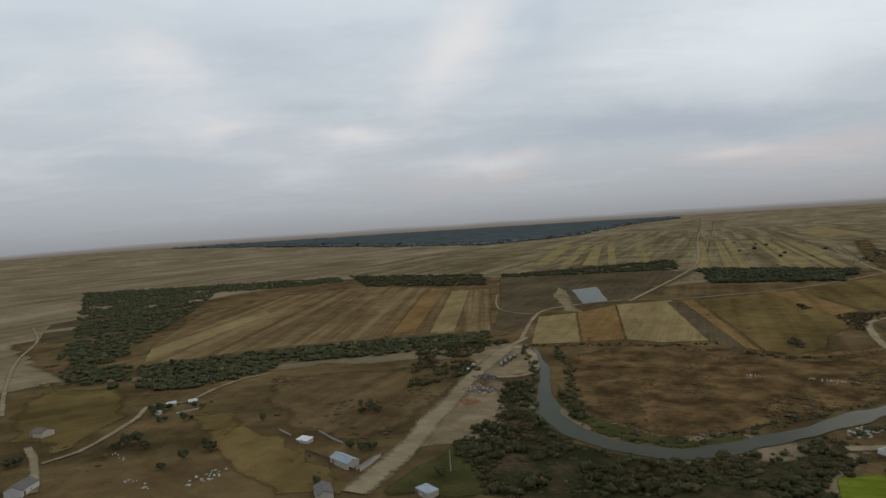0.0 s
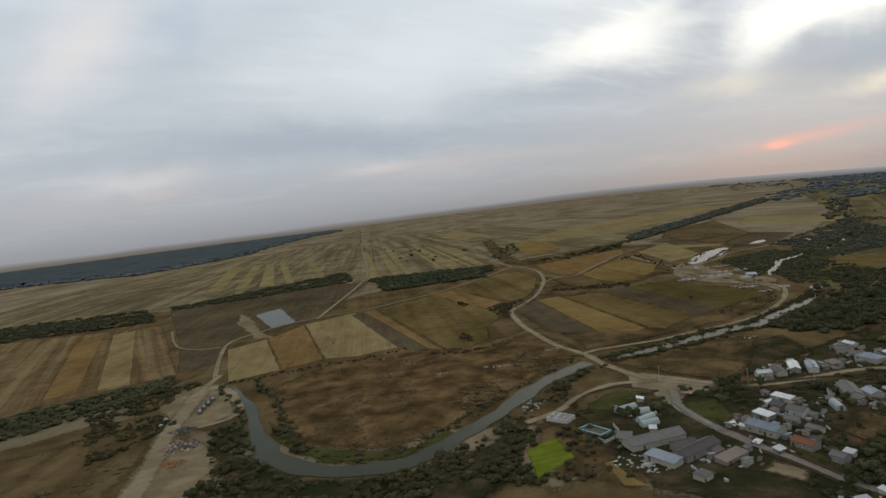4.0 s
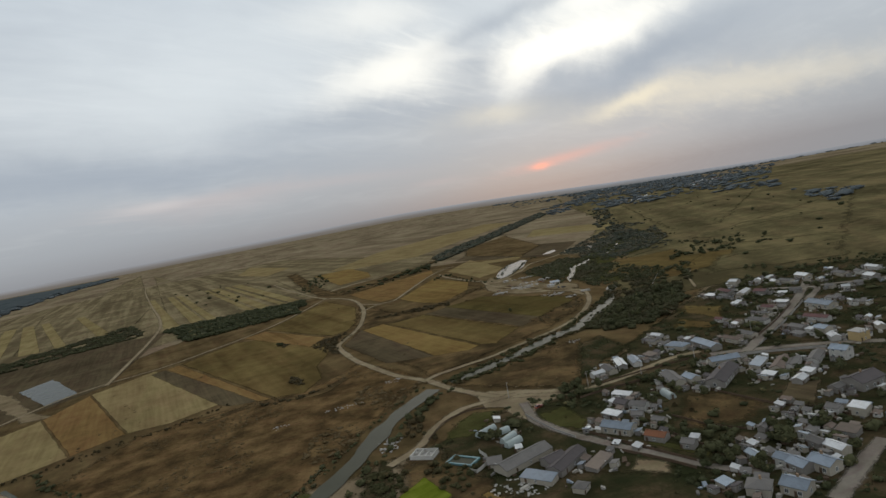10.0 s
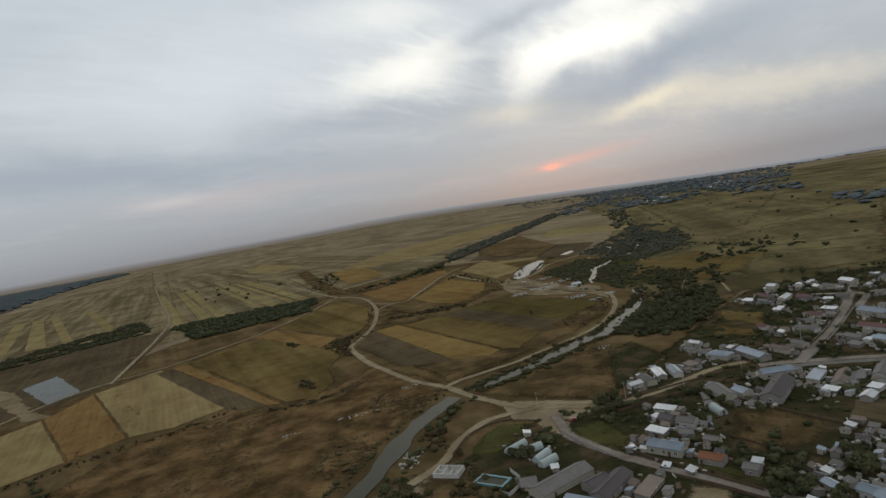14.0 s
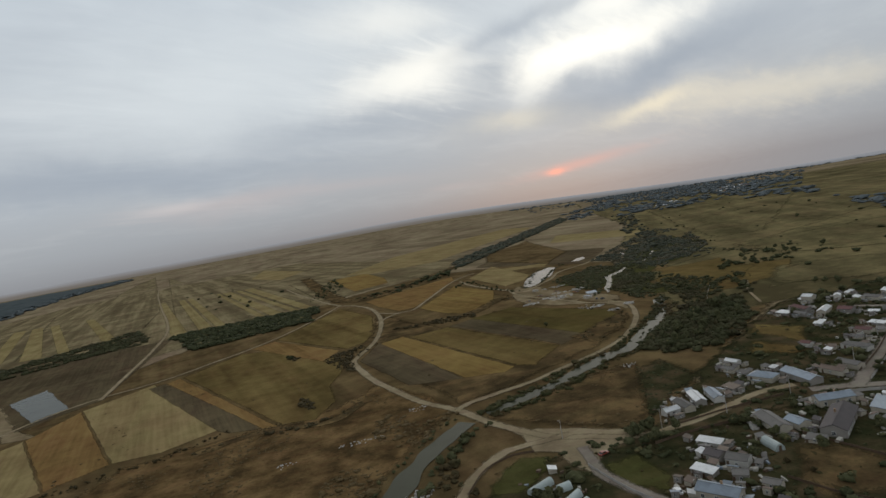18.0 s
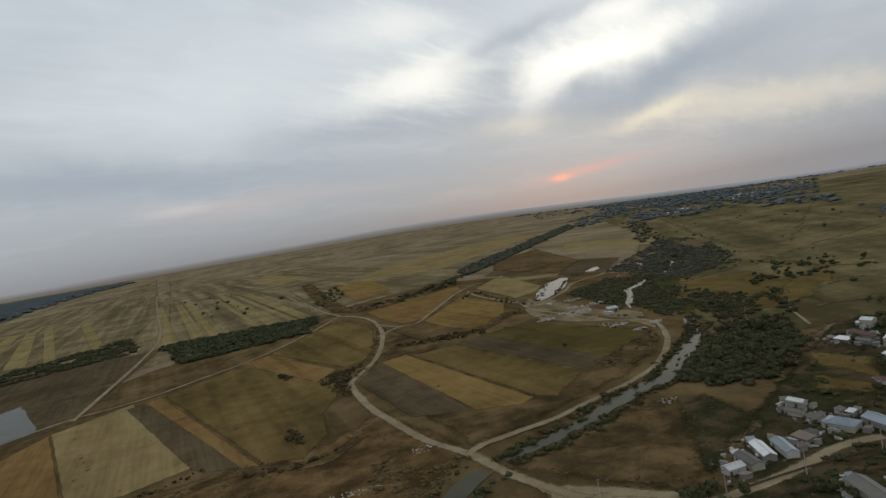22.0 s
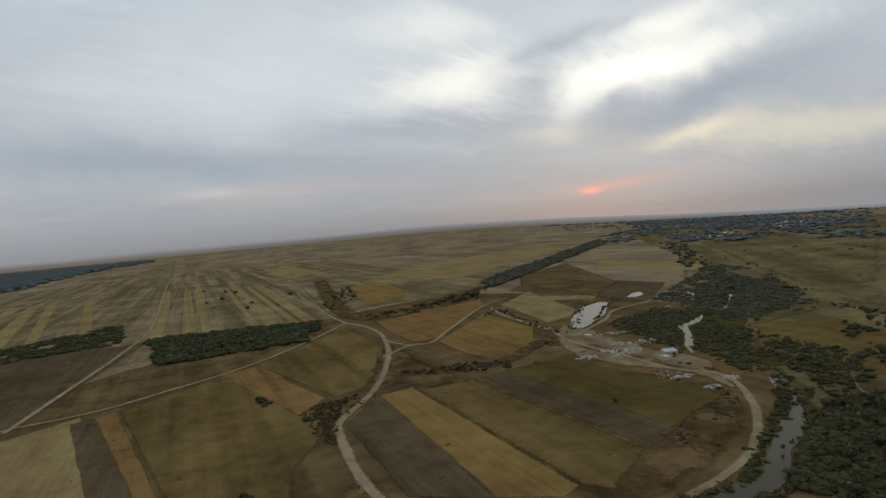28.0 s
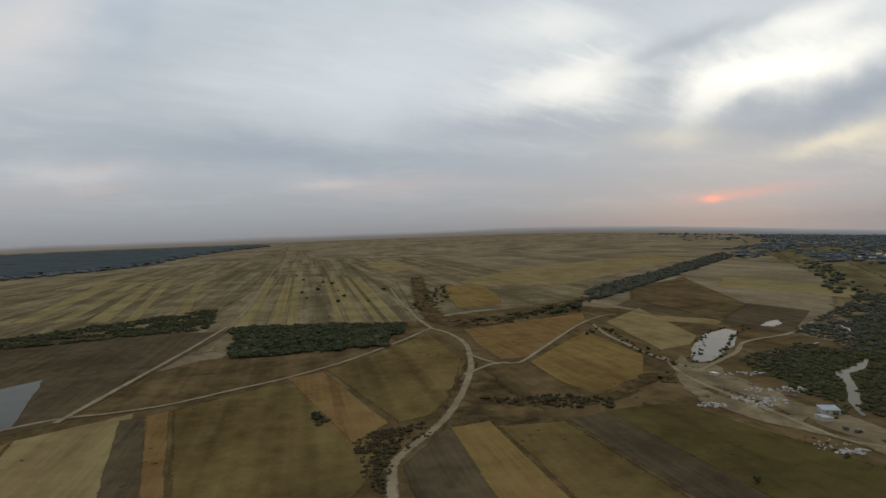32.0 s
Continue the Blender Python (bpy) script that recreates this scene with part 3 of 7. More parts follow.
def stream(pts, width, label):
    line = smooth_line(pts, 6.0)
    for i, q in enumerate(line):
        WATER.append((q.x, q.y, width[min(len(width) - 1, int(i * len(width) / len(line)))] / 2 + 2.5))
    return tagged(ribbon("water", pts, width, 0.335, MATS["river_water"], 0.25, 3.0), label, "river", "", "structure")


field("east_grass", "olive grazing land stretching to the horizon", 0.004, [(300, 400), (440, 300), (900, 200), (3600, 900), (4300, 2200), (3000, 3900), (1900, 4450), (1350, 3000), (900, 1900), (640, 1250), (430, 900), (330, 640)], 4)
field("meadow_dull", "dull rough grazing land south of the river", 0.008, [(-440, -320), (-440, 120), (-60, 165), (30, 205), (95, 150), (200, 122), (330, 212), (420, 332), (900, 202), (900, -320)], 4)
field("strips", "olive striped stubble land on the low hill", 0.012, [(-950, 850), (-320, 700), (-150, 820), (-60, 930), (60, 1010), (200, 1060), (260, 1250), (100, 1900), (-100, 2700), (-1000, 2700), (-1200, 1500)], 4)
field("meadow_dull", "brown rough grass between the fields", 0.016, [(-330, 420), (-200, 300), (-100, 240), (60, 260), (120, 285), (190, 340), (290, 420), (350, 640), (330, 900), (150, 1050), (-60, 930), (-230, 700)], 4)
field("pasture", "brown rough pasture about the farm", 0.020, [(-430, 60), (-440, 150), (-340, 205), (-300, 265), (-200, 335), (-120, 215), (-60, 150), (-60, 60)], 4)
field("pasture", "dark rough ground south of the river", 0.024, [(-60, 60), (-60, 150), (-120, 215), (-40, 240), (10, 200), (60, 120), (60, 60)], 4)
field("east_grass", "olive pasture beyond the village", 0.028, [(303, 623), (865, 797), (366, 374), (269, 406), (194, 395)], 4)
field("strips", "long striped stubble fields on the plain", 0.032, [(-463, 1032), (-821, 2086), (-929, 3747), (-360, 1459), (-311, 1144), (-367, 1103)], 1.0)
field("strips", "long striped stubble fields on the plain", 0.036, [(-228, 976), (-778, 3357), (-289, 2094), (-83, 1477), (-6, 935), (-30, 908), (-136, 984)], 1.0)
field("meadow_dull", "brown rough grass about the ploughland", 0.038, [(-420, 150), (-660, 190), (-800, 420), (-860, 760), (-560, 840), (-480, 800), (-300, 640), (-225, 420), (-232, 372), (-290, 285)], 4)
field("ridge_strips", "brown striped ploughland beside the river wood", 0.040, [(-423, 207), (-495, 248), (-659, 393), (-701, 543), (-649, 666), (-416, 667), (-249, 411), (-333, 344), (-387, 278)], 1.0)
field("stubble_pale", "pale stubble strip in the ploughland", 0.044, [(-429, 210), (-487, 244), (-590, 434), (-555, 417), (-459, 262)], 1.0)
field("stubble_orange", "narrow golden stubble strip", 0.048, [(-327, 372), (-486, 609), (-473, 641), (-309, 384)], 1.0)
field("stubble_pale", "pale stubble strip", 0.052, [(-297, 388), (-464, 642), (-444, 657), (-275, 395)], 1.0)
field("stubble_dull", "pale far stubble strip", 0.056, [(523, 1352), (602, 1105), (525, 1002), (437, 1185)], 1.0)
field("ploughed", "brown far field", 0.060, [(324, 1157), (419, 914), (323, 782), (233, 1011)], 1.0)
field("stubble_pale", "thin pale far strip", 0.064, [(321, 1264), (384, 1108), (358, 1070), (300, 1192)], 1.0)
field("east_grass", "olive far pasture", 0.068, [(919, 1635), (1026, 1188), (557, 734), (498, 773), (598, 988)], 4)
field("stubble_pale", "small pale far field", 0.072, [(-239, 2106), (-237, 2600), (-61, 1949), (-123, 1733)], 1.0)
field("stubble_pale", "thin pale far strip", 0.076, [(234, 934), (308, 875), (288, 846), (222, 895)], 1.0)
field("stubble_dull", "long narrow pale stubble strip", 0.080, [(-226, 944), (-201, 938), (-412, 1723), (-435, 1733)], 0.6)
field("stubble_dull", "long narrow pale stubble strip", 0.084, [(-187, 935), (-166, 931), (-361, 1700), (-380, 1709)], 0.6)
field("stubble_dull", "long narrow pale stubble strip", 0.088, [(-163, 930), (-147, 927), (-338, 1690), (-357, 1698)], 0.6)
field("stubble_dull", "long narrow pale stubble strip", 0.092, [(-102, 918), (-89, 915), (-267, 1659), (-279, 1664)], 0.6)
field("stubble_dull", "long narrow pale stubble strip", 0.096, [(-85, 914), (-65, 910), (-238, 1646), (-264, 1658)], 0.6)
field("stubble_dull", "long narrow pale stubble strip", 0.100, [(-55, 908), (-42, 905), (-215, 1636), (-229, 1642)], 0.6)
field("stubble_dull", "long narrow pale stubble strip", 0.104, [(-38, 904), (-21, 901), (-181, 1621), (-209, 1634)], 0.6)
field("stubble_dull", "long narrow pale stubble strip", 0.108, [(-561, 1042), (-525, 1034), (-814, 1757), (-871, 1780)], 0.6)
field("stubble_dull", "long narrow pale stubble strip", 0.112, [(-499, 1028), (-472, 1023), (-741, 1728), (-777, 1742)], 0.6)
field("stubble_dull", "long narrow pale stubble strip", 0.116, [(-447, 1017), (-413, 1010), (-696, 1710), (-728, 1723)], 0.6)
field("stubble_dull", "long narrow pale stubble strip", 0.120, [(-392, 1005), (-372, 1001), (-653, 1692), (-679, 1703)], 0.6)
field("stubble_dull", "long narrow pale stubble strip", 0.124, [(-324, 990), (-300, 985), (-562, 1656), (-586, 1666)], 0.6)
field("ploughed", "dark ploughed field round the pond", 0.136, [(-249, 411), (-312, 523), (-500, 821), (-428, 932), (-260, 908), (-215, 907), (-198, 597), (-245, 539), (-259, 517), (-229, 431)], 1.0)
field("scrub_grass", "rusty scrub meadow inside the river bend", 0.140, [(-155, 344), (-127, 404), (-66, 413), (-18, 416), (12, 447), (37, 396), (44, 359), (23, 334), (-4, 294), (-30, 252), (-52, 234), (-82, 243), (-113, 268)], 2.0)
field("sand", "pale sandy bank round the pond", 0.144, [(-308, 628), (-331, 696), (-299, 659), (-241, 550), (-212, 516), (-239, 519), (-263, 560)], 2)
field("stubble_pale", "tan stubble field", 0.148, [(-191, 372), (-245, 482), (-221, 513), (-161, 393)], 1.0)
field("stubble_orange", "orange-brown stubble field", 0.152, [(-221, 513), (-205, 568), (-136, 412), (-161, 393)], 1.0)
field("stubble_pale", "pale harvested field", 0.156, [(-205, 568), (-164, 612), (-79, 429), (-110, 410), (-136, 412)], 1.0)
field("ploughed", "dark narrow ploughed strip", 0.160, [(-165, 597), (-153, 604), (-51, 407), (-76, 415), (-84, 424)], 1.0)
field("stubble_orange", "orange-brown narrow strip", 0.164, [(-153, 604), (-143, 614), (-48, 406), (-58, 409)], 1.0)
field("meadow_olive", "olive meadow field", 0.168, [(-143, 614), (-98, 669), (-60, 648), (-7, 546), (-8, 498), (-17, 468), (-15, 427), (-28, 400), (-48, 406)], 1.0)
field("stubble_orange", "orange stubble patch", 0.172, [(-93, 686), (-69, 702), (-7, 578), (-22, 547)], 1.0)
field("meadow_olive", "dull olive field inside the road bend", 0.176, [(-70, 707), (4, 854), (36, 732), (27, 619), (15, 587), (-3, 576)], 1.0)
field("rough_meadow", "brown fallow ground inside the road loop", 0.180, [(38, 741), (21, 626), (16, 528), (30, 426), (43, 361), (84, 375), (140, 402), (183, 436), (209, 487), (194, 527), (140, 606), (91, 556)], 3)
field("ploughed", "dark ploughed strip beside the road", 0.184, [(4, 518), (25, 575), (31, 565), (59, 410), (27, 423)], 1.0)
field("stubble_gold", "golden stubble strip", 0.188, [(25, 568), (47, 577), (91, 409), (82, 402), (59, 410)], 1.0)
field("meadow_olive", "olive-gold stubble strip", 0.192, [(49, 569), (87, 575), (131, 431), (101, 400), (91, 409)], 1.0)
field("ploughed", "dark brown ploughed strip", 0.196, [(87, 575), (113, 587), (156, 445), (131, 431)], 1.0)
field("meadow_green", "dull green field", 0.200, [(110, 589), (154, 599), (201, 502), (196, 471), (181, 450), (154, 442)], 1.0)
field("stubble_orange", "orange-brown field by the track", 0.204, [(38, 868), (180, 956), (170, 892), (84, 727), (64, 724), (48, 791)], 1.0)
field("stubble_gold", "golden field by the track", 0.208, [(85, 713), (155, 838), (176, 723), (154, 653), (138, 629), (111, 623), (96, 656)], 1.0)
field("stubble_pale", "pale fallow field by the pond", 0.212, [(187, 886), (253, 982), (246, 792), (226, 756), (194, 738)], 1.0)
field("stubble_gold", "small golden far field", 0.216, [(-1, 1360), (81, 1360), (100, 1164), (94, 1066), (35, 1031)], 1.0)
field("stubble_pale", "long pale far field", 0.220, [(38, 1416), (197, 1761), (657, 2156), (676, 1894), (226, 1300), (89, 1323)], 1.0)
field("meadow_dull", "brown far field", 0.224, [(305, 1207), (457, 1367), (384, 973), (300, 861), (264, 1066)], 1.0)
field("rough_meadow", "brown rough meadow by the road", 0.228, [(46, 341), (134, 368), (148, 359), (113, 292), (96, 282), (64, 316)], 2.0)
field("rough_meadow", "rough overgrown ground by the river yard", 0.232, [(6, 256), (24, 263), (42, 236), (44, 210), (45, 190), (4, 199), (3, 223)], 3)
field("bright_green", "bright green garden plot", 0.236, [(3, 227), (15, 237), (21, 217), (6, 202)], 1.0)
field("bank_grass", "green grassy river bank", 0.240, [(-128, 292), (-108, 263), (-84, 247), (-61, 239), (-43, 239), (-30, 256), (-24, 250), (-38, 233), (-50, 226), (-74, 228), (-100, 244), (-118, 268)], 2.0)
field("sand", "sandy building lot", 0.244, [(-150, 211), (-173, 274), (-150, 267), (-132, 248), (-119, 218), (-116, 198), (-135, 180)], 2.0)
field("sand", "sandy yard by the river", 0.248, [(-216, 325), (-220, 374), (-191, 374), (-150, 305), (-163, 285), (-183, 291)], 2.0)
field("garden_soil", "dark yards and grass plots of the village", 0.252, [(22, 255), (45, 285), (75, 284), (110, 286), (138, 313), (180, 344), (272, 410), (365, 400), (420, 330), (330, 210), (200, 120), (95, 130), (40, 190), (28, 225)], 4)
field("garden_soil", "dark trodden yards and gardens of the village", 0.256, [(98, 266), (145, 272), (180, 261), (209, 242), (118, 164), (31, 222), (22, 262), (42, 283), (60, 280), (75, 281)], 3)
field("garden_soil", "dark trodden yards and gardens of the village", 0.260, [(110, 286), (139, 313), (180, 344), (273, 410), (334, 384), (366, 374), (222, 252), (193, 275), (142, 290)], 3)
field("meadow_gold", "golden dry meadow by the farm track", 0.264, [(-418, 141), (-364, 167), (-337, 160), (-300, 144), (-270, 107), (-272, 94), (-295, 98), (-310, 90), (-360, 104)], 3)
field("ploughed", "dark ploughed strip", 0.268, [(-653, 216), (-718, 240), (-634, 358), (-603, 340), (-594, 282), (-619, 214)], 1.0)
field("ploughed", "dark ploughed strip", 0.272, [(-740, 250), (-789, 272), (-816, 377), (-702, 338)], 1.0)
field("meadow_dull", "golden rough pasture", 0.276, [(-297, 229), (-262, 264), (-218, 291), (-198, 307), (-167, 247), (-156, 208), (-162, 169), (-205, 168), (-264, 201)], 4)
field("meadow_olive", "dull green paddock", 0.280, [(-237, 149), (-225, 164), (-200, 164), (-158, 151), (-133, 148), (-130, 135), (-151, 123), (-194, 132)], 3)
field("meadow_gold", "orange dry grass patch", 0.284, [(-274, 163), (-249, 177), (-233, 169), (-221, 149), (-242, 146)], 3)
field("bank_grass", "dark green plot beside the road", 0.288, [(-121, 144), (-124, 162), (-126, 189), (-109, 191), (-88, 164), (-89, 158), (-116, 142)], 3)
field("bank_grass", "green vegetable garden", 0.292, [(72, 265), (88, 266), (89, 244), (81, 235), (72, 245), (70, 255)], 1.0)
field("rough_meadow", "brown fallow garden", 0.296, [(131, 244), (144, 238), (149, 211), (132, 201), (113, 207), (113, 225)], 2)
field("sand", "tan dug garden plot", 0.300, [(84, 204), (93, 195), (87, 186), (77, 196)], 1.0)
field("bank_grass", "narrow green garden strip", 0.304, [(96, 215), (107, 191), (103, 189), (92, 210)], 1.0)
field("meadow_gold", "golden garden plot", 0.308, [(230, 377), (244, 351), (219, 325), (213, 363)], 1.0)
field("meadow_gold", "tan garden plot", 0.312, [(206, 350), (217, 322), (205, 310), (188, 334)], 1.0)
field("ploughed", "dark dug garden", 0.316, [(168, 224), (179, 217), (160, 202), (154, 214)], 1.0)
field("bank_grass", "dark green plot by the greenhouses", 0.320, [(50, 289), (61, 282), (57, 271), (40, 260), (30, 265), (32, 273)], 2)
field("garden_soil", "dark overgrown kitchen garden beside the street houses", 0.322, [(138, 354), (156, 360), (156, 319), (133, 308), (119, 297), (109, 289), (117, 314)], 2)
field("stubble_gold", "yellow drying rows of maize", 0.324, [(29, 211), (33, 212), (41, 191), (33, 192)], 0.5)
field("meadow_olive", "dry olive pasture", 0.328, [(300, 534), (361, 558), (406, 534), (341, 473), (271, 476)], 4)
field("east_grass", "dry olive pasture", 0.332, [(318, 472), (375, 521), (464, 458), (391, 395), (341, 430), (303, 448)], 4)
field("east_grass", "dry olive pasture", 0.336, [(458, 688), (675, 636), (490, 480), (417, 562)], 4)
field("meadow_olive", "dry ochre meadow beyond the river wood", 0.340, [(326, 630), (394, 616), (362, 532), (325, 498), (282, 498), (276, 552)], 4)
field("sand", "pale gravel yard beside the river", 0.344, [(182, 693), (201, 720), (202, 691), (215, 690), (213, 649), (219, 621), (221, 586), (233, 566), (235, 542), (223, 512), (212, 488), (206, 486), (210, 508), (207, 523), (199, 538), (186, 553), (176, 573), (165, 602), (169, 640)], 2)
field("bank_grass", "dark green rough grass under the river scrub", 0.3305, [(432, 867), (518, 884), (458, 722), (380, 660), (344, 656), (281, 568), (285, 527), (269, 505), (253, 515), (241, 555), (243, 606), (234, 631), (228, 664), (265, 699), (322, 706)], 4)
field("rough_meadow", "brown weedy ground between the stone heaps", 0.3455, [(177, 627), (182, 604), (192, 586), (196, 564), (205, 569), (204, 584), (199, 604), (194, 629)], 2)
field("rough_meadow", "weedy grass patch in the gravel yard", 0.3460, [(220, 532), (219, 521), (223, 515), (226, 525), (224, 532)], 1)
field("rough_meadow", "weedy grass beside the yard shed", 0.3465, [(197, 557), (209, 567), (208, 552), (214, 532), (204, 541)], 1)
field("rough_meadow", "dark brown brush inside the road bend", 0.3475, [(169, 467), (193, 480), (209, 479), (192, 452), (175, 433), (156, 418), (145, 418), (140, 434), (141, 448)], 4)
field("garden_soil", "dark overgrown ground under the bank trees", 0.3270, [(-146, 262), (-117, 245), (-82, 216), (-46, 210), (-25, 228), (-7, 247), (1, 265), (9, 254), (3, 223), (3, 199), (-30, 178), (-88, 160), (-116, 192), (-122, 222)], 4)
field("dirt", "wide trampled dirt road junction", 0.348, [(55, 314), (70, 308), (86, 295), (98, 284), (96, 276), (79, 272), (67, 260), (64, 266), (64, 281), (55, 289)], 2)
road("pale dirt road through the fields", 4.2, 0.366, [(4, 882), (22, 852), (37, 800), (41, 743), (39, 681), (29, 610), (19, 571), (9, 546), (2, 528), (1, 510), (8, 459), (18, 420), (28, 386), (42, 358), (50, 333), (59, 313), (67, 299), (80, 289), (95, 278), (113, 277), (132, 280), (155, 286), (172, 284)])
road("dusty village street", 4.8, 0.372, [(172, 276), (186, 269), (202, 259), (217, 248), (232, 234)], "street")
road("dusty village street", 5, 0.378, [(187, 268), (207, 281), (238, 300), (268, 321), (309, 353), (322, 364)], "street")
road("pale dirt farm track", 3.4, 0.384, [(4, 882), (-24, 810), (-52, 749), (-75, 710), (-96, 682), (-122, 656), (-150, 627), (-178, 612), (-203, 604), (-228, 582), (-241, 562), (-256, 528), (-254, 500), (-240, 462), (-222, 420), (-203, 379)])
road("straight dirt track over the plain", 4, 0.390, [(-201, 596), (-210, 708), (-221, 833), (-240, 982), (-282, 1169), (-382, 1549), (-573, 2301), (-814, 3333)])
road("narrow dirt path across the dark field", 2.2, 0.396, [(-372, 612), (-331, 546), (-302, 510), (-275, 496), (-257, 496)])
road("dirt track over the plain", 4, 0.402, [(6, 880), (-13, 952), (-34, 1058), (-55, 1161), (-87, 1349)])
road("pale dirt farm track", 3.5, 0.408, [(35, 678), (60, 711), (77, 710), (99, 753), (129, 816), (162, 882), (195, 928), (212, 936)])
road("pale dirt farm track", 3.5, 0.414, [(41, 745), (51, 725), (62, 707)])
road("pale dirt road along the river", 3.8, 0.420, [(42, 358), (50, 364), (70, 369), (87, 373), (110, 383), (133, 393), (160, 409), (183, 433), (201, 459), (218, 496), (219, 520), (205, 536), (195, 584), (182, 650), (187, 713)])
road("dirt track to the gravel yard", 4, 0.426, [(194, 671), (182, 715), (175, 765), (170, 821), (172, 871)])
road("thin dirt path through the scrub", 2.6, 0.429, [(257, 716), (268, 715), (295, 721), (317, 704)])
road("dirt track by the pond", 4, 0.432, [(198, 671), (244, 719), (273, 760), (327, 790), (379, 844)])
road("narrow village lane", 4, 0.438, [(73, 282), (69, 258), (71, 249), (76, 233), (85, 213), (92, 200), (98, 187)], "street")
road("dirt track to the river", 4, 0.444, [(75, 296), (67, 296), (47, 296), (30, 282), (20, 267), (12, 260), (4, 255)])
road("dirt farm track", 2.6, 0.450, [(-265, 91), (-266, 106), (-278, 125), (-292, 143), (-307, 157), (-295, 171), (-305, 194), (-310, 217), (-305, 234)])
road("dirt farm track", 3.0, 0.456, [(-294, 95), (-274, 91), (-251, 84), (-233, 78)])
road("pale winding dirt track", 2.4, 0.462, [(-369, 106), (-445, 129), (-554, 168), (-656, 215), (-774, 249)])
road("wide dirt road to the river yard", 9, 0.468, [(-128, 139), (-131, 152), (-138, 179), (-150, 207), (-161, 239), (-177, 279), (-189, 319), (-201, 360)])
road("dirt loop round the yard", 5, 0.474, [(-202, 365), (-182, 354), (-160, 323), (-151, 302), (-157, 291), (-165, 287)])
road("dirt track to the bridge", 5, 0.480, [(-200, 354), (-204, 379), (-207, 394)])
road("dusty village lane", 4.5, 0.486, [(113, 150), (128, 158), (137, 162), (151, 168)], "street")
road("dusty upper village street", 4, 0.493, [(273, 317), (301, 337), (295, 349), (283, 367)], "street")
road("dusty upper village street", 3.6, 0.494, [(305, 341), (315, 334), (326, 326), (340, 320)], "street")
road("narrow village lane", 3.4, 0.495, [(94, 194), (99, 184), (105, 176), (109, 170)], "street")
road("pale footpath up the pasture", 2.0, 0.492, [(318, 488), (295, 459), (278, 431), (270, 417)])
stream([(-180, 360), (-164, 336), (-150, 317), (-135, 289), (-118, 258), (-104, 238), (-87, 226), (-67, 220), (-49, 221), (-37, 229), (-25, 245), (-10, 267), (7, 297), (28, 325), (42, 338)], [3, 4, 5, 7, 8.5, 10, 10, 10, 10, 10, 10, 10, 10, 11, 10], "grey-green slow river with overgrown banks")
stream([(53, 344), (62, 346), (82, 354), (101, 363), (117, 373), (137, 383), (153, 388), (178, 411), (203, 436), (234, 474)], [5, 8, 9, 9, 10, 8, 9, 10, 7, 3], "grey-green river reflecting the sky")
stream([(236, 565), (247, 588), (269, 624)], [2, 6, 5], "narrow river between bushes")
stream([(269, 624), (280, 649), (293, 657), (320, 683)], [5, 9, 7, 3], "narrow river between bushes")
stream([(354, 701), (379, 733), (409, 770)], [2, 5, 3], "narrow river between bushes")
stream([(390, 819), (382, 798), (380, 787)], [2, 5, 2], "small pool in the scrub")
stream([(318, 743), (324, 746)], [3, 3], "small pool in the scrub")
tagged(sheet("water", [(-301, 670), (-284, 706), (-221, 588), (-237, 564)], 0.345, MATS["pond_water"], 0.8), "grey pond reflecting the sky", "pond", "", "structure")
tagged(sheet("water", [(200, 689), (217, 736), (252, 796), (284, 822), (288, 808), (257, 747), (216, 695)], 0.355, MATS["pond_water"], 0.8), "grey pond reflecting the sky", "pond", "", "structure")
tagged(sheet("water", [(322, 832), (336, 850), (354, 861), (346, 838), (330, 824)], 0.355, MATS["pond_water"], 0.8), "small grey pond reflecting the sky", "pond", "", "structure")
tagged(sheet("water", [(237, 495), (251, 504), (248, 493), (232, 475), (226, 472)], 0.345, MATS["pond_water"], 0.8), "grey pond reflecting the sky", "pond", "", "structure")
veg_rng = np.random.default_rng(11)
thicket("thicket", scatter([(-217, 908), (-198, 932), (-29, 913), (-23, 855), (-162, 800)], 5, veg_rng), 4.5, 6.5, MATS["hedge_leaf"], veg_rng, FAR_CROWNS, 2.0, "dark dense tree belt between fields")
thicket("thicket", clumped(scatter([(-842, 811), (-556, 847), (-453, 709), (-649, 666)], 6, veg_rng), veg_rng, 0.03, 0.8), 2.5, 5, MATS["wood_leaf"], veg_rng, FAR_CROWNS, 2.0, "scruffy tree belt across the plain")
thicket("thicket", clumped(scatter([(-511, 848), (-439, 932), (-315, 1119), (-248, 925), (-484, 805)], 6, veg_rng), veg_rng, 0.03, 0.8), 2.5, 5, MATS["wood_leaf"], veg_rng, FAR_CROWNS, 2.0, "scruffy tree belt across the plain")
thicket("thicket", scatter([(-185, 830), (-39, 867), (-34, 794), (-160, 755)], 7, veg_rng), 4, 6.5, MATS["hedge_leaf"], veg_rng, FAR_CROWNS, 2.2, "dark tree belt across the plain")
thicket("thicket", clumped(scatter([(-1251, 487), (-1067, 619), (-852, 790), (-760, 720), (-886, 545), (-659, 371), (-506, 232), (-354, 171), (-417, 156), (-500, 170), (-593, 224)], 6, veg_rng), veg_rng, 0.03, 0.85), 2, 4.4, MATS["willow_leaf"], veg_rng, FAR_CROWNS, 2.0, "grey-green willow thicket along the stream")
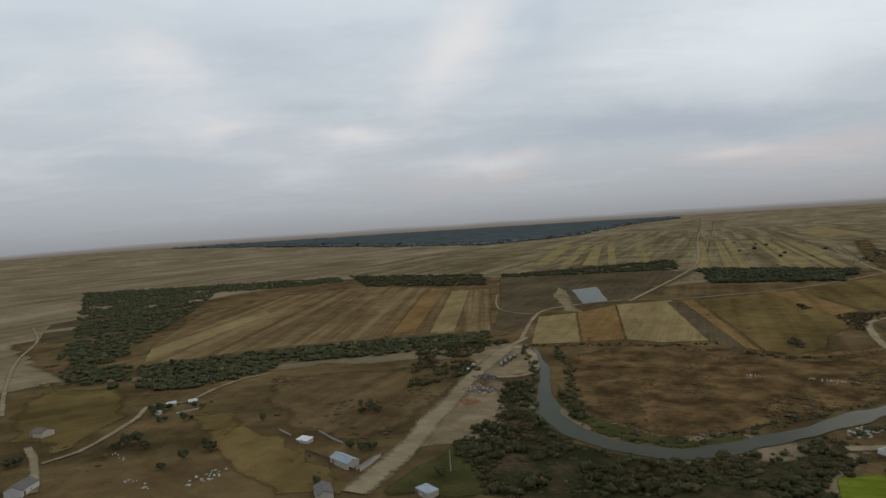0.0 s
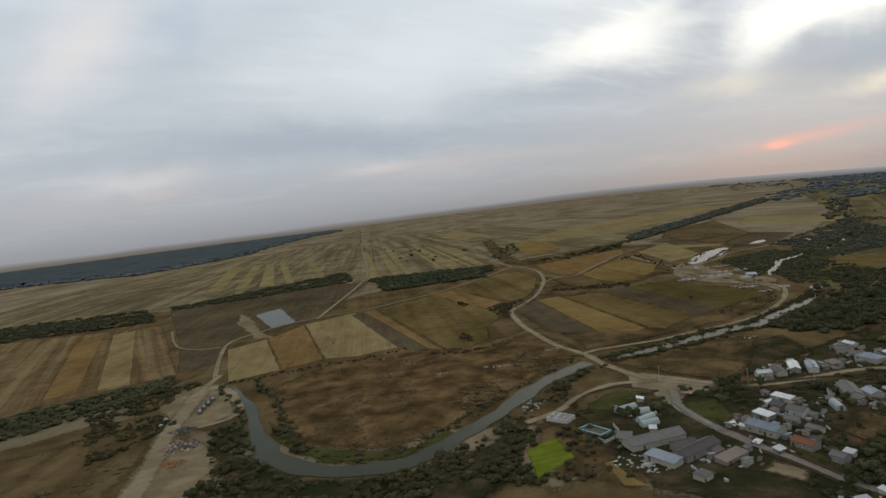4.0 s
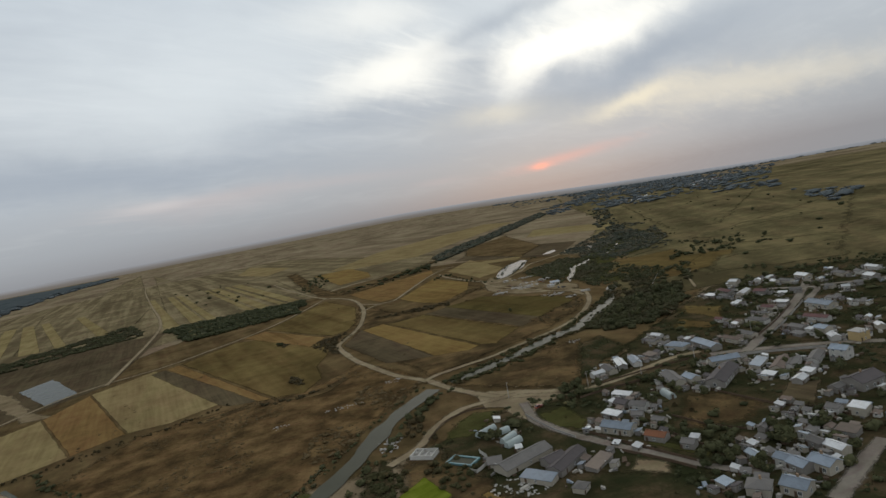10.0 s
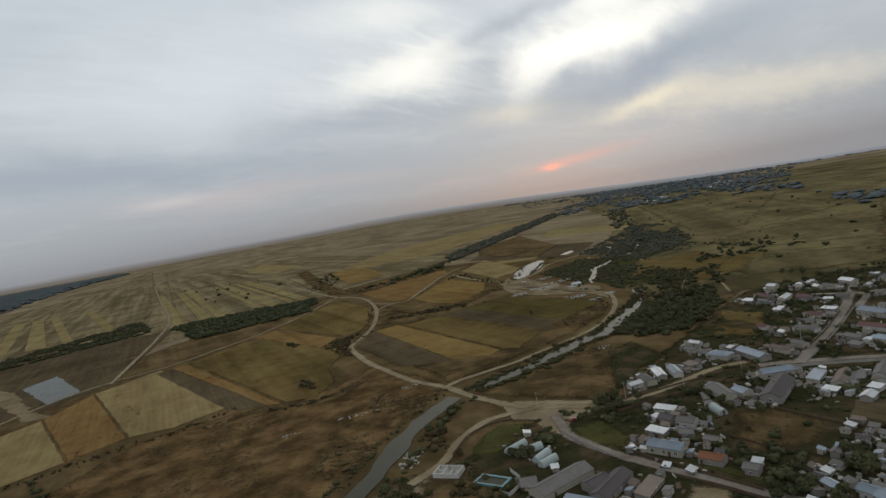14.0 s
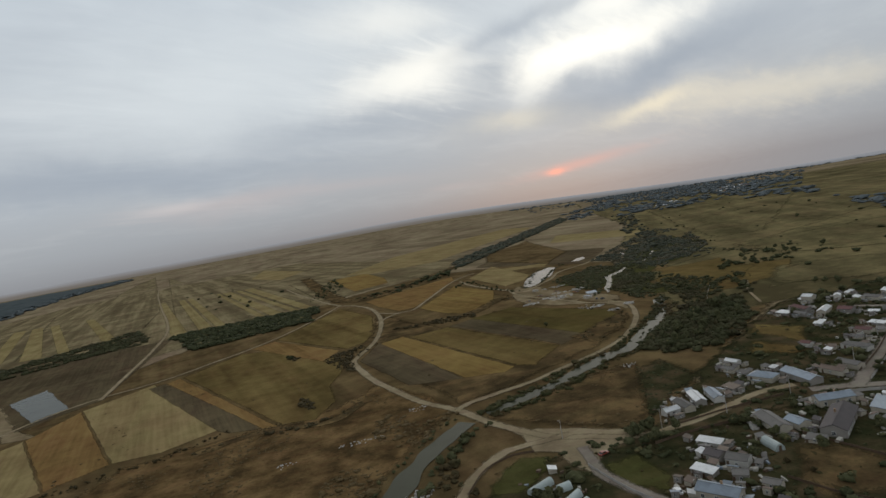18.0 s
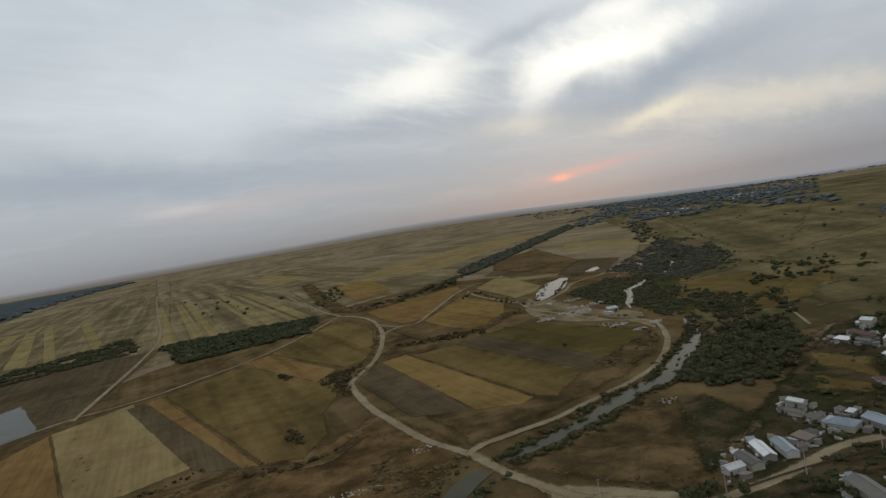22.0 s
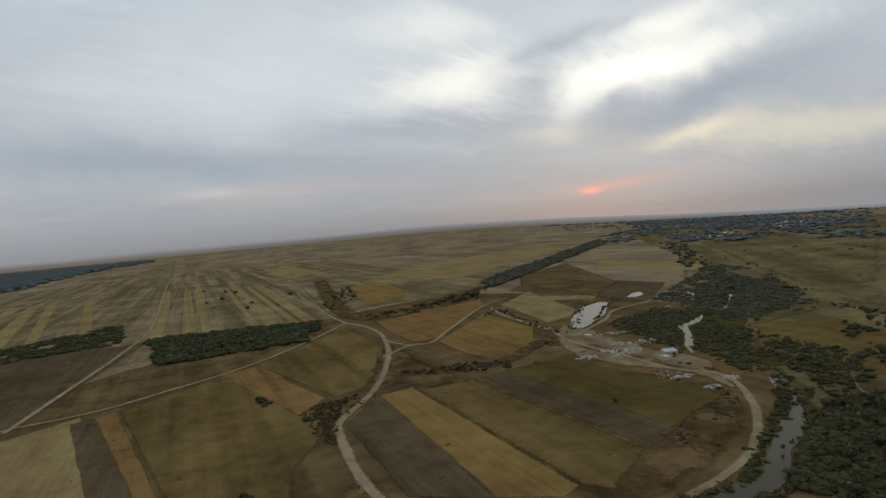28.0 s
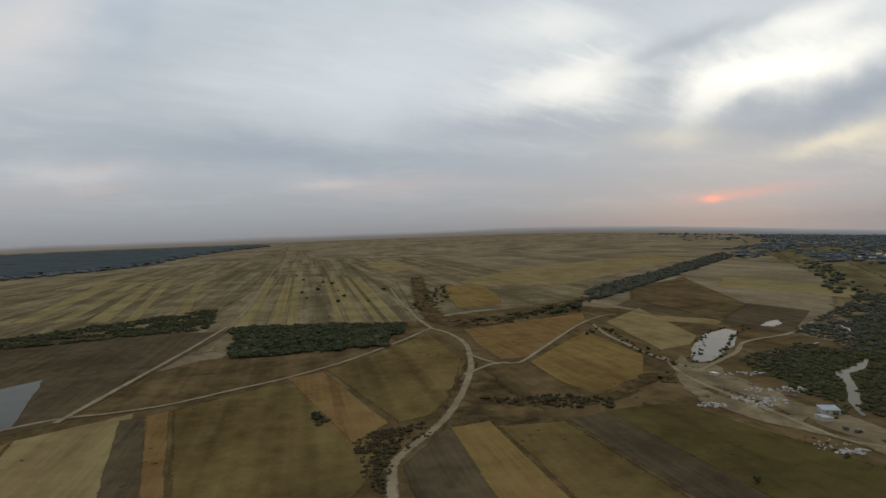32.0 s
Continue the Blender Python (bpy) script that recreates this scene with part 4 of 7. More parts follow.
thicket("thicket", scatter([(-419, 205), (-377, 271), (-320, 337), (-247, 399), (-230, 381), (-250, 331), (-279, 296), (-328, 261), (-311, 235), (-322, 186), (-354, 171)], 4.6, veg_rng), 2, 4.6, MATS["willow_leaf"], veg_rng, FAR_CROWNS, 1.7, "grey-green willow thicket along the river")
thicket("thicket", scatter([(228, 1166), (866, 2115), (799, 1904), (223, 1068)], 8, veg_rng), 5, 8, MATS["mid_leaf"], veg_rng, TINY_CROWNS, 2.2, "dark tree line across the plain")
thicket("thicket", scatter([(37, 915), (201, 1048), (182, 967), (66, 931)], 14, veg_rng), 5, 9, MATS["hedge_leaf"], veg_rng, TINY_CROWNS, 1.5, "dark tree belt")
thicket("thicket", scatter([(157, 384), (193, 415), (238, 451), (276, 448), (248, 403), (200, 366), (166, 364)], 3.6, veg_rng), 2.8, 5.2, MATS["wood_leaf"], veg_rng, NEAR_CROWNS, 1.5, "dense grey-green wood by the river")
thicket("thicket", clumped(scatter([(317, 701), (310, 611), (315, 524), (283, 471), (239, 454), (254, 484), (272, 540), (262, 556), (259, 583)], 4, veg_rng), veg_rng, 0.04, 0.85), 1.4, 3.2, MATS["wood_leaf"], veg_rng, FAR_CROWNS, 1.7, "grey-green willow scrub by the river")
thicket("thicket", clumped(scatter([(233, 696), (310, 747), (341, 677), (292, 582), (245, 535), (245, 571), (244, 593), (235, 622)], 4, veg_rng), veg_rng, 0.03, 0.85), 1.1, 2.6, MATS["wood_leaf"], veg_rng, TINY_CROWNS, 2.4, "dark scrub by the ponds")
thicket("thicket", clumped(scatter([(333, 800), (570, 1042), (507, 889), (457, 726), (396, 668), (340, 660), (342, 739)], 5, veg_rng), veg_rng, 0.03, 0.85), 1.3, 3, MATS["mid_leaf"], veg_rng, TINY_CROWNS, 2.5, "dark scrub along the upper river")
thicket("thicket", clumped(scatter([(-56, 212), (-39, 212), (-21, 225), (-5, 249), (12, 246), (2, 229), (2, 212), (7, 199), (9, 197)], 2.6, veg_rng), veg_rng, 0.08, 0.85), 0.5, 1.4, MATS["bank_leaf"], veg_rng, TINY_CROWNS, 2.2, "low dry scrub under the bank trees")
thicket("thicket", clumped(scatter([(-124, 190), (-125, 202), (-129, 231), (-123, 234), (-98, 218), (-65, 198), (-44, 220), (-24, 238), (-18, 224), (-36, 190), (-88, 160)], 2.6, veg_rng), veg_rng, 0.08, 0.85), 0.5, 1.4, MATS["bank_leaf"], veg_rng, TINY_CROWNS, 2.2, "low dry scrub under the bank trees")
thicket("thicket", clumped(scatter([(-145, 257), (-134, 277), (-117, 252), (-103, 225), (-117, 226), (-130, 234)], 2.6, veg_rng), veg_rng, 0.08, 0.85), 0.5, 1.4, MATS["bank_leaf"], veg_rng, TINY_CROWNS, 2.2, "low dry scrub under the bank trees")
thicket("thicket", clumped(scatter([(-154, 277), (-145, 291), (-133, 280), (-132, 263), (-139, 255)], 2.6, veg_rng), veg_rng, 0.08, 0.85), 0.5, 1.4, MATS["bank_leaf"], veg_rng, TINY_CROWNS, 2.2, "low dry scrub under the bank trees")
thicket("thicket", clumped(scatter([(-123, 279), (-112, 273), (-93, 244), (-99, 246)], 2.6, veg_rng), veg_rng, 0.08, 0.85), 0.5, 1.4, MATS["bank_leaf"], veg_rng, TINY_CROWNS, 2.2, "low dry scrub under the bank trees")
thicket("thicket", clumped(scatter([(-22, 550), (-15, 565), (12, 577), (17, 562), (1, 528), (0, 489), (-8, 499)], 2.0, veg_rng), veg_rng, 0.08, 0.7), 0.5, 1.6, MATS["scrub_leaf"], veg_rng, TINY_CROWNS, 1.9, "dark dry brushwood beside the road bend")
thicket("thicket", scatter([(-54, 593), (-51, 603), (-41, 586), (-45, 574)], 2.0, veg_rng), 0.8, 2.0, MATS["scrub_leaf"], veg_rng, TINY_CROWNS, 1.7, "dark bush clump in the field")
thicket("thicket", clumped(scatter([(-58, 400), (-39, 395), (-20, 404), (-19, 396), (-39, 385)], 3.4, veg_rng), veg_rng, 0.06, 0.7), 0.9, 2.4, MATS["scrub_leaf"], veg_rng, NEAR_CROWNS, 1.9, "dark dry brushwood between fields")
thicket("thicket", clumped(scatter([(-47, 464), (-38, 457), (-27, 426), (-31, 420)], 3.4, veg_rng), veg_rng, 0.06, 0.7), 0.9, 2.4, MATS["scrub_leaf"], veg_rng, NEAR_CROWNS, 1.9, "dark dry brushwood between fields")
thicket("thicket", clumped(scatter([(-20, 538), (-6, 559), (7, 577), (14, 574), (1, 545), (-2, 511)], 3.4, veg_rng), veg_rng, 0.06, 0.7), 0.9, 2.4, MATS["scrub_leaf"], veg_rng, NEAR_CROWNS, 1.9, "dark dry brushwood between fields")
thicket("thicket", clumped(scatter([(40, 621), (77, 626), (120, 610), (115, 591), (68, 596)], 3.4, veg_rng), veg_rng, 0.06, 0.7), 0.9, 2.4, MATS["scrub_leaf"], veg_rng, NEAR_CROWNS, 1.9, "dark dry brushwood between fields")
thicket("thicket", scatter([(-41, 1008), (-15, 1245), (15, 1378), (32, 1193), (-4, 1035)], 14, veg_rng), 2, 5, MATS["hedge_leaf"], veg_rng, TINY_CROWNS, 1.8, "dark brushwood on the plain")
thicket("thicket", scatter([(-361, 942), (-310, 976), (-289, 1005), (-265, 923), (-323, 911)], 14, veg_rng), 2, 5, MATS["hedge_leaf"], veg_rng, TINY_CROWNS, 1.8, "dark brushwood on the plain")
thicket("thicket", clumped(scatter([(-145, 257), (-134, 277), (-117, 252), (-103, 225), (-117, 226), (-130, 234)], 3.6, veg_rng), veg_rng, 0.05, 0.75), 1.2, 3.6, MATS["bank_leaf"], veg_rng, NEAR_CROWNS, 1.4, "willow bushes on the river bank")
thicket("thicket", clumped(scatter([(-154, 277), (-145, 291), (-133, 280), (-132, 263), (-139, 255)], 3.6, veg_rng), veg_rng, 0.05, 0.75), 1.2, 3.6, MATS["bank_leaf"], veg_rng, NEAR_CROWNS, 1.4, "willow bushes on the river bank")
thicket("thicket", clumped(scatter([(-123, 279), (-112, 273), (-93, 244), (-99, 246)], 3.6, veg_rng), veg_rng, 0.05, 0.75), 1.2, 3.6, MATS["bank_leaf"], veg_rng, NEAR_CROWNS, 1.4, "willow bushes on the river bank")
thicket("thicket", clumped(scatter([(-56, 212), (-39, 212), (-21, 225), (-5, 249), (12, 246), (2, 229), (2, 212), (7, 199), (9, 197)], 3.1, veg_rng), veg_rng, 0.05, 0.8), 1.4, 3.8, MATS["bank_leaf"], veg_rng, NEAR_CROWNS, 1.35, "dense mixed trees and dry scrub on the river bank")
thicket("thicket", clumped(scatter([(-124, 190), (-125, 202), (-129, 231), (-123, 234), (-98, 218), (-65, 198), (-44, 220), (-24, 238), (-18, 224), (-36, 190), (-88, 160)], 3.4, veg_rng), veg_rng, 0.05, 0.75), 1.4, 4.0, MATS["bank_leaf"], veg_rng, NEAR_CROWNS, 1.35, "dense mixed trees and dry scrub on the river bank")
thicket("thicket", clumped(scatter([(-249, 316), (-248, 361), (-236, 378), (-213, 380), (-207, 320), (-181, 294), (-181, 287), (-196, 244)], 4, veg_rng), veg_rng, 0.05, 0.8), 1.4, 3.6, MATS["bank_leaf"], veg_rng, FAR_CROWNS, 1.5, "willow thicket beside the yard")
thicket("thicket", clumped(scatter([(7, 275), (13, 290), (27, 313), (40, 328), (30, 303), (24, 279)], 4, veg_rng), veg_rng, 0.05, 0.75), 1.2, 3.4, MATS["bank_leaf"], veg_rng, NEAR_CROWNS, 1.4, "bushes on the river bank")
thicket("bank_bushes", along([(-170, 368), (-154, 344), (-138, 326), (-123, 296), (-106, 265)], 3.5, 1.5, veg_rng), 1.5, 3.2, MATS["willow_leaf"], veg_rng, NEAR_CROWNS, 1.2, "overgrown bushes along the river bank")
thicket("bank_bushes", along([(-33, 251), (-18, 272), (-1, 302), (21, 331), (36, 345)], 3.5, 1.2, veg_rng), 1, 2.4, MATS["willow_leaf"], veg_rng, NEAR_CROWNS, 1.2, "overgrown bushes along the river bank")
thicket("bank_bushes", along([(-108, 264), (-96, 246), (-82, 234), (-66, 228), (-51, 229), (-43, 235), (-32, 250)], 1.0, 1.8, veg_rng), 0.4, 1.1, MATS["reed_leaf"], veg_rng, TINY_CROWNS, 1.8, "green reeds along the river edge")
thicket("bank_bushes", along([(-122, 296), (-105, 266), (-93, 248), (-80, 237), (-65, 231), (-52, 232), (-45, 237), (-34, 252), (-20, 273)], 1.8, 1.6, veg_rng), 0.7, 2.0, MATS["wood_leaf"], veg_rng, TINY_CROWNS, 1.8, "dark green bushes on the inner river bank")
thicket("bank_bushes", along([(-188, 356), (-170, 332), (-156, 314), (-141, 286), (-124, 255), (-110, 233), (-91, 218), (-69, 210), (-46, 211), (-30, 222), (-16, 239), (-1, 261), (16, 291), (36, 318), (49, 330)], 3.5, 1.5, veg_rng), 1.5, 4, MATS["willow_leaf"], veg_rng, NEAR_CROWNS, 1.2, "overgrown bushes along the river bank")
thicket("bank_bushes", along([(52.0, 348.5), (60.2, 351.3), (79.6, 359.6), (97.9, 368.8), (113.6, 379.2), (134.8, 388.2), (149.3, 393.5), (172.7, 416.5), (198.4, 440.1), (230.8, 476.6)], 1.3, 1.8, veg_rng), 1.0, 2.6, MATS["bank_leaf"], veg_rng, FAR_CROWNS, 1.8, "overgrown bushes along the river bank")
thicket("bank_bushes", along([(54.2, 338.7), (64.1, 339.9), (84.8, 347.7), (104.5, 356.5), (120.8, 366.1), (139.5, 377.1), (157.2, 381.9), (183.8, 404.9), (208.2, 431.4), (237.8, 470.9)], 1.3, 1.8, veg_rng), 1.0, 2.8, MATS["bank_leaf"], veg_rng, FAR_CROWNS, 1.8, "overgrown bushes along the river bank")
thicket("bank_bushes", along([(218, 560), (244, 603), (268, 648), (305, 676), (364, 720), (396, 760)], 6, 4, veg_rng), 2, 5, MATS["willow_leaf"], veg_rng, FAR_CROWNS, 1.2, "bushes along the upper river")
thicket("bank_bushes", along([(419, 768), (491, 912), (561, 1058), (704, 1338), (844, 1618)], 9, 12, veg_rng), 4, 8, MATS["mid_leaf"], veg_rng, TINY_CROWNS, 1.8, "trees along the far stream")
thicket("bank_bushes", along([(202, 696), (233, 755), (258, 804), (288, 829), (305, 826), (275, 786), (240, 731), (217, 694), (202, 696)], 5, 2.5, veg_rng), 1.2, 2.8, MATS["wood_leaf"], veg_rng, TINY_CROWNS, 1.6, "dark bushes round the pond")
thicket("field_scrub", along([(-192, 369), (-159, 381), (-129, 396), (-108, 398), (-77, 417)], 1.8, 1.8, veg_rng), 0.7, 1.9, MATS["scrub_leaf"], veg_rng, NEAR_CROWNS, 1.2, "dry brushwood along the field edge")
thicket("field_scrub", along([(153, 817), (174, 846), (180, 726), (190, 681)], 6, 2, veg_rng), 2, 4, MATS["hedge_leaf"], veg_rng, FAR_CROWNS, 1.2, "dark hedge along the pale field")
thicket("field_scrub", along([(37, 915), (77, 906), (201, 1048), (232, 1106)], 10, 6, veg_rng), 3, 6, MATS["hedge_leaf"], veg_rng, TINY_CROWNS, 1.6, "dark scrub along the gully")
thicket("thicket", clumped(scatter([(218, 432), (249, 409), (246, 393), (207, 363), (181, 352), (162, 366), (177, 394), (206, 424)], 4.0, veg_rng), veg_rng, 0.04, 0.75), 2.2, 4.4, MATS["wood_leaf"], veg_rng, NEAR_CROWNS, 1.6, "dense dark wood beside the river")
thicket("thicket", clumped(scatter([(352, 778), (439, 869), (578, 1035), (576, 940), (450, 710), (422, 657), (333, 644), (322, 712)], 5.5, veg_rng), veg_rng, 0.02, 0.7), 1.3, 3, MATS["mid_leaf"], veg_rng, TINY_CROWNS, 2.2, "grey-green scrub on the flood plain")
thicket("thicket", clumped(scatter([(246, 695), (286, 722), (317, 728), (317, 639), (278, 558), (246, 491), (234, 471), (234, 510), (243, 557), (230, 612)], 4, veg_rng), veg_rng, 0.04, 0.75), 1.3, 3, MATS["wood_leaf"], veg_rng, TINY_CROWNS, 2.0, "dark scrub behind the gravel yard")
thicket("field_scrub", along([(353, 570), (372, 578), (371, 555), (384, 538)], 4.5, 3.5, veg_rng), 2, 4.5, MATS["hedge_leaf"], veg_rng, FAR_CROWNS, 1.5, "dark hedge bushes on the pasture")
thicket("field_scrub", along([(401, 550), (420, 557), (443, 567)], 4.5, 3.5, veg_rng), 2, 4.5, MATS["hedge_leaf"], veg_rng, FAR_CROWNS, 1.5, "dark hedge bushes on the pasture")
thicket("field_scrub", along([(433, 663), (428, 626), (408, 587)], 4.5, 3.5, veg_rng), 2, 4.5, MATS["wood_leaf"], veg_rng, FAR_CROWNS, 1.5, "dark hedge bushes on the pasture")
thicket("field_scrub", along([(431, 536), (449, 537)], 4.5, 3.5, veg_rng), 2, 4.5, MATS["hedge_leaf"], veg_rng, FAR_CROWNS, 1.5, "dark hedge bushes on the pasture")
thicket("field_scrub", along([(266, 536), (278, 531), (275, 496), (305, 503), (345, 525)], 4.5, 3.5, veg_rng), 2, 4.5, MATS["wood_leaf"], veg_rng, FAR_CROWNS, 1.5, "dark hedge bushes on the pasture")
thicket("field_scrub", along([(318, 514), (314, 486), (284, 447)], 4.5, 3.5, veg_rng), 2, 4.5, MATS["wood_leaf"], veg_rng, FAR_CROWNS, 1.5, "dark hedge bushes on the pasture")
thicket("field_scrub", along([(456, 606), (467, 591)], 4.5, 3.5, veg_rng), 2, 4.5, MATS["hedge_leaf"], veg_rng, FAR_CROWNS, 1.5, "dark hedge bushes on the pasture")
thicket("field_scrub", along([(479, 778), (479, 737)], 4.5, 3.5, veg_rng), 2, 4.5, MATS["wood_leaf"], veg_rng, FAR_CROWNS, 1.5, "dark hedge bushes on the pasture")
thicket("field_scrub", along([(722, 1462), (752, 1383)], 4.5, 3.5, veg_rng), 2, 4.5, MATS["wood_leaf"], veg_rng, FAR_CROWNS, 1.5, "dark hedge bushes on the pasture")
tagged(ribbon("field", [(-53, 1582), (0, 998), (53, 903), (145, 1009), (228, 1104)], 22, 0.327, MATS["rough_meadow"], 0.35, 5.0, ((-0.3, 0), (0.2, 0), (0.8, 0), (1.3, 0))), "dark overgrown gully between the fields", "field", "farm fields", "structure")
thicket("field_scrub", along([(-53, 1582), (0, 998), (53, 903), (145, 1009), (228, 1104)], 2.6, 4.84, veg_rng), 0.5, 1.5, MATS["scrub_leaf"], veg_rng, TINY_CROWNS, 2.2, "low dark brush in the gully")
tagged(ribbon("field", [(73, 613), (111, 608), (164, 661), (168, 640)], 12, 0.329, MATS["rough_meadow"], 0.35, 5.0, ((-0.3, 0), (0.2, 0), (0.8, 0), (1.3, 0))), "dark brushy strip beside the road loop", "field", "farm fields", "structure")
thicket("field_scrub", along([(73, 613), (111, 608), (164, 661), (168, 640)], 2.6, 2.64, veg_rng), 0.5, 1.5, MATS["scrub_leaf"], veg_rng, TINY_CROWNS, 2.2, "low dark brush in the gully")
tagged(ribbon("field", [(-91, 393), (-55, 402), (-21, 391), (-1, 411)], 7, 0.331, MATS["rough_meadow"], 0.35, 5.0, ((-0.3, 0), (0.2, 0), (0.8, 0), (1.3, 0))), "dark brushy strip along the meadow", "field", "farm fields", "structure")
thicket("field_scrub", along([(-91, 393), (-55, 402), (-21, 391), (-1, 411)], 2.6, 1.54, veg_rng), 0.5, 1.5, MATS["scrub_leaf"], veg_rng, TINY_CROWNS, 2.2, "low dark brush in the gully")
spots = clumped(scatter([(6, 256), (24, 263), (42, 236), (44, 210), (45, 190), (4, 199), (3, 223)], 3.4, veg_rng), veg_rng, 0.06, 0.5)
spots = spots[~inside([(3, 227), (15, 237), (21, 217), (6, 202)], spots[:, 0], spots[:, 1])]
thicket("thicket", spots, 0.8, 2.4, MATS["bank_leaf"], veg_rng, NEAR_CROWNS, 1.5, "dark bushes about the green plot")
thicket("field_scrub", along([(192, 535), (195, 512), (204, 496), (199, 472)], 3.5, 2, veg_rng), 0.8, 2, MATS["scrub_leaf"], veg_rng, FAR_CROWNS, 1.2, "dry bushes beside the gravel road")
thicket("field_scrub", along([(38, 934), (79, 920), (206, 1070), (239, 1130)], 5, 5, veg_rng), 1.5, 3.5, MATS["scrub_leaf"], veg_rng, TINY_CROWNS, 2.2, "dark dry scrub along the gully")
thicket("bank_bushes", along([(228, 473), (219, 462), (209, 451), (199, 443)], 1.2, 2.4, veg_rng), 1.2, 2.8, MATS["wood_leaf"], veg_rng, NEAR_CROWNS, 1.5, "dark bushes on a spit in the river")
thicket("bank_bushes", along([(247, 496), (239, 487), (234, 481)], 1.4, 2.0, veg_rng), 1.2, 2.6, MATS["wood_leaf"], veg_rng, NEAR_CROWNS, 1.5, "dark bushes between the river pools")
for x, y in ((178, 412), (171, 404), (186, 416)):
    thicket("bank_bushes", along([(x - 1, y - 1), (x + 1, y + 1)], 0.8, 0.6, veg_rng), 0.8, 1.5, MATS["wood_leaf"], veg_rng, NEAR_CROWNS, 1.4, "dark bush standing in the river shallows")
thicket("field_scrub", clumped(scatter([(169, 463), (191, 475), (204, 474), (190, 452), (175, 436), (158, 423), (147, 422), (144, 438)], 3.0, veg_rng), veg_rng, 0.05, 0.45), 0.5, 1.5, MATS["scrub_leaf"], veg_rng, TINY_CROWNS, 2.0, "dark dry brush inside the road bend")
thicket("field_scrub", along([(347, 557), (389, 560), (406, 534)], 7, 3, veg_rng), 3, 6, MATS["hedge_leaf"], veg_rng, FAR_CROWNS, 1.2, "dark hedge in the pasture")
thicket("scrub", clumped(scatter([(-155, 344), (-127, 404), (-66, 413), (-18, 416), (12, 447), (37, 396), (44, 359), (23, 334), (-4, 294), (-30, 252), (-52, 234), (-82, 243), (-113, 268)], 2.6, veg_rng), veg_rng, 0.03, 0.35), 0.25, 0.7, MATS["heath_leaf"], veg_rng, TINY_CROWNS, 3.2, "low rusty shrubs on the river meadow")
thicket("scrub", clumped(scatter([(46, 341), (134, 368), (148, 359), (113, 292), (96, 282), (64, 316)], 4, veg_rng), veg_rng, 0.03, 0.3), 0.3, 0.9, MATS["heath_leaf"], veg_rng, TINY_CROWNS, 3.2, "low dry shrubs on the rough meadow")
thicket("scrub", clumped(scatter([(-297, 229), (-262, 264), (-218, 291), (-198, 307), (-167, 247), (-156, 208), (-162, 169), (-205, 168), (-264, 201)], 4.5, veg_rng), veg_rng, 0.03, 0.3), 0.4, 1.2, MATS["heath_leaf"], veg_rng, TINY_CROWNS, 3.2, "low dry shrubs on the pasture")
thicket("scrub", clumped(scatter([(-36, 336), (-2, 385), (36, 391), (44, 355), (31, 345), (-4, 294), (-30, 256)], 4, veg_rng), veg_rng, 0.03, 0.4), 0.5, 1.5, MATS["heath_leaf"], veg_rng, TINY_CROWNS, 3.2, "dark shrubs on the river meadow")
thicket("scrub", clumped(scatter([(-430, 60), (-440, 150), (-340, 205), (-300, 265), (-200, 335), (-120, 215), (-60, 150), (-60, 60)], 7, veg_rng), veg_rng, 0.03, 0.14), 0.3, 0.8, MATS["heath_leaf"], veg_rng, TINY_CROWNS, 3.2, "low dry shrubs on the pasture")
thicket("scrub", clumped(scatter([(-330, 420), (-200, 300), (-100, 240), (60, 260), (120, 285), (190, 340), (290, 420), (350, 640), (330, 900), (150, 1050), (-60, 930), (-230, 700)], 8, veg_rng), veg_rng, 0.03, 0.1), 0.3, 0.8, MATS["heath_leaf"], veg_rng, TINY_CROWNS, 3.2, "low dry shrubs between the fields")
thicket("garden_shrubs", clumped(scatter([(138, 354), (156, 360), (156, 319), (133, 308), (119, 297), (109, 289), (117, 314)], 1.9, veg_rng), veg_rng, 0.09, 0.6), 0.3, 1.0, MATS["hedge_leaf"], veg_rng, TINY_CROWNS, 2.0, "low green garden rows and weeds beside the street houses")
GARDENS = [[(72, 265), (88, 266), (89, 244), (81, 235), (72, 245), (70, 255)], [(131, 244), (144, 238), (149, 211), (132, 201), (113, 207), (113, 225)], [(84, 204), (93, 195), (87, 186), (77, 196)], [(96, 215), (107, 191), (103, 189), (92, 210)], [(230, 377), (244, 351), (219, 325), (213, 363)], [(206, 350), (217, 322), (205, 310), (188, 334)], [(168, 224), (179, 217), (160, 202), (154, 214)]]

# ---- things: shared parts ----
painted("wall_white", (0.48, 0.46, 0.42)), painted("wall_cream", (0.40, 0.36, 0.29)), painted("wall_grey", (0.24, 0.22, 0.195))
painted("wall_brick", (0.30, 0.20, 0.12)), painted("wall_ochre", (0.42, 0.31, 0.15))
for key, colour, metal, rough in (("lb", (0.22, 0.258, 0.30), 0.2, 0.5), ("wb", (0.29, 0.34, 0.385), 0.2, 0.45), ("wh", (0.56, 0.565, 0.56), 0.1, 0.5),
                                  ("gy", (0.145, 0.134, 0.122), 0.0, 0.85), ("dk", (0.085, 0.072, 0.070), 0.0, 0.8), ("br", (0.155, 0.115, 0.09), 0.0, 0.85),
                                  ("or", (0.24, 0.095, 0.045), 0.0, 0.8), ("rd", (0.13, 0.065, 0.06), 0.0, 0.8), ("rb", (0.18, 0.142, 0.112), 0.0, 0.9),
                                  ("yb", (0.30, 0.22, 0.12), 0.0, 0.9)):
    painted("roof_" + key, colour, rough, 0.3, metal, 0.75, 0.28, 0.4)
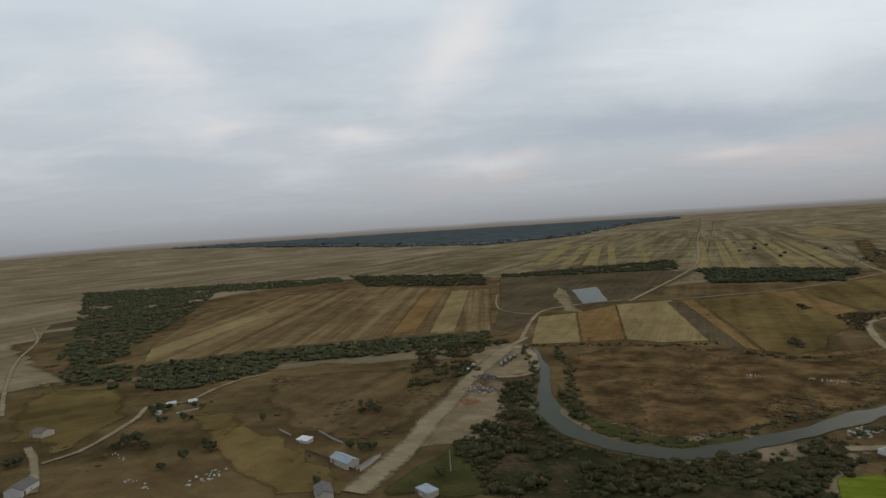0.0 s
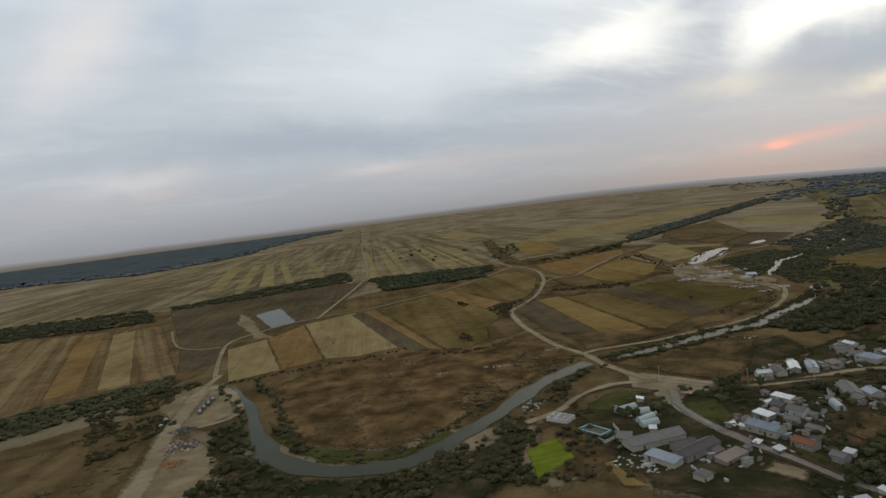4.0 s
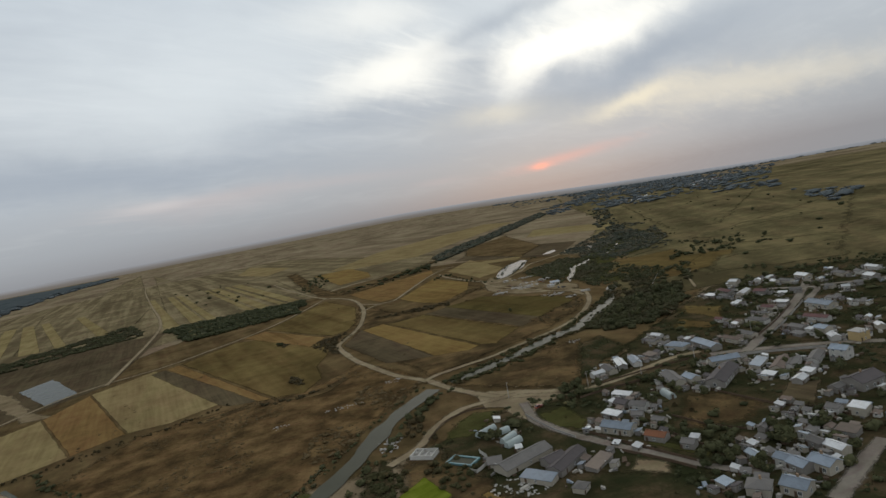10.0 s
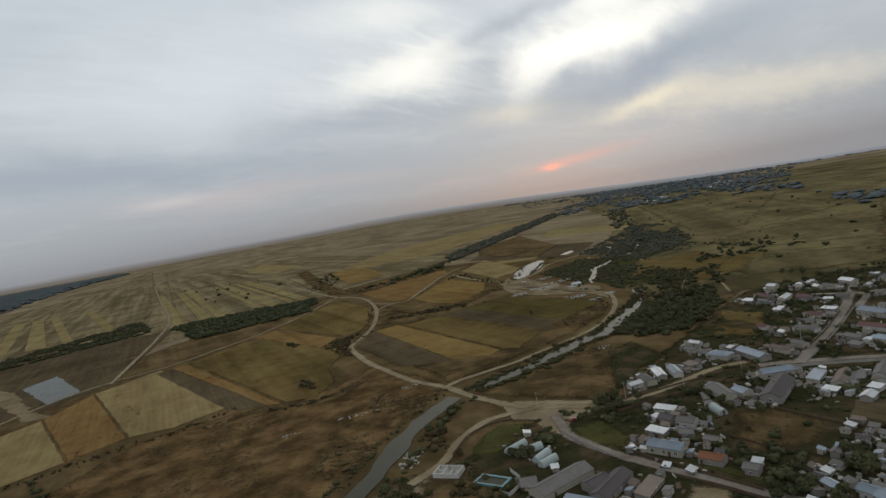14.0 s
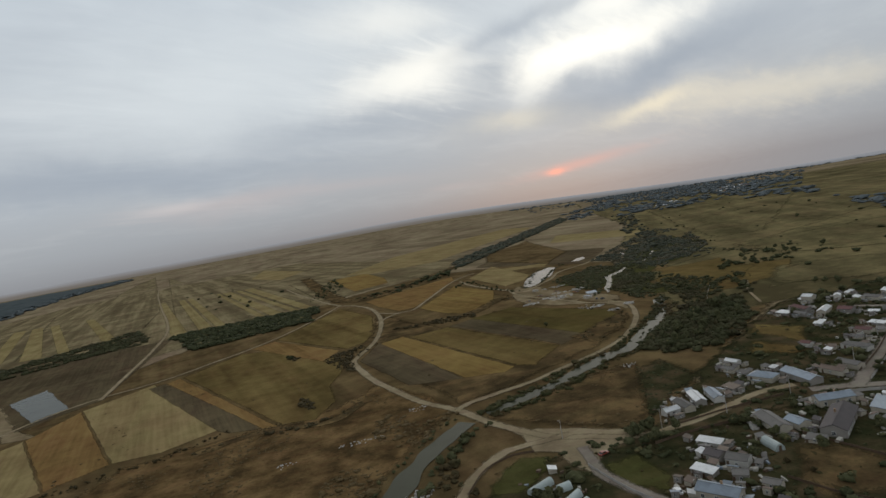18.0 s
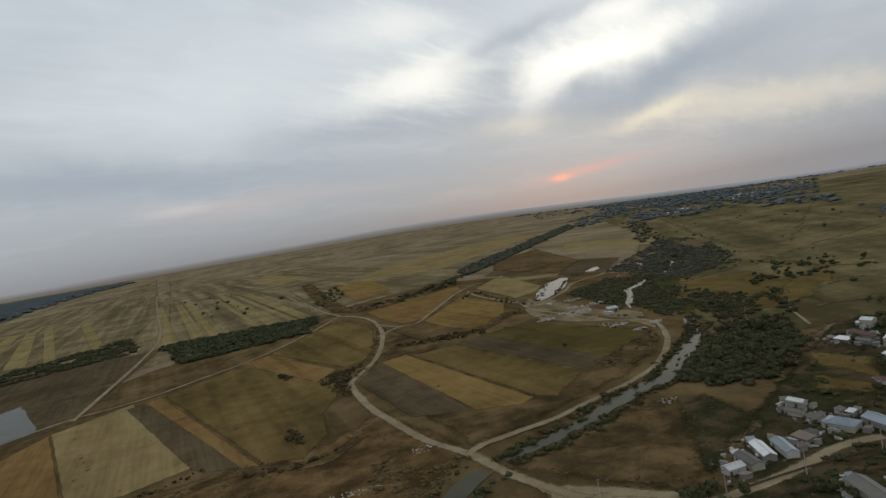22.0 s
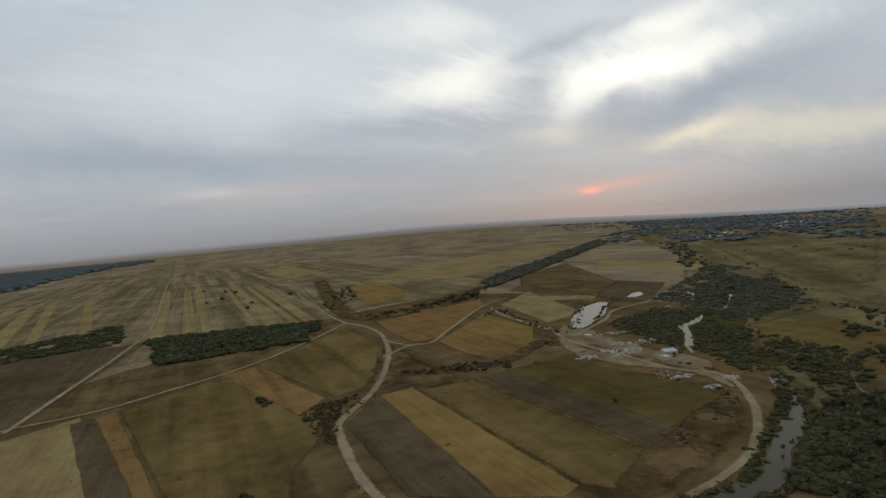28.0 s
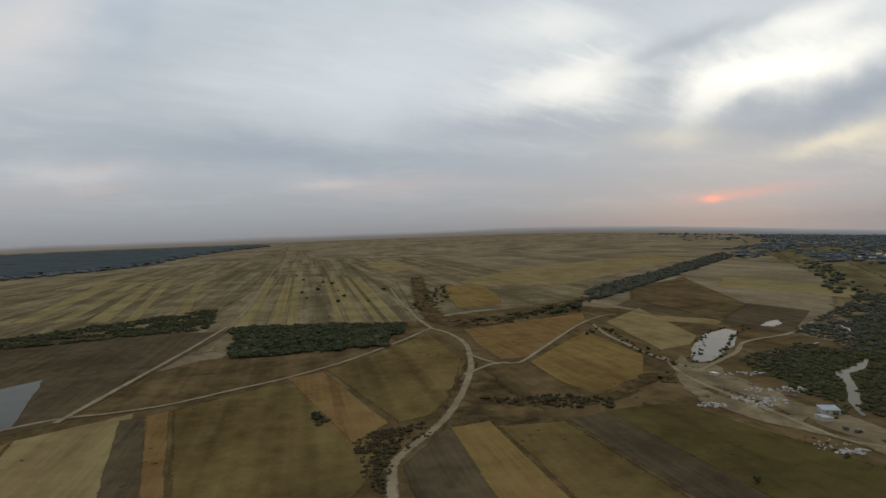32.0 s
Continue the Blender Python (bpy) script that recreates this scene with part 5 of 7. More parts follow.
painted("glass_dark", (0.03, 0.035, 0.04), 0.15, 0.5, 0, 0.1), painted("frame_white", (0.6, 0.6, 0.57)), painted("wood_dark", (0.10, 0.065, 0.04), 0.8)
painted("concrete", (0.36, 0.34, 0.31), 0.9), painted("plastic_film", (0.34, 0.385, 0.37), 0.5, 0.4), painted("steel", (0.25, 0.25, 0.25), 0.5, 0.4, 0.6)
painted("bark", (0.085, 0.065, 0.045), 0.95, 0.1), painted("rubber", (0.02, 0.02, 0.02), 0.8), painted("pool_blue", (0.12, 0.23, 0.245), 0.5)
painted("car_white", (0.68, 0.68, 0.67), 0.3, 0.5), painted("car_red", (0.25, 0.05, 0.03), 0.35, 0.5), painted("truck_dark", (0.05, 0.055, 0.065), 0.5)
painted("scrap_blue", (0.055, 0.058, 0.07), 0.7), painted("scrap_rust", (0.24, 0.11, 0.05), 0.8), painted("rubble_white", (0.37, 0.345, 0.30), 0.9)


def box_bm(x0, x1, y0, y1, z0, z1, bm=None, bevel=0.0):
    bm = bm or bmesh.new()
    v = [bm.verts.new(p) for p in ((x0, y0, z0), (x1, y0, z0), (x1, y1, z0), (x0, y1, z0), (x0, y0, z1), (x1, y0, z1), (x1, y1, z1), (x0, y1, z1))]
    for f in ((3, 2, 1, 0), (4, 5, 6, 7), (0, 1, 5, 4), (1, 2, 6, 5), (2, 3, 7, 6), (3, 0, 4, 7)):
        bm.faces.new([v[i] for i in f])
    if bevel:
        bmesh.ops.bevel(bm, geom=list(bm.edges), offset=bevel, segments=1, affect="EDGES")
    return bm


def prism_bm(outline, x0, x1, bm=None):
    """An outline of (y, z), drawn out along x."""
    bm = bm or bmesh.new()
    a, b = [bm.verts.new((x0, y, z)) for y, z in outline], [bm.verts.new((x1, y, z)) for y, z in outline]
    n = len(outline)
    bm.faces.new(a[::-1]), bm.faces.new(b)
    for i in range(n):
        bm.faces.new((a[i], a[(i + 1) % n], b[(i + 1) % n], b[i]))
    bmesh.ops.recalc_face_normals(bm, faces=bm.faces)
    return bm


def tube_bm(p, q, r0, r1, n=6, bm=None):
    bm = bm or bmesh.new()
    p, q = Vector(p), Vector(q)
    rot = (q - p).to_track_quat("Z", "Y")
    rings = []
    for c, r in ((p, r0), (q, r1)):
        rings.append([bm.verts.new(c + rot @ Vector((r * math.cos(6.2832 * i / n), r * math.sin(6.2832 * i / n), 0))) for i in range(n)])
    for i in range(n):
        j = (i + 1) % n
        bm.faces.new((rings[0][i], rings[0][j], rings[1][j], rings[1][i]))
    bm.faces.new(rings[0][::-1]), bm.faces.new(rings[1])
    return bm


def thing(name, label, category, group=""):
    ob = new(name)
    ob.empty_display_size = 0.5
    return tagged(ob, label, category, group)


ROOF_WORDS = dict(lb="blue-grey sheet-metal", wb="pale blue sheet-metal", wh="white sheet-metal", gy="grey weathered", dk="dark brown-grey",
                  br="brown weathered", or_="orange tiled", rd="dark red", rb="patched rusty", yb="flat unfinished")
house_rng = random.Random(3)
window_pane = window_frame = None


def shared_window():
    """The pane and the frame that every house window shares, 1.1 m wide, facing -y."""
    pane = raw_mesh("pane", [(-0.5, 0.02, 0), (0.5, 0.02, 0), (0.5, 0.02, 1.2), (-0.5, 0.02, 1.2)], [(0, 1, 2, 3)], MATS["glass_dark"])
    bm = bmesh.new()
    for x0, x1, z0, z1 in ((-0.6, -0.5, -0.1, 1.3), (0.5, 0.6, -0.1, 1.3), (-0.5, 0.5, -0.1, 0), (-0.5, 0.5, 1.2, 1.3), (-0.04, 0.04, 0, 1.2)):
        box_bm(x0, x1, -0.06, 0.05, z0, z1, bm)
    me = bpy.data.meshes.new("frame")
    bm.to_mesh(me)
    bm.free()
    me.materials.append(MATS["frame_white"])
    return pane, me


window_pane, window_frame = shared_window()


def add_window(parent, x, y, z, rz, s=1.0):
    fr = new("window", window_frame)
    fr.parent = parent
    fr.matrix_basis = pose(x, y, z, 0, 0, rz) @ Matrix.Diagonal((s, 1, s, 1))
    pa = new("pane", window_pane)
    pa.parent = fr


FOOT = []


def house(x, y, angle, length, depth, eave, roof, kind):
    """A village building: walls, roof slopes, door, windows and chimney."""
    eave *= 0.9
    FOOT.append((x, y, angle, length / 2 + 0.8, depth / 2 + 0.8))
    flipped = depth > length
    if flipped:
        length, depth, angle = depth, length, angle + 90
    big = length * depth > 38 and eave >= 2.7
    word = ROOF_WORDS.get(kind, ROOF_WORDS["or_"])
    wall_kind = {"yb": "wall_ochre", "rb": "wall_grey", "dk": "wall_grey"}.get(kind) or house_rng.choice(["wall_white", "wall_cream", "wall_cream", "wall_grey"])
    wall_word = {"wall_ochre": "ochre", "wall_grey": "grey", "wall_white": "white", "wall_cream": "cream"}[wall_kind]
    name = "house" if big else "shed"
    extra = {"s": "lean-to roof", "g": "gabled roof", "h": "hipped roof", "t": "arched cover", "f": "bare concrete top"}[roof]
    ob = thing(name, f"{wall_word} village {name} with {word} {extra}", name, "village buildings")
    ob.matrix_basis = pose(x, y, 0, 0, 0, angle)
    hx, hy = length / 2, depth / 2
    rise = min(2.2, depth * 0.21)
    roof_mat, wall_mat = MATS["roof_" + kind], MATS[wall_kind]
    over = 0.32 if big else 0.2
    if roof == "t":
        arc = [(hy * math.cos(a), 0.3 + (eave + 0.6) * math.sin(a)) for a in [math.pi * i / 8 for i in range(9)]]
        part("cover", prism_bm(arc + [(-hy, 0), (hy, 0)], -hx, hx), MATS["plastic_film"], ob)
        part("door", box_bm(hx, hx + 0.06, -0.5, 0.5, 0, 2.0), MATS["wood_dark"], ob)
        return ob
    if roof == "g":
        part("wall", prism_bm([(-hy, 0), (hy, 0), (hy, eave), (0, eave + rise), (-hy, eave)], -hx, hx), wall_mat, ob)
        sl = rise / hy
        for s in (-1, 1):
            y0, z0 = s * (hy + over), eave - over * sl
            part("roof", prism_bm([(0, eave + rise + 0.03), (y0, z0 + 0.03), (y0, z0 + 0.2), (0, eave + rise + 0.2)], -hx - over, hx + over), roof_mat, ob)
        part("ridge_cap", box_bm(-hx - over, hx + over, -0.16, 0.16, eave + rise + 0.16, eave + rise + 0.28), roof_mat, ob)
    elif roof == "h":
        part("wall", box_bm(-hx, hx, -hy, hy, 0, eave), wall_mat, ob)
        bm = bmesh.new()
        ex, ey, in_x = hx + over, hy + over, max(0.2, hx - hy)
        v = [bm.verts.new(p) for p in ((-ex, -ey, eave), (ex, -ey, eave), (ex, ey, eave), (-ex, ey, eave), (-in_x, 0, eave + rise), (in_x, 0, eave + rise),
                                       (-ex, -ey, eave - 0.15), (ex, -ey, eave - 0.15), (ex, ey, eave - 0.15), (-ex, ey, eave - 0.15))]
        for f in ((0, 1, 5, 4), (1, 2, 5), (2, 3, 4, 5), (3, 0, 4), (6, 7, 1, 0), (7, 8, 2, 1), (8, 9, 3, 2), (9, 6, 0, 3), (9, 8, 7, 6)):
            bm.faces.new([v[i] for i in f])
        part("roof", bm, roof_mat, ob)
    elif roof == "s":
        part("wall", prism_bm([(-hy, 0), (hy, 0), (hy, eave), (-hy, eave - 0.5)], -hx, hx), wall_mat, ob)
        part("roof", prism_bm([(-hy - over, eave - 0.56), (hy + over, eave + 0.06), (hy + over, eave + 0.2), (-hy - over, eave - 0.42)], -hx - over, hx + over), roof_mat, ob)
    else:
        part("wall", box_bm(-hx, hx, -hy, hy, 0, eave), wall_mat, ob)
        part("roof", box_bm(-hx - 0.2, hx + 0.2, -hy - 0.2, hy + 0.2, eave, eave + 0.25), MATS["concrete"], ob)
        for k in range(4):
            part("column", box_bm(-hx + 0.3 + k * (length - 0.9) / 3, -hx + 0.6 + k * (length - 0.9) / 3, -hy, -hy + 0.3, eave + 0.25, eave + 1.3), MATS["concrete"], ob)
    storeys = 2 if eave > 4.5 else 1
    for k in range(storeys):
        z = 0.95 + 2.8 * k if big or storeys > 1 else 0.9
        count = max(1, int(length / 3.4)) if big else 1
        for i in range(min(count, 4)):
            wx = -hx + length * (i + 0.5) / count
            add_window(ob, wx, -hy - 0.03, z, 0, 1.0 if big else 0.7)
            if i % 2 == 0 or big:
                add_window(ob, wx, hy + 0.03, z, 180, 1.0 if big else 0.7)
        if big:
            add_window(ob, -hx - 0.03, 0, z, -90), add_window(ob, hx + 0.03, 0, z, 90)
    dx = hx * 0.45 if big else -hx * 0.5
    part("door", box_bm(dx - 1.35, dx - 0.45, -hy - 0.05, -hy, 0, min(2.0, eave - 0.6)), MATS["wood_dark"], ob)
    if big and roof in "gh":
        cx = house_rng.uniform(-0.5, 0.5) * hx
        part("chimney", box_bm(cx - 0.3, cx + 0.3, hy * 0.25, hy * 0.25 + 0.6, eave, eave + rise + 0.8), MATS["wall_brick"], ob)
    return ob


# ---- trees that stand apart ----
def tree_kind(name, label, height, width, leaf_mat, seed, slim=False):
    rng = np.random.default_rng(seed)
    ob = thing(name, label, "tree", "trees about the village")
    bm = bmesh.new()
    top = height * 0.55
    tube_bm((0, 0, -0.2), (0.1, 0.05, top), 0.028 * height, 0.012 * height, 7, bm)
    for i in range(4):
        a = i * 1.7 + rng.uniform(0, 1)
        z = height * rng.uniform(0.25, 0.45)
        r = width * (0.12 if slim else 0.3)
        tube_bm((0.05, 0.03, z), (r * math.cos(a), r * math.sin(a), z + height * 0.25), 0.012 * height, 0.004 * height, 5, bm)
    part("trunk", bm, MATS["bark"], ob)
    v, faces = crown_shape(rng, 6, 260, 1)
    v = v * (width * (0.8 if slim else 1.15), width * (0.8 if slim else 1.15), height * 0.92) + (0, 0, height * (0.06 if slim else 0.14))
    me = raw_mesh("crown", v, faces, leaf_mat)
    cr = new("crown", me)
    cr.parent = ob
    return ob


TREES = [tree_kind("tree", "leafy dark green garden tree among the houses", 6.5, 5.0, MATS["willow_leaf"], 21),
         tree_kind("tree", "rounded grey-green garden tree", 5.0, 5.2, MATS["hedge_leaf"], 22),
         tree_kind("tree", "dry brownish autumn fruit tree", 4.2, 4.0, MATS["scrub_leaf"], 23),
         tree_kind("tree", "tall narrow dark poplar standing alone", 13.0, 3.2, MATS["hedge_leaf"], 24, True)]


def plant(kind, x, y, size=1.0, first=[True] * 8):
    m = pose(x, y, 0, 0, 0, house_rng.uniform(0, 360)) @ Matrix.Diagonal((size * 0.66, size * 0.66, size * 0.64, 1))
    if first[kind]:
        first[kind] = False
        TREES[kind].matrix_basis = m
        return TREES[kind]
    return copy_thing(TREES[kind], m)


# ---- vehicles, yards and fences ----
def wheel(parent, x, y, r, w):
    t = part("wheel", tube_bm((x, y - w / 2, r), (x, y + w / 2, r), r, r, 12), MATS["rubber"], parent)
    part("rim", tube_bm((x, y - w / 2 - 0.02, r), (x, y + w / 2 + 0.02, r), r * 0.6, r * 0.6, 10), MATS["steel"], t)


def car(x, y, angle, paint, label):
    ob = thing("car", label, "car", "parked cars")
    ob.matrix_basis = pose(x, y, 0.44, 0, 0, angle)
    side = [(-2.1, 0.35), (2.1, 0.35), (2.15, 0.75), (1.2, 0.92), (-2.1, 0.95), (-2.15, 0.6)]
    bm = bmesh.new()
    prism_bm(side, -0.86, 0.86, bm)
    bmesh.ops.rotate(bm, verts=bm.verts, matrix=Matrix.Rotation(-math.pi / 2, 3, "Z"))
    part("body", bm, MATS[paint], ob)
    for nm, grow, mat in (("cabin_glass", 0.0, "glass_dark"), ("roof_panel", 0.0, paint)):
        z0, z1 = (0.9, 1.38) if nm == "cabin_glass" else (1.38, 1.46)
        prof = [(-1.75, z0), (0.85, z0), (0.25, z1), (-1.3, z1)] if nm == "cabin_glass" else [(-1.32, z0), (0.27, z0), (0.15, z1), (-1.2, z1)]
        bm = prism_bm(prof, -0.74, 0.74)
        bmesh.ops.rotate(bm, verts=bm.verts, matrix=Matrix.Rotation(-math.pi / 2, 3, "Z"))
        part(nm, bm, MATS[mat], ob)
    for wx in (-1.3, 1.3):
        for wy in (-0.8, 0.8):
            wheel(ob, wx, wy, 0.32, 0.2)
    return ob


def truck(x, y, angle):
    ob = thing("truck", "dark parked lorry with a round white tank end", "truck", "lorries in the yard")
    ob.matrix_basis = pose(x, y, 0.44, 0, 0, angle)
    part("cab", box_bm(1.6, 3.4, -1.1, 1.1, 0.6, 2.5, None, 0.12), MATS["truck_dark"], ob)
    part("windscreen", box_bm(3.4, 3.44, -0.95, 0.95, 1.5, 2.3), MATS["glass_dark"], ob)
    part("chassis", box_bm(-3.6, 1.6, -0.5, 0.5, 0.6, 0.9), MATS["steel"], ob)
    part("tank", tube_bm((1.4, 0, 1.8), (-3.2, 0, 1.9), 0.95, 1.05, 14), MATS["truck_dark"], ob)
    part("tank_end", tube_bm((-3.2, 0, 1.9), (-3.75, 0, 1.9), 0.9, 0.6, 14), MATS["wall_cream"], ob)
    for wx in (2.5, -1.6, -2.8):
        for wy in (-0.95, 0.95):
            wheel(ob, wx, wy, 0.5, 0.3)
    return ob


def fence(label, pts, height=1.3, step=2.6, mat="wood_dark"):
    ob = thing("fence", label, "fence", "yard fences")
    line = smooth_line(pts, step)
    for i, q in enumerate(line):
        part("post", box_bm(q.x - 0.07, q.x + 0.07, q.y - 0.07, q.y + 0.07, 0.2, height + 0.12), MATS[mat], ob)
    for a, b in zip(line, line[1:]):
        d = (b - a).normalized() * 0.05
        s = Vector((-d.y, d.x)) * 0.6
        bm = bmesh.new()
        v = [bm.verts.new((p.x, p.y, z)) for z in (0.12, height) for p in (a + d + s, b - d + s, b - d - s, a + d - s)]
        for f in ((3, 2, 1, 0), (4, 5, 6, 7), (0, 1, 5, 4), (1, 2, 6, 5), (2, 3, 7, 6), (3, 0, 4, 7)):
            bm.faces.new([v[k] for k in f])
        part("panel", bm, MATS[mat], ob)
    return ob


def heap(name, label, category, x, y, rx, ry, count, size, mats, seed):
    """A low jumble of broken pieces, one mesh for each material."""
    rng = np.random.default_rng(seed)
    ob = thing(name, label, category)
    ob.matrix_basis = pose(x, y, 0)
    piece = {"scrap_heap": "scrap_piece", "earth_heap": "clod"}.get(name, "stone")
    for mat in mats:
        bm = bmesh.new()
        box_bm(-1, 1, -1, 1, -0.5, 0.5, bm)
        for v in bm.verts:
            v.co *= rng.uniform(0.75, 1.0)
        me = bpy.data.meshes.new(piece)
        bm.to_mesh(me)
        bm.free()
        me.materials.append(MATS[mat])
        for _ in range(count // len(mats)):
            s = rng.uniform(0.4, 1.0, 3) * size
            a, d = rng.uniform(0, 6.28), math.sqrt(rng.uniform(0, 1))
            chip = new(piece, me)
            chip.parent = ob
            chip.matrix_basis = pose(rx * d * math.cos(a), ry * d * math.sin(a), 0.25 * size + rng.uniform(0, 0.6) * (1 - d) * size, *rng.uniform(-25, 25, 2), rng.uniform(0, 360)) @ Matrix.Diagonal((*s, 1))
    return ob


def foundation(x, y, angle, label):
    """Low unfinished house walls with rooms and no roof."""
    ob = thing("foundation", label, "foundation")
    ob.matrix_basis = pose(x, y, 0, 0, 0, angle)
    part("slab", box_bm(-5.2, 5.2, -3.7, 3.7, 0.0, 0.45), MATS["concrete"], ob)
    for x0, x1, y0, y1 in ((-5, 5, -3.5, -3.2), (-5, 5, 3.2, 3.5), (-5, -4.7, -3.2, 3.2), (4.7, 5, -3.2, 3.2), (-1.6, -1.3, -3.2, 3.2), (1.7, 2.0, -3.2, 1.0), (-4.7, -1.6, 0, 0.3)):
        part("low_wall", box_bm(x0, x1, y0, y1, 0.45, 1.9), MATS["wall_white"], ob)
    return ob


def pool(x, y, angle):
    ob = thing("pool", "small open pool with a blue-green painted rim", "pool")
    ob.matrix_basis = pose(x, y, 0.3, 0, 0, angle)
    for x0, x1, y0, y1 in ((-6, 6, -3.4, -2.6), (-6, 6, 2.6, 3.4), (-6, -5.2, -2.6, 2.6), (5.2, 6, -2.6, 2.6)):
        part("rim", box_bm(x0, x1, y0, y1, 0, 0.7), MATS["pool_blue"], ob)
    part("water_surface", box_bm(-5.2, 5.2, -2.6, 2.6, 0.1, 0.35), MATS["river_water"], ob)
    return ob


def pole(x, y, height=8.0):
    ob = thing("utility_pole", "pale concrete utility pole beside the road", "pole", "utility poles")
    ob.matrix_basis = pose(x, y, 0.2)
    part("shaft", tube_bm((0, 0, 0), (0, 0, height), 0.16, 0.1, 8), MATS["concrete"], ob)
    part("crossarm", box_bm(-0.9, 0.9, -0.06, 0.06, height - 0.6, height - 0.45), MATS["wood_dark"], ob)
    for k in (-0.7, 0.0, 0.7):
        part("insulator", tube_bm((k, 0, height - 0.45), (k, 0, height - 0.25), 0.06, 0.04, 6), MATS["car_white"], ob)
    return ob


# ---- the village and the farms ----
house(50.7, 224.6, 20, 22.4, 7.9, 2.6, "g", "gy")
house(62.6, 212.7, 35, 17.7, 6.2, 2.8, "g", "dk")
house(59.4, 216.7, 16, 8.3, 5.7, 2.8, "g", "dk")
house(49.9, 208.1, -51, 12.1, 5.2, 2.8, "s", "lb")
house(72.0, 206.5, 35, 12.0, 4.6, 2.2, "s", "rb")
house(58.7, 194.0, -50, 4.3, 4.6, 2.4, "h", "gy")
house(96.5, 240.3, -67, 7.7, 3.8, 2.4, "s", "wh")
house(110.8, 256.7, -59, 8.6, 3.5, 2.4, "s", "wh")
house(105.2, 246.4, -68, 5.8, 5.2, 2.8, "g", "dk")
house(108.9, 239.8, -55, 6.8, 5.2, 2.8, "g", "gy")
house(103.1, 231.6, -40, 4.5, 4.3, 2.6, "g", "gy")
house(90.9, 225.4, -56, 12.1, 6.2, 3.3, "g", "lb")
house(106.8, 222.5, -60, 5.0, 3.8, 2.2, "g", "gy")
house(97.9, 210.8, -58, 7.7, 4.8, 2.6, "g", "or")
house(88.5, 208.6, -59, 2.4, 3.5, 2.2, "s", "wh")
house(84.3, 216.0, -54, 2.4, 2.2, 1.8, "s", "wh")
house(88.8, 237.0, -56, 2.4, 3.5, 2.2, "s", "br")
house(85.0, 230.6, -30, 2.4, 2.6, 2.0, "s", "wh")
house(125.3, 243.7, -96, 8.0, 3.5, 2.0, "t", "wh")
house(132.4, 294.4, -107, 12.2, 4.3, 2.6, "g", "wh")
house(139.6, 292.5, -107, 12.0, 4.3, 2.6, "g", "lb")
house(116.5, 289.1, 3, 6.6, 4.0, 2.4, "g", "wh")
house(123.8, 290.7, -95, 10.3, 4.6, 2.6, "g", "gy")
house(151.1, 296.4, -83, 6.7, 4.6, 2.2, "s", "rb")
house(173.6, 323.7, -75, 6.8, 3.5, 2.2, "g", "wh")
house(165.2, 315.5, -74, 6.5, 3.5, 2.2, "g", "gy")
house(166.5, 307.9, -86, 5.3, 3.5, 2.2, "s", "gy")
house(168.2, 297.1, -66, 10.6, 7.3, 2.9, "h", "lb")
house(179.0, 303.2, -77, 2.8, 2.6, 2.8, "s", "wh")
house(178.7, 287.4, -94, 17.7, 6.2, 2.9, "g", "lb")
house(253.4, 378.2, -81, 7.7, 4.6, 2.6, "s", "wh")
house(264.9, 377.3, -97, 12.8, 4.6, 2.8, "g", "rd")
house(256.4, 368.3, -89, 8.2, 3.5, 2.4, "g", "gy")
house(284.0, 391.3, -76, 6.5, 5.2, 4.6, "g", "wh")
house(267.8, 363.7, 31, 13.0, 4.6, 2.9, "g", "wh")
house(245.9, 345.9, -68, 4.4, 2.6, 2.2, "s", "wh")
house(296.2, 382.0, -52, 3.4, 4.6, 3.7, "g", "wh")
house(309.3, 387.3, -77, 2.7, 2.6, 2.2, "s", "wh")
house(274.3, 355.0, -73, 7.8, 5.2, 2.9, "g", "rd")
house(298.9, 369.5, -105, 5.9, 4.0, 3.1, "g", "wh")
house(303.5, 364.2, -85, 9.5, 4.6, 2.9, "g", "gy")
house(279.5, 342.4, -58, 5.1, 2.6, 2.2, "s", "wh")
house(318.2, 364.3, -95, 10.4, 5.7, 3.7, "g", "wh")
house(285.7, 337.9, -52, 6.7, 4.6, 2.9, "g", "gy")
house(314.8, 347.6, -77, 2.8, 4.0, 2.9, "g", "wh")
house(261.5, 324.3, -78, 7.9, 3.5, 2.4, "s", "wh")
house(247.0, 318.8, -76, 7.7, 4.0, 2.6, "g", "rd")
house(252.6, 315.2, -81, 4.6, 3.5, 2.4, "s", "gy")
house(224.2, 302.3, -78, 12.1, 5.2, 2.9, "h", "gy")
house(237.1, 313.8, -66, 4.8, 2.6, 2.2, "s", "gy")
house(213.1, 307.2, -63, 2.4, 4.0, 2.6, "s", "wh")
house(202.9, 286.2, -85, 10.3, 4.6, 2.6, "g", "gy")
house(214.5, 321.3, -76, 5.0, 3.5, 2.4, "g", "rd")
house(192.5, 284.5, -82, 10.6, 4.0, 2.6, "g", "br")
house(265.3, 299.4, -89, 15.7, 7.3, 3.3, "g", "lb")
house(243.4, 281.2, -77, 13.0, 4.6, 2.8, "g", "rd")
house(224.8, 274.9, -87, 8.3, 4.6, 2.8, "g", "gy")
house(217.8, 268.0, -85, 6.0, 3.5, 2.4, "s", "gy")
house(225.1, 267.6, -76, 3.5, 4.0, 2.9, "h", "wh")
house(228.4, 262.9, -88, 5.9, 5.7, 3.3, "g", "lb")
house(221.9, 251.3, -117, 6.5, 4.0, 2.8, "g", "wh")
house(281.6, 307.3, -86, 7.5, 2.6, 2.2, "s", "gy")
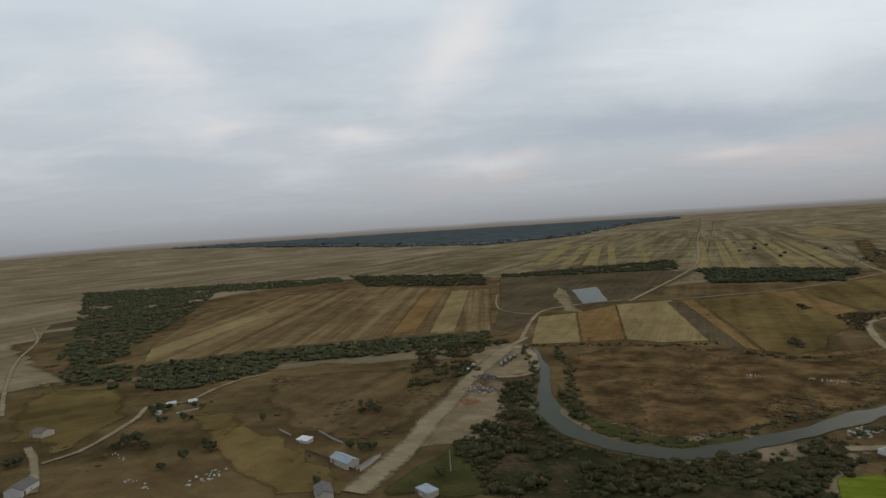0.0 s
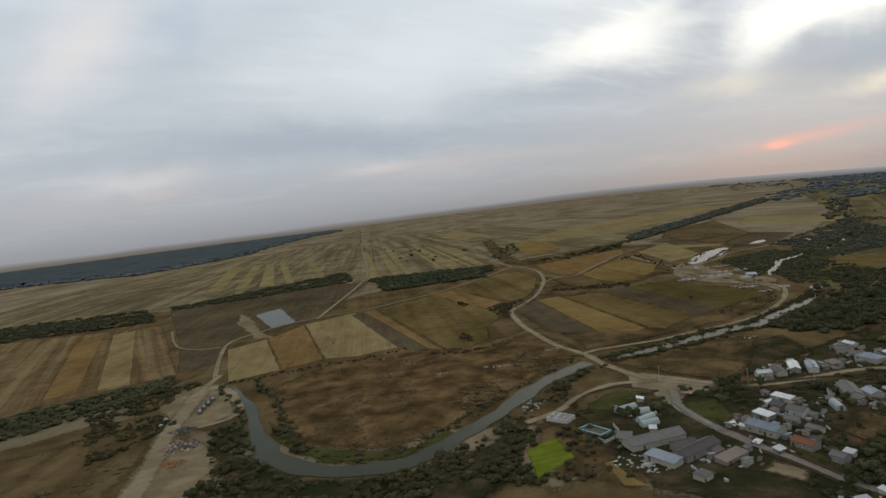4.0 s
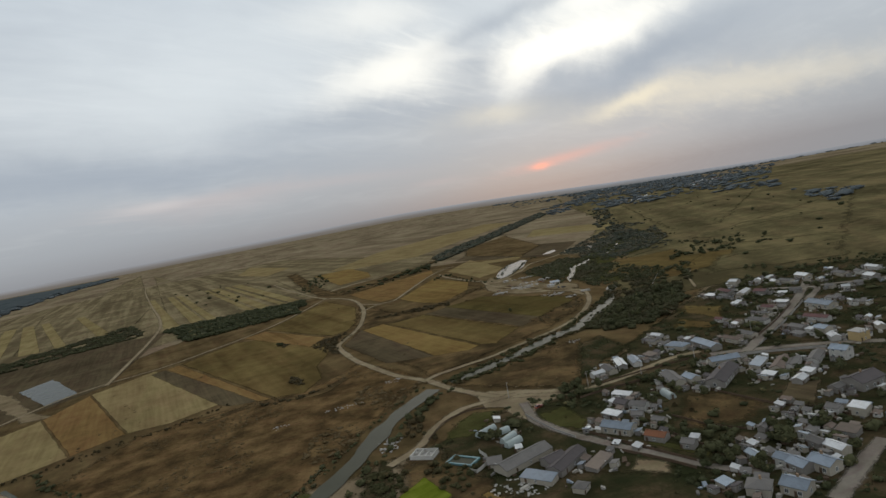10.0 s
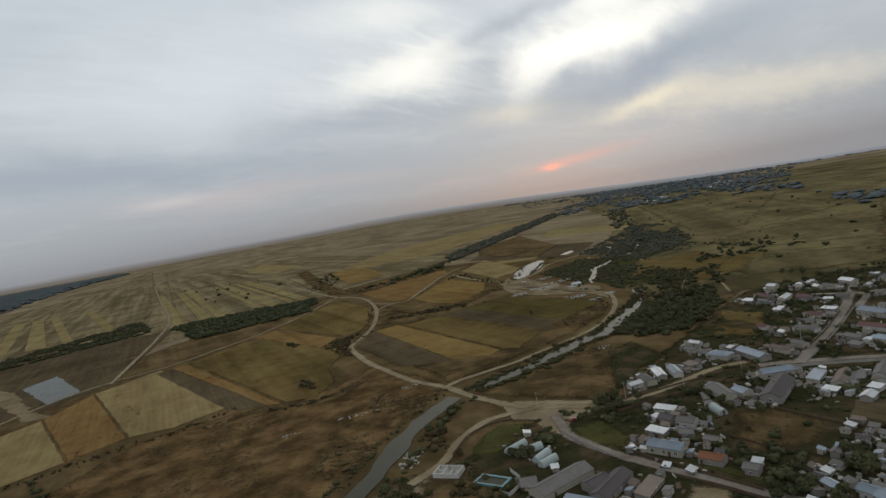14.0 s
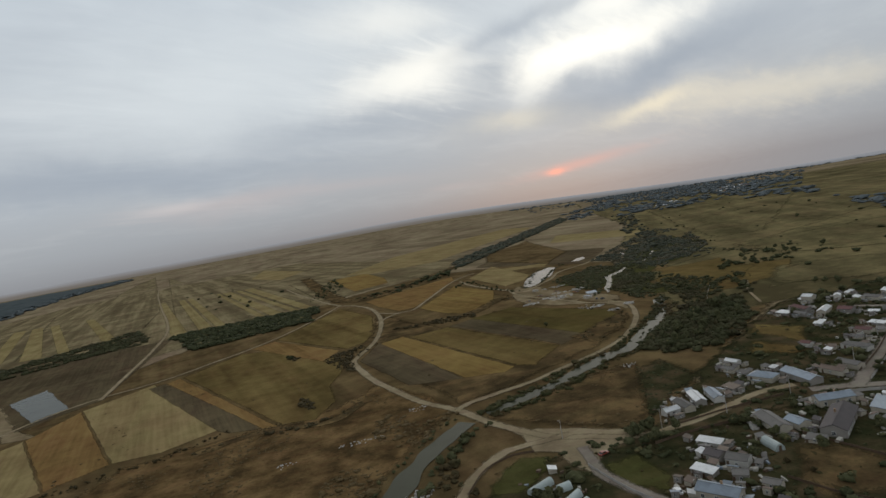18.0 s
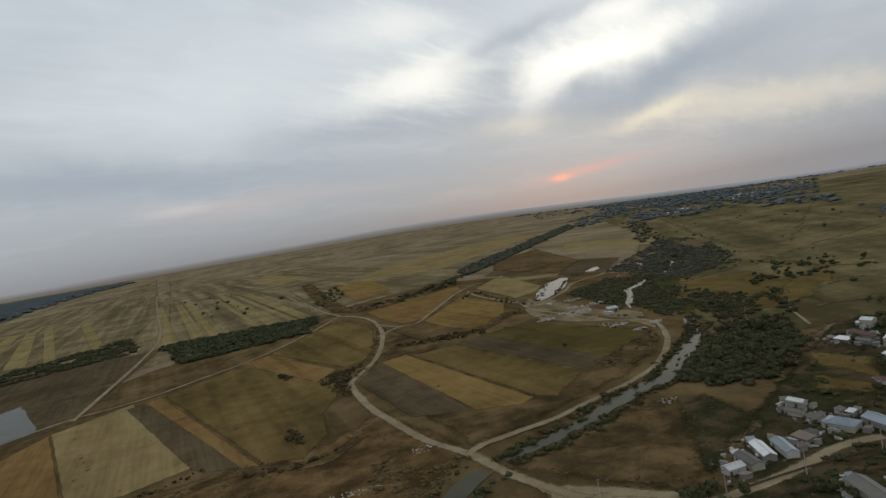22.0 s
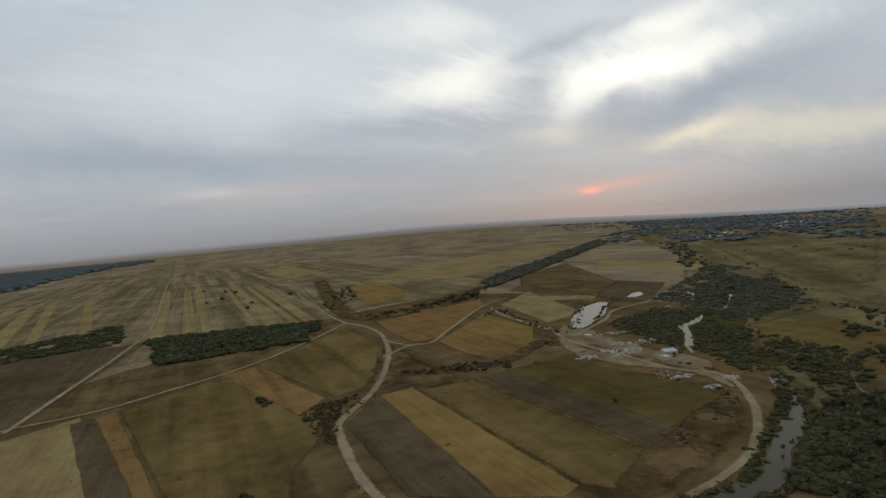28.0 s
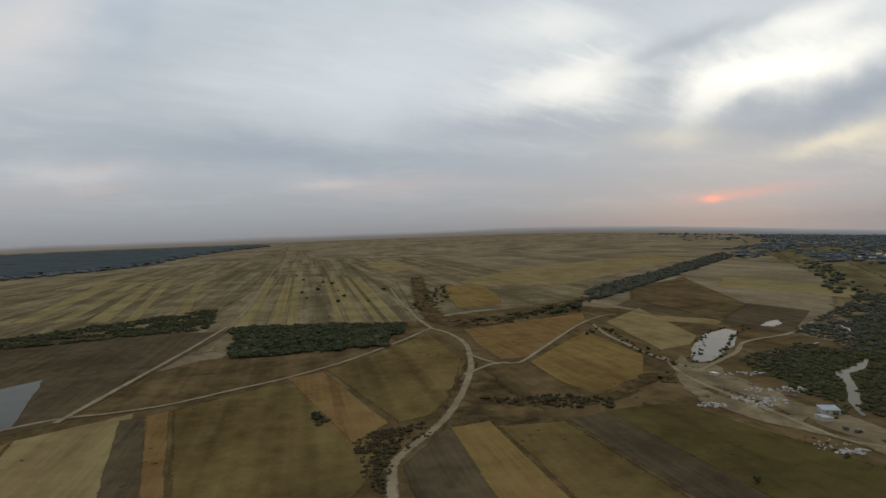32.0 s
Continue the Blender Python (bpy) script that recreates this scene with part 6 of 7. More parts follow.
house(280.7, 288.8, -81, 5.7, 2.6, 2.2, "s", "gy")
house(303.4, 317.9, -40, 4.3, 4.0, 2.9, "g", "wh")
house(302.9, 328.4, -88, 5.7, 3.5, 2.6, "g", "gy")
house(315.7, 319.8, -41, 4.3, 4.0, 2.8, "g", "gy")
house(331.0, 324.0, -100, 7.6, 5.7, 3.7, "g", "wh")
house(356.1, 344.3, -99, 10.3, 4.0, 2.8, "g", "wh")
house(341.4, 341.4, -105, 6.9, 4.0, 2.8, "g", "gy")
house(346.0, 368.3, -81, 2.8, 2.6, 2.4, "s", "wh")
house(334.3, 348.8, -105, 9.9, 4.6, 2.8, "g", "gy")
house(227.9, 243.2, -84, 6.1, 6.2, 5.1, "f", "yb")
house(256.2, 262.7, -66, 2.5, 3.5, 2.4, "g", "wh")
house(246.4, 248.4, -32, 3.2, 5.2, 2.9, "g", "wh")
house(203.8, 230.7, -75, 7.0, 6.2, 5.2, "g", "lb")
house(180.7, 225.7, -76, 4.4, 4.0, 2.4, "s", "wh")
house(194.6, 235.2, 33, 13.0, 4.6, 2.8, "g", "gy")
house(183.3, 236.2, 34, 13.0, 4.6, 2.8, "g", "gy")
house(179.3, 238.5, 34, 16.2, 5.7, 2.8, "g", "br")
house(168.4, 233.7, -71, 5.5, 3.5, 2.2, "s", "wh")
house(176.0, 248.1, 32, 12.5, 4.6, 2.4, "s", "wb")
house(153.8, 244.5, 35, 22.4, 7.9, 3.3, "g", "dk")
house(167.4, 260.3, -16, 13.1, 5.7, 3.3, "g", "lb")
house(142.9, 251.5, -89, 7.0, 5.2, 2.8, "g", "lb")
house(137.2, 256.9, -104, 15.2, 6.2, 2.6, "g", "gy")
house(138.4, 238.8, -60, 5.9, 4.0, 2.2, "s", "gy")
house(165.0, 247.4, 13, 3.4, 3.5, 2.2, "s", "gy")
house(171.4, 220.4, 24, 6.3, 4.3, 2.4, "g", "wh")
house(147.9, 206.3, -68, 2.7, 3.0, 2.2, "s", "wh")
house(148.1, 199.8, -68, 2.4, 2.2, 1.8, "s", "gy")
house(172.6, 204.5, 12, 5.1, 4.0, 2.6, "g", "gy")
house(183.2, 202.6, 6, 12.3, 8.4, 4.0, "g", "dk")
house(157.2, 191.5, -70, 4.4, 4.3, 2.6, "g", "gy")
house(161.5, 185.3, -70, 5.4, 4.6, 4.2, "s", "wh")
house(149.3, 188.3, -69, 3.2, 3.6, 2.4, "g", "gy")
house(143.8, 180.8, -68, 2.4, 3.6, 2.6, "g", "br")
house(146.6, 176.4, -69, 6.1, 5.0, 2.8, "s", "rb")
house(142.0, 189.7, -62, 2.7, 3.0, 2.2, "s", "gy")
house(129.4, 194.3, -61, 2.7, 3.6, 2.2, "g", "gy")
house(118.6, 187.1, -73, 2.4, 3.0, 2.2, "s", "wh")
house(113.2, 180.0, -94, 5.6, 3.3, 2.2, "g", "wb")
house(132.6, 186.6, -58, 2.4, 3.0, 2.2, "g", "gy")
house(139.3, 183.5, -78, 3.4, 3.0, 2.2, "s", "gy")
house(133.1, 175.5, -89, 5.2, 4.1, 2.6, "g", "gy")
house(134.6, 169.7, -86, 6.5, 4.3, 2.6, "g", "wh")
house(117.5, 172.5, -75, 4.9, 4.6, 2.8, "g", "lb")
house(118.3, 167.1, -85, 5.8, 5.5, 2.9, "g", "lb")
house(123.5, 163.6, -80, 6.9, 6.0, 3.5, "g", "lb")
house(108.4, 158.4, -65, 6.9, 6.4, 3.3, "g", "lb")
house(100.3, 163.8, -48, 6.4, 6.0, 3.1, "h", "gy")
house(95.2, 172.0, 14, 4.0, 3.6, 2.2, "s", "wb")
house(102.9, 199.0, -56, 4.6, 4.3, 2.6, "g", "gy")
house(104.3, 173.9, -45, 3.0, 2.2, 2.0, "s", "gy")
house(103.6, 177.4, -56, 2.4, 2.6, 2.0, "s", "wh")
house(47.4, 260.1, 26, 10.1, 3.2, 1.8, "t", "wh")
house(54.0, 255.6, 8, 4.6, 3.2, 1.8, "t", "wh")
house(52.9, 247.1, 34, 8.6, 3.0, 1.8, "t", "wh")
house(53.1, 241.8, 24, 7.9, 3.0, 1.8, "t", "wh")
house(55.6, 269.5, -15, 2.9, 3.0, 2.4, "s", "wh")
house(52.8, 235.0, -15, 2.6, 2.3, 2.4, "s", "wh")
house(40.9, 229.5, -14, 5.6, 5.3, 2.4, "s", "gy")
house(-149.5, 155.0, -8, 11.5, 5.4, 2.6, "g", "wb")
house(-183.3, 163.3, 7, 6.2, 3.8, 2.0, "s", "wh")
house(-135.1, 132.1, 56, 5.6, 8.6, 2.8, "g", "gy")
house(-105.4, 151.2, -13, 6.7, 4.5, 2.4, "h", "wb")
house(-308.0, 105.6, 17, 7.9, 6.5, 2.8, "g", "br")
house(-296.0, 163.3, 66, 4.7, 3.2, 2.2, "s", "wh")
house(-289.4, 172.0, 76, 4.3, 3.0, 2.2, "s", "wh")
house(-287.7, 152.0, 105, 2.0, 3.0, 2.2, "s", "wh")
house(-238.9, 76.2, 38, 6.8, 9.3, 2.8, "g", "gy")
house(213.2, 560.7, 10, 5.5, 6.0, 2.8, "s", "lb")
house(222.7, 571.9, -10, 8.5, 7.0, 3.4, "s", "lb")
house(199.9, 654.7, 25, 4.0, 5.0, 2.4, "s", "wh")
for x, y in scatter([(160, 378), (193, 410), (238, 446), (270, 444), (246, 406), (200, 370), (170, 366)], 13, np.random.default_rng(8)):
    plant(house_rng.choice((0, 0, 1)), round(float(x), 1), round(float(y), 1), house_rng.uniform(1.2, 1.8))
plant(0, 94.5, 277.8, 1.3)
plant(0, 100.2, 279.0, 1.4)
plant(0, 97.1, 270.0, 1.2)
plant(1, 92.8, 270.5, 1)
plant(0, 109.2, 275.1, 1)
plant(1, 128.3, 266.4, 0.9)
plant(0, 131.1, 263.6, 1)
plant(1, 131.6, 258.5, 0.9)
plant(0, 46.0, 250.0, 1.2)
plant(0, 49.6, 250.3, 1)
plant(1, 44.1, 254.4, 1)
plant(2, 26.3, 267.9, 1)
plant(0, 115.5, 240.3, 1)
plant(1, 105.6, 218.9, 0.8)
plant(0, 131.6, 249.6, 0.9)
plant(0, 135.7, 233.7, 1)
plant(0, 107.3, 187.7, 1)
plant(0, 113.5, 192.2, 1.2)
plant(1, 102.1, 183.2, 1)
plant(0, 100.1, 188.6, 1)
plant(0, 132.2, 192.8, 1.1)
plant(1, 131.7, 188.2, 1)
plant(0, 112.6, 176.0, 1)
plant(2, 120.7, 232.2, 1)
plant(2, 122.5, 223.9, 1)
plant(1, 118.7, 208.6, 0.8)
plant(0, 180.4, 238.2, 1)
plant(1, 206.1, 275.0, 1)
plant(0, 160.6, 235.0, 1)
plant(1, 166.4, 252.9, 1)
plant(0, 154.2, 265.6, 0.9)
plant(1, 138.4, 256.5, 0.8)
plant(0, 198.5, 300.9, 1)
plant(1, 206.8, 316.6, 1)
plant(0, 230.3, 335.0, 1.1)
plant(1, 259.6, 351.7, 1)
plant(0, 281.1, 358.4, 1)
plant(1, 303.3, 346.1, 1)
plant(0, 299.8, 335.1, 1.2)
plant(1, 320.3, 345.6, 1)
plant(0, 333.8, 417.7, 1.2)
plant(0, 329.4, 432.4, 1)
plant(1, 299.3, 377.1, 1)
plant(0, 256.4, 374.5, 1)
plant(1, 200.6, 289.9, 1)
plant(0, 219.7, 257.6, 1)
plant(1, 199.6, 262.3, 0.8)
plant(1, 317.1, 378.6, 1)
plant(0, 331.3, 426.0, 1)
plant(3, 416.7, 578.3, 1.0)
plant(0, 420.6, 574.4, 1.2)
plant(0, 428.2, 567.2, 1.4)
plant(1, 436.6, 566.7, 1.2)
plant(0, 466.0, 560.6, 1.3)
plant(1, 394.1, 571.3, 1.0)
plant(0, 382.0, 567.5, 1)
plant(1, 374.4, 588.5, 1)
plant(0, 367.6, 570.5, 1)
plant(0, 305.4, 591.9, 0.8)
plant(1, 324.0, 506.5, 1.3)
plant(0, 305.1, 483.0, 1.2)
plant(0, 126.7, 184.1, 1.3)
plant(0, 127.2, 181.2, 1.4)
plant(1, 126.3, 187.1, 1)
plant(1, 142.5, 185.1, 1.2)
plant(0, 146.0, 185.1, 1.2)
plant(0, 108.6, 174.0, 1)
plant(1, 109.8, 171.0, 0.9)
plant(0, 108.4, 183.2, 1.1)
plant(0, 105.9, 182.7, 1)
plant(1, 97.7, 184.2, 0.9)
plant(0, 139.0, 167.1, 1)
plant(2, 154.7, 200.0, 1)
plant(1, 180.3, 206.7, 1)
plant(0, 187.0, 239.4, 1)
plant(1, 180.5, 230.1, 1)
plant(0, 190.5, 219.3, 1.2)
plant(0, -275.4, 169.1, 0.60)
plant(0, -272.7, 144.5, 0.75)
plant(1, -273.1, 148.1, 0.68)
plant(1, -263.2, 156.8, 0.52)
plant(2, -226.1, 141.7, 0.83)
plant(1, -215.7, 139.9, 0.68)
plant(0, -198.9, 211.5, 0.68)
plant(2, -191.3, 207.4, 0.75)
plant(0, -160.3, 169.0, 0.60)
plant(1, -154.7, 172.3, 0.68)
plant(2, -168.1, 153.0, 0.52)
plant(0, -189.9, 209.4, 1.1)
plant(1, -183.3, 207.8, 1)
plant(1, -190.6, 204.2, 0.8)
plant(0, -253.0, 120.4, 1.3)
plant(0, -251.9, 124.8, 1.3)
plant(1, -254.1, 116.0, 1)
plant(1, -241.9, 122.6, 1)
plant(0, -212.6, 124.7, 1.1)
plant(1, -211.3, 114.6, 0.8)
plant(0, -264.0, 152.7, 1)
plant(0, -280.2, 167.8, 0.8)
plant(1, -211.7, 135.4, 1.2)
plant(2, -223.3, 140.1, 0.9)
plant(0, -159.4, 167.2, 0.9)
plant(0, -152.9, 167.3, 1)
plant(1, -151.0, 171.8, 0.9)
plant(0, -289.5, 149.6, 1.2)
plant(0, -290.1, 154.4, 1.2)
plant(1, -290.8, 159.3, 1)
plant(0, -144.3, 136.7, 0.8)
plant(0, -109.8, 164.2, 0.9)
plant(1, -273.0, 84.7, 1)
plant(0, -272.7, 81.6, 1)
plant(0, -226.0, 172.1, 0.9)
plant(1, -47.9, 589.5, 0.9)
plant(1, -52.0, 594.1, 0.8)
plant(0, 144.5, 490.8, 0.8)
plant(1, -48.5, 586.1, 0.8)
plant(1, 311.3, 528.3, 1)
plant(0, 342.2, 547.5, 1.2)
plant(0, 392.8, 584.6, 1.3)
plant(1, 334.4, 631.3, 1)
plant(0, 276.3, 515.8, 1.1)
plant(1, 274.9, 501.3, 1)
car(-188.7, 292.5, 112, "car_white", "white car parked on the dirt road")
car(-192.3, 303.1, 112, "car_white", "white car parked on the dirt road")
car(76.5, 270.9, 20, "car_red", "dark red car standing at the road fork")
car(82.4, 234.1, 80, "car_white", "white car parked beside the house")
car(217.8, 541.6, 20, "truck_dark", "dark car parked in the gravel yard")
car(214.9, 546.7, 70, "truck_dark", "dark car parked beside the blue-roofed hut")
car(130.9, 292.8, -20, "car_white", "white car parked on the village street")
truck(-176.7, 311.3, 120)
truck(-178.3, 318.5, 120)
truck(-179.6, 326.2, 120)
truck(-181.0, 334.1, 120)
heap("scrap_heap", "dark jumble of scrap and rusty boxes in the yard", "scrap", -159.9, 261.8, 9, 8, 150, 0.9, ["scrap_blue", "scrap_rust", "truck_dark", "roof_br", "rubble_white"], 5)
heap("scrap_heap", "dark heap of scrap and timber in the yard", "scrap", -172.3, 284.1, 7, 5, 80, 0.9, ["scrap_blue", "wood_dark", "roof_gy"], 6)
heap("earth_heap", "low heap of red-brown earth", "heap", -152.0, 241.2, 6, 5, 60, 0.8, ["scrap_rust"], 7)
heap("rubble", "broken white rubble tipped on the meadow", "rubble", -7.8, 349.1, 12, 3, 30, 0.5, ["rubble_white", "concrete"], 20)
heap("rubble", "white rubble tipped on the meadow", "rubble", -41.3, 343.7, 5, 3, 14, 0.5, ["rubble_white", "concrete"], 21)
heap("rubble", "white rubble beside the road", "rubble", 25.4, 376.7, 7, 4, 20, 0.5, ["rubble_white", "concrete"], 22)
heap("rubble", "pale rubble on the river bank", "rubble", 8.8, 281.1, 6, 4, 24, 0.7, ["rubble_white", "concrete"], 23)
heap("rubble", "pale rubble on the river bank", "rubble", 6.8, 273.1, 4, 4, 16, 0.7, ["rubble_white", "concrete"], 24)
heap("rubble", "jumble of junk behind the grey sheds", "rubble", 41.4, 209.6, 9, 6, 50, 0.6, ["rubble_white", "concrete"], 25)
heap("rubble", "jumble of junk beside the blue-roofed shed", "rubble", 47.4, 204.9, 7, 5, 40, 0.6, ["rubble_white", "concrete"], 26)
heap("rubble", "scattered pale junk on the pasture", "rubble", -207.2, 102.9, 10, 2, 14, 0.5, ["rubble_white", "concrete"], 27)
heap("rubble", "broken pale timber on the pasture", "rubble", -187.8, 120.1, 4, 9, 24, 0.6, ["rubble_white", "concrete"], 28)
heap("rubble", "scattered pale junk on the pasture", "rubble", -244.5, 111.9, 8, 2, 8, 0.5, ["rubble_white", "concrete"], 29)
heap("rubble", "pale stone blocks in the gravel yard", "rubble", 191.3, 608.5, 12, 6, 30, 0.6, ["rubble_white", "concrete"], 31)
heap("rubble", "pale stone blocks in the gravel yard", "rubble", 228.4, 616.3, 10, 5, 24, 0.7, ["rubble_white", "concrete"], 32)
heap("rubble", "scattered junk beside the yard", "rubble", 195.1, 526.8, 10, 8, 24, 0.6, ["rubble_white", "concrete"], 33)
heap("rubble", "dirty white stone blocks stacked in the gravel yard", "rubble", 205.1, 595.5, 9, 9, 26, 1.1, ["rubble_white", "concrete"], 60)
heap("rubble", "pale stone slabs in rows in the gravel yard", "rubble", 196.3, 588.9, 7, 6, 26, 1.1, ["rubble_white", "concrete"], 61)
heap("rubble", "pale gravel heap behind the yard", "rubble", 231.3, 616.2, 8, 7, 26, 1.1, ["rubble_white", "concrete"], 62)
heap("rubble", "pale broken stone in the gravel yard", "rubble", 191.3, 600.3, 5, 6, 26, 1.1, ["rubble_white", "concrete"], 63)
heap("rubble", "low pale rubble at the edge of the yard", "rubble", 171.0, 590.8, 8, 4, 26, 1.1, ["rubble_white", "concrete"], 64)
heap("rubble", "long pale rubble strip behind the yard", "rubble", 220.4, 656.0, 14, 5, 26, 1.1, ["rubble_white", "concrete"], 65)
heap("rubble", "white rubble beside the gravel road", "rubble", 221.2, 504.7, 4, 4, 26, 1.1, ["rubble_white", "concrete"], 66)
heap("rubble", "scattered pale stones beside the gravel road", "rubble", 200.0, 519.3, 8, 3, 26, 1.1, ["rubble_white", "concrete"], 67)
heap("rubble", "scattered pale stones beside the gravel road", "rubble", 203.1, 494.3, 5, 3, 26, 1.1, ["rubble_white", "concrete"], 68)
heap("scrap_heap", "dark machinery scrap in the gravel yard", "scrap", 192.6, 622.6, 3, 3, 14, 1.0, ["truck_dark", "scrap_rust"], 80)
heap("scrap_heap", "dark machinery scrap in the gravel yard", "scrap", 211.7, 628.6, 3, 3, 14, 1.0, ["truck_dark", "scrap_rust"], 81)
heap("scrap_heap", "dark machinery scrap in the gravel yard", "scrap", 222.4, 603.9, 3, 3, 14, 1.0, ["truck_dark", "scrap_rust"], 82)
heap("scrap_heap", "dark machinery scrap in the gravel yard", "scrap", 174.7, 607.6, 3, 3, 14, 1.0, ["truck_dark", "scrap_rust"], 83)
heap("rubble", "pale rubble on the meadow", "rubble", 138.6, 360.8, 5, 5, 20, 0.5, ["rubble_white", "concrete"], 34)
heap("rubble", "pale rubble at the edge of the lot", "rubble", -113.3, 202.5, 5, 10, 40, 0.5, ["rubble_white", "concrete"], 35)
heap("rubble", "rows of pale stone slabs in the gravel yard", "rubble", 209.9, 617.1, 9, 5, 36, 0.9, ["rubble_white", "concrete"], 36)
heap("rubble", "scattered stones at the yard entrance", "rubble", 168.8, 592.9, 5, 4, 16, 0.8, ["rubble_white", "concrete"], 40)
fence("grey fence along the village lane", [(81, 232), (87, 216), (93, 201), (98, 189)], 1.4, 3.0, "wood_dark")
fence("weathered fence along the village lane", [(83, 210), (90, 197), (95, 185)], 1.3, 3.0, "wood_dark")
fence("pale fence along the lane", [(68, 266), (71, 245), (75, 231)], 1.3, 3.0, "concrete")
fence("dark low fence along the river track", [(24, 270), (35, 285), (48, 291), (56, 289)], 1.0, 3.0, "wood_dark")
fence("dark fence along the village street", [(96, 268), (111, 269), (127, 268)], 1.3, 3.0, "wood_dark")
fence("dark wooden fence along the village street", [(111, 278), (135, 279), (161, 278)], 1.1, 3.0, "wood_dark")
fence("grey fence along the village street", [(157, 269), (180, 264), (196, 255), (211, 245)], 1.4, 3.0, "concrete")
fence("grey fence along the village street", [(200, 279), (228, 295), (262, 318)], 1.4, 3.0, "wood_dark")
fence("pale fence along the village street", [(196, 270), (231, 291), (270, 317)], 1.4, 3.0, "concrete")
fence("wire-grey fence between gardens", [(104, 215), (108, 192)], 1.1, 3.0, "wood_dark")
fence("wooden fence between gardens", [(114, 225), (119, 209), (127, 197)], 1.1, 3.0, "wood_dark")
fence("wooden fence between gardens", [(141, 240), (149, 208), (157, 198)], 1.1, 3.0, "wood_dark")
fence("white low wall by the farm", [(-188, 175), (-174, 171), (-167, 170)], 1.0, 3.0, "rubble_white")
fence("pale gate wall beside the dirt road", [(-139, 153), (-140, 159), (-142, 167)], 1.6, 3.0, "rubble_white")
fence("low pale wall beside the small farm", [(-279, 157), (-277, 162), (-275, 167)], 1.0, 3.0, "rubble_white")
fence("white gate posts and wall beside the barn", [(-141, 153), (-142, 158), (-143, 166)], 1.2, 3.0, "rubble_white")
fence("pale wall by the ruin", [(-206, 167), (-195, 165)], 1.0, 3.0, "rubble_white")
fence("dark fence by the blue-roofed barn", [(-174, 156), (-161, 155), (-142, 152)], 1.2, 3.0, "wood_dark")
fence("pale fence beside the pasture", [(296, 504), (260, 459), (259, 444)], 1.0, 3.0, "concrete")
foundation(19.0, 255.3, -35, "unfinished white low walls of a new house")
pool(31.1, 239.8, -48)
pole(-109.3, 169.4)
pole(105.6, 278.6)
pole(132.8, 276.0)
pole(163.7, 277.2)
pole(207.7, 288.5)
pole(245.3, 310.3)
pole(70.2, 293.7)
fence("white gate wall by the pool", [(39, 243), (40, 236)], 1.8, 3.0, "wall_white")
fence("white wall by the pool", [(31, 230), (33, 227), (38, 231)], 1.6, 3.0, "wall_white")

# ---- far distance ----
far_rng = np.random.default_rng(31)
# garden shrubs, clear of houses and roads
def clear_of_village(places):
    keep = np.ones(len(places), bool)
    for x, y, a, hx, hy in FOOT:
        c, s = math.cos(radians(a)), math.sin(radians(a))
        d = places - (x, y)
        keep &= (np.abs(d[:, 0] * c + d[:, 1] * s) > hx) | (np.abs(d[:, 1] * c - d[:, 0] * s) > hy)
    for line in ROAD_LINES:
        for x, y in line[::1]:
            keep &= ((places - (x, y)) ** 2).sum(1) > 10.0
    for plot in GARDENS:
        keep &= ~inside(plot, places[:, 0], places[:, 1]) | (far_rng.uniform(size=len(places)) < 0.12)
    return places[keep]


# lean-to sheds, pens and coops built on about the houses
for x, y, a, hx, hy in [f for f in FOOT if f[0] > 60 and f[1] < 520]:
    for side in range(4):
        b = radians(a + 90 * int(far_rng.integers(4)))
        reach = (hx if abs(math.cos(b - radians(a))) > 0.5 else hy)
        length, depth = float(far_rng.uniform(1.8, 3.8)), float(far_rng.uniform(1.6, 2.6))
        r = reach + depth / 2 + float(far_rng.uniform(0.0, 2.0))
        px, py = x + r * math.cos(b), y + r * math.sin(b)
        u, v = (math.cos(b), math.sin(b)), (-math.sin(b), math.cos(b))
        spot = np.array([(px + i * u[0] * depth / 2 + j * v[0] * length / 2, py + i * u[1] * depth / 2 + j * v[1] * length / 2) for i in (-0.6, 0, 1) for j in (-1, 0, 1)])
        if len(clear_of_village(spot)) == len(spot):
            kind = ["gy", "rb", "br", "wh", "lb", "gy", "dk"][int(far_rng.integers(7))]
            house(round(px, 1), round(py, 1), round(math.degrees(b) - 90), length, depth, float(far_rng.uniform(2.2, 2.7)), "s", kind)
VILLAGE = [(22, 255), (45, 285), (75, 284), (110, 286), (138, 313), (180, 344), (272, 410), (365, 400), (420, 330), (330, 210), (200, 120), (95, 130), (60, 180), (75, 225)]
for gap, grain, keep, low, high, kind, words in ((4.0, 0.06, 0.42, 0.9, 2.6, "hedge_leaf", "dark green shrubs about the yards"), (3.4, 0.09, 0.35, 0.5, 1.5, "bank_leaf", "dry garden bushes and weeds about the yards"),
                                                 (8.0, 0.05, 0.4, 2.4, 4.6, "willow_leaf", "grey-green garden trees about the yards")):
    spots = clear_of_village(clumped(scatter(VILLAGE, gap, far_rng) + (gap * 3.7, 0), far_rng, grain, keep))
    thicket("garden_shrubs", spots, low, high, MATS[kind], far_rng, FAR_CROWNS, 1.3, words)
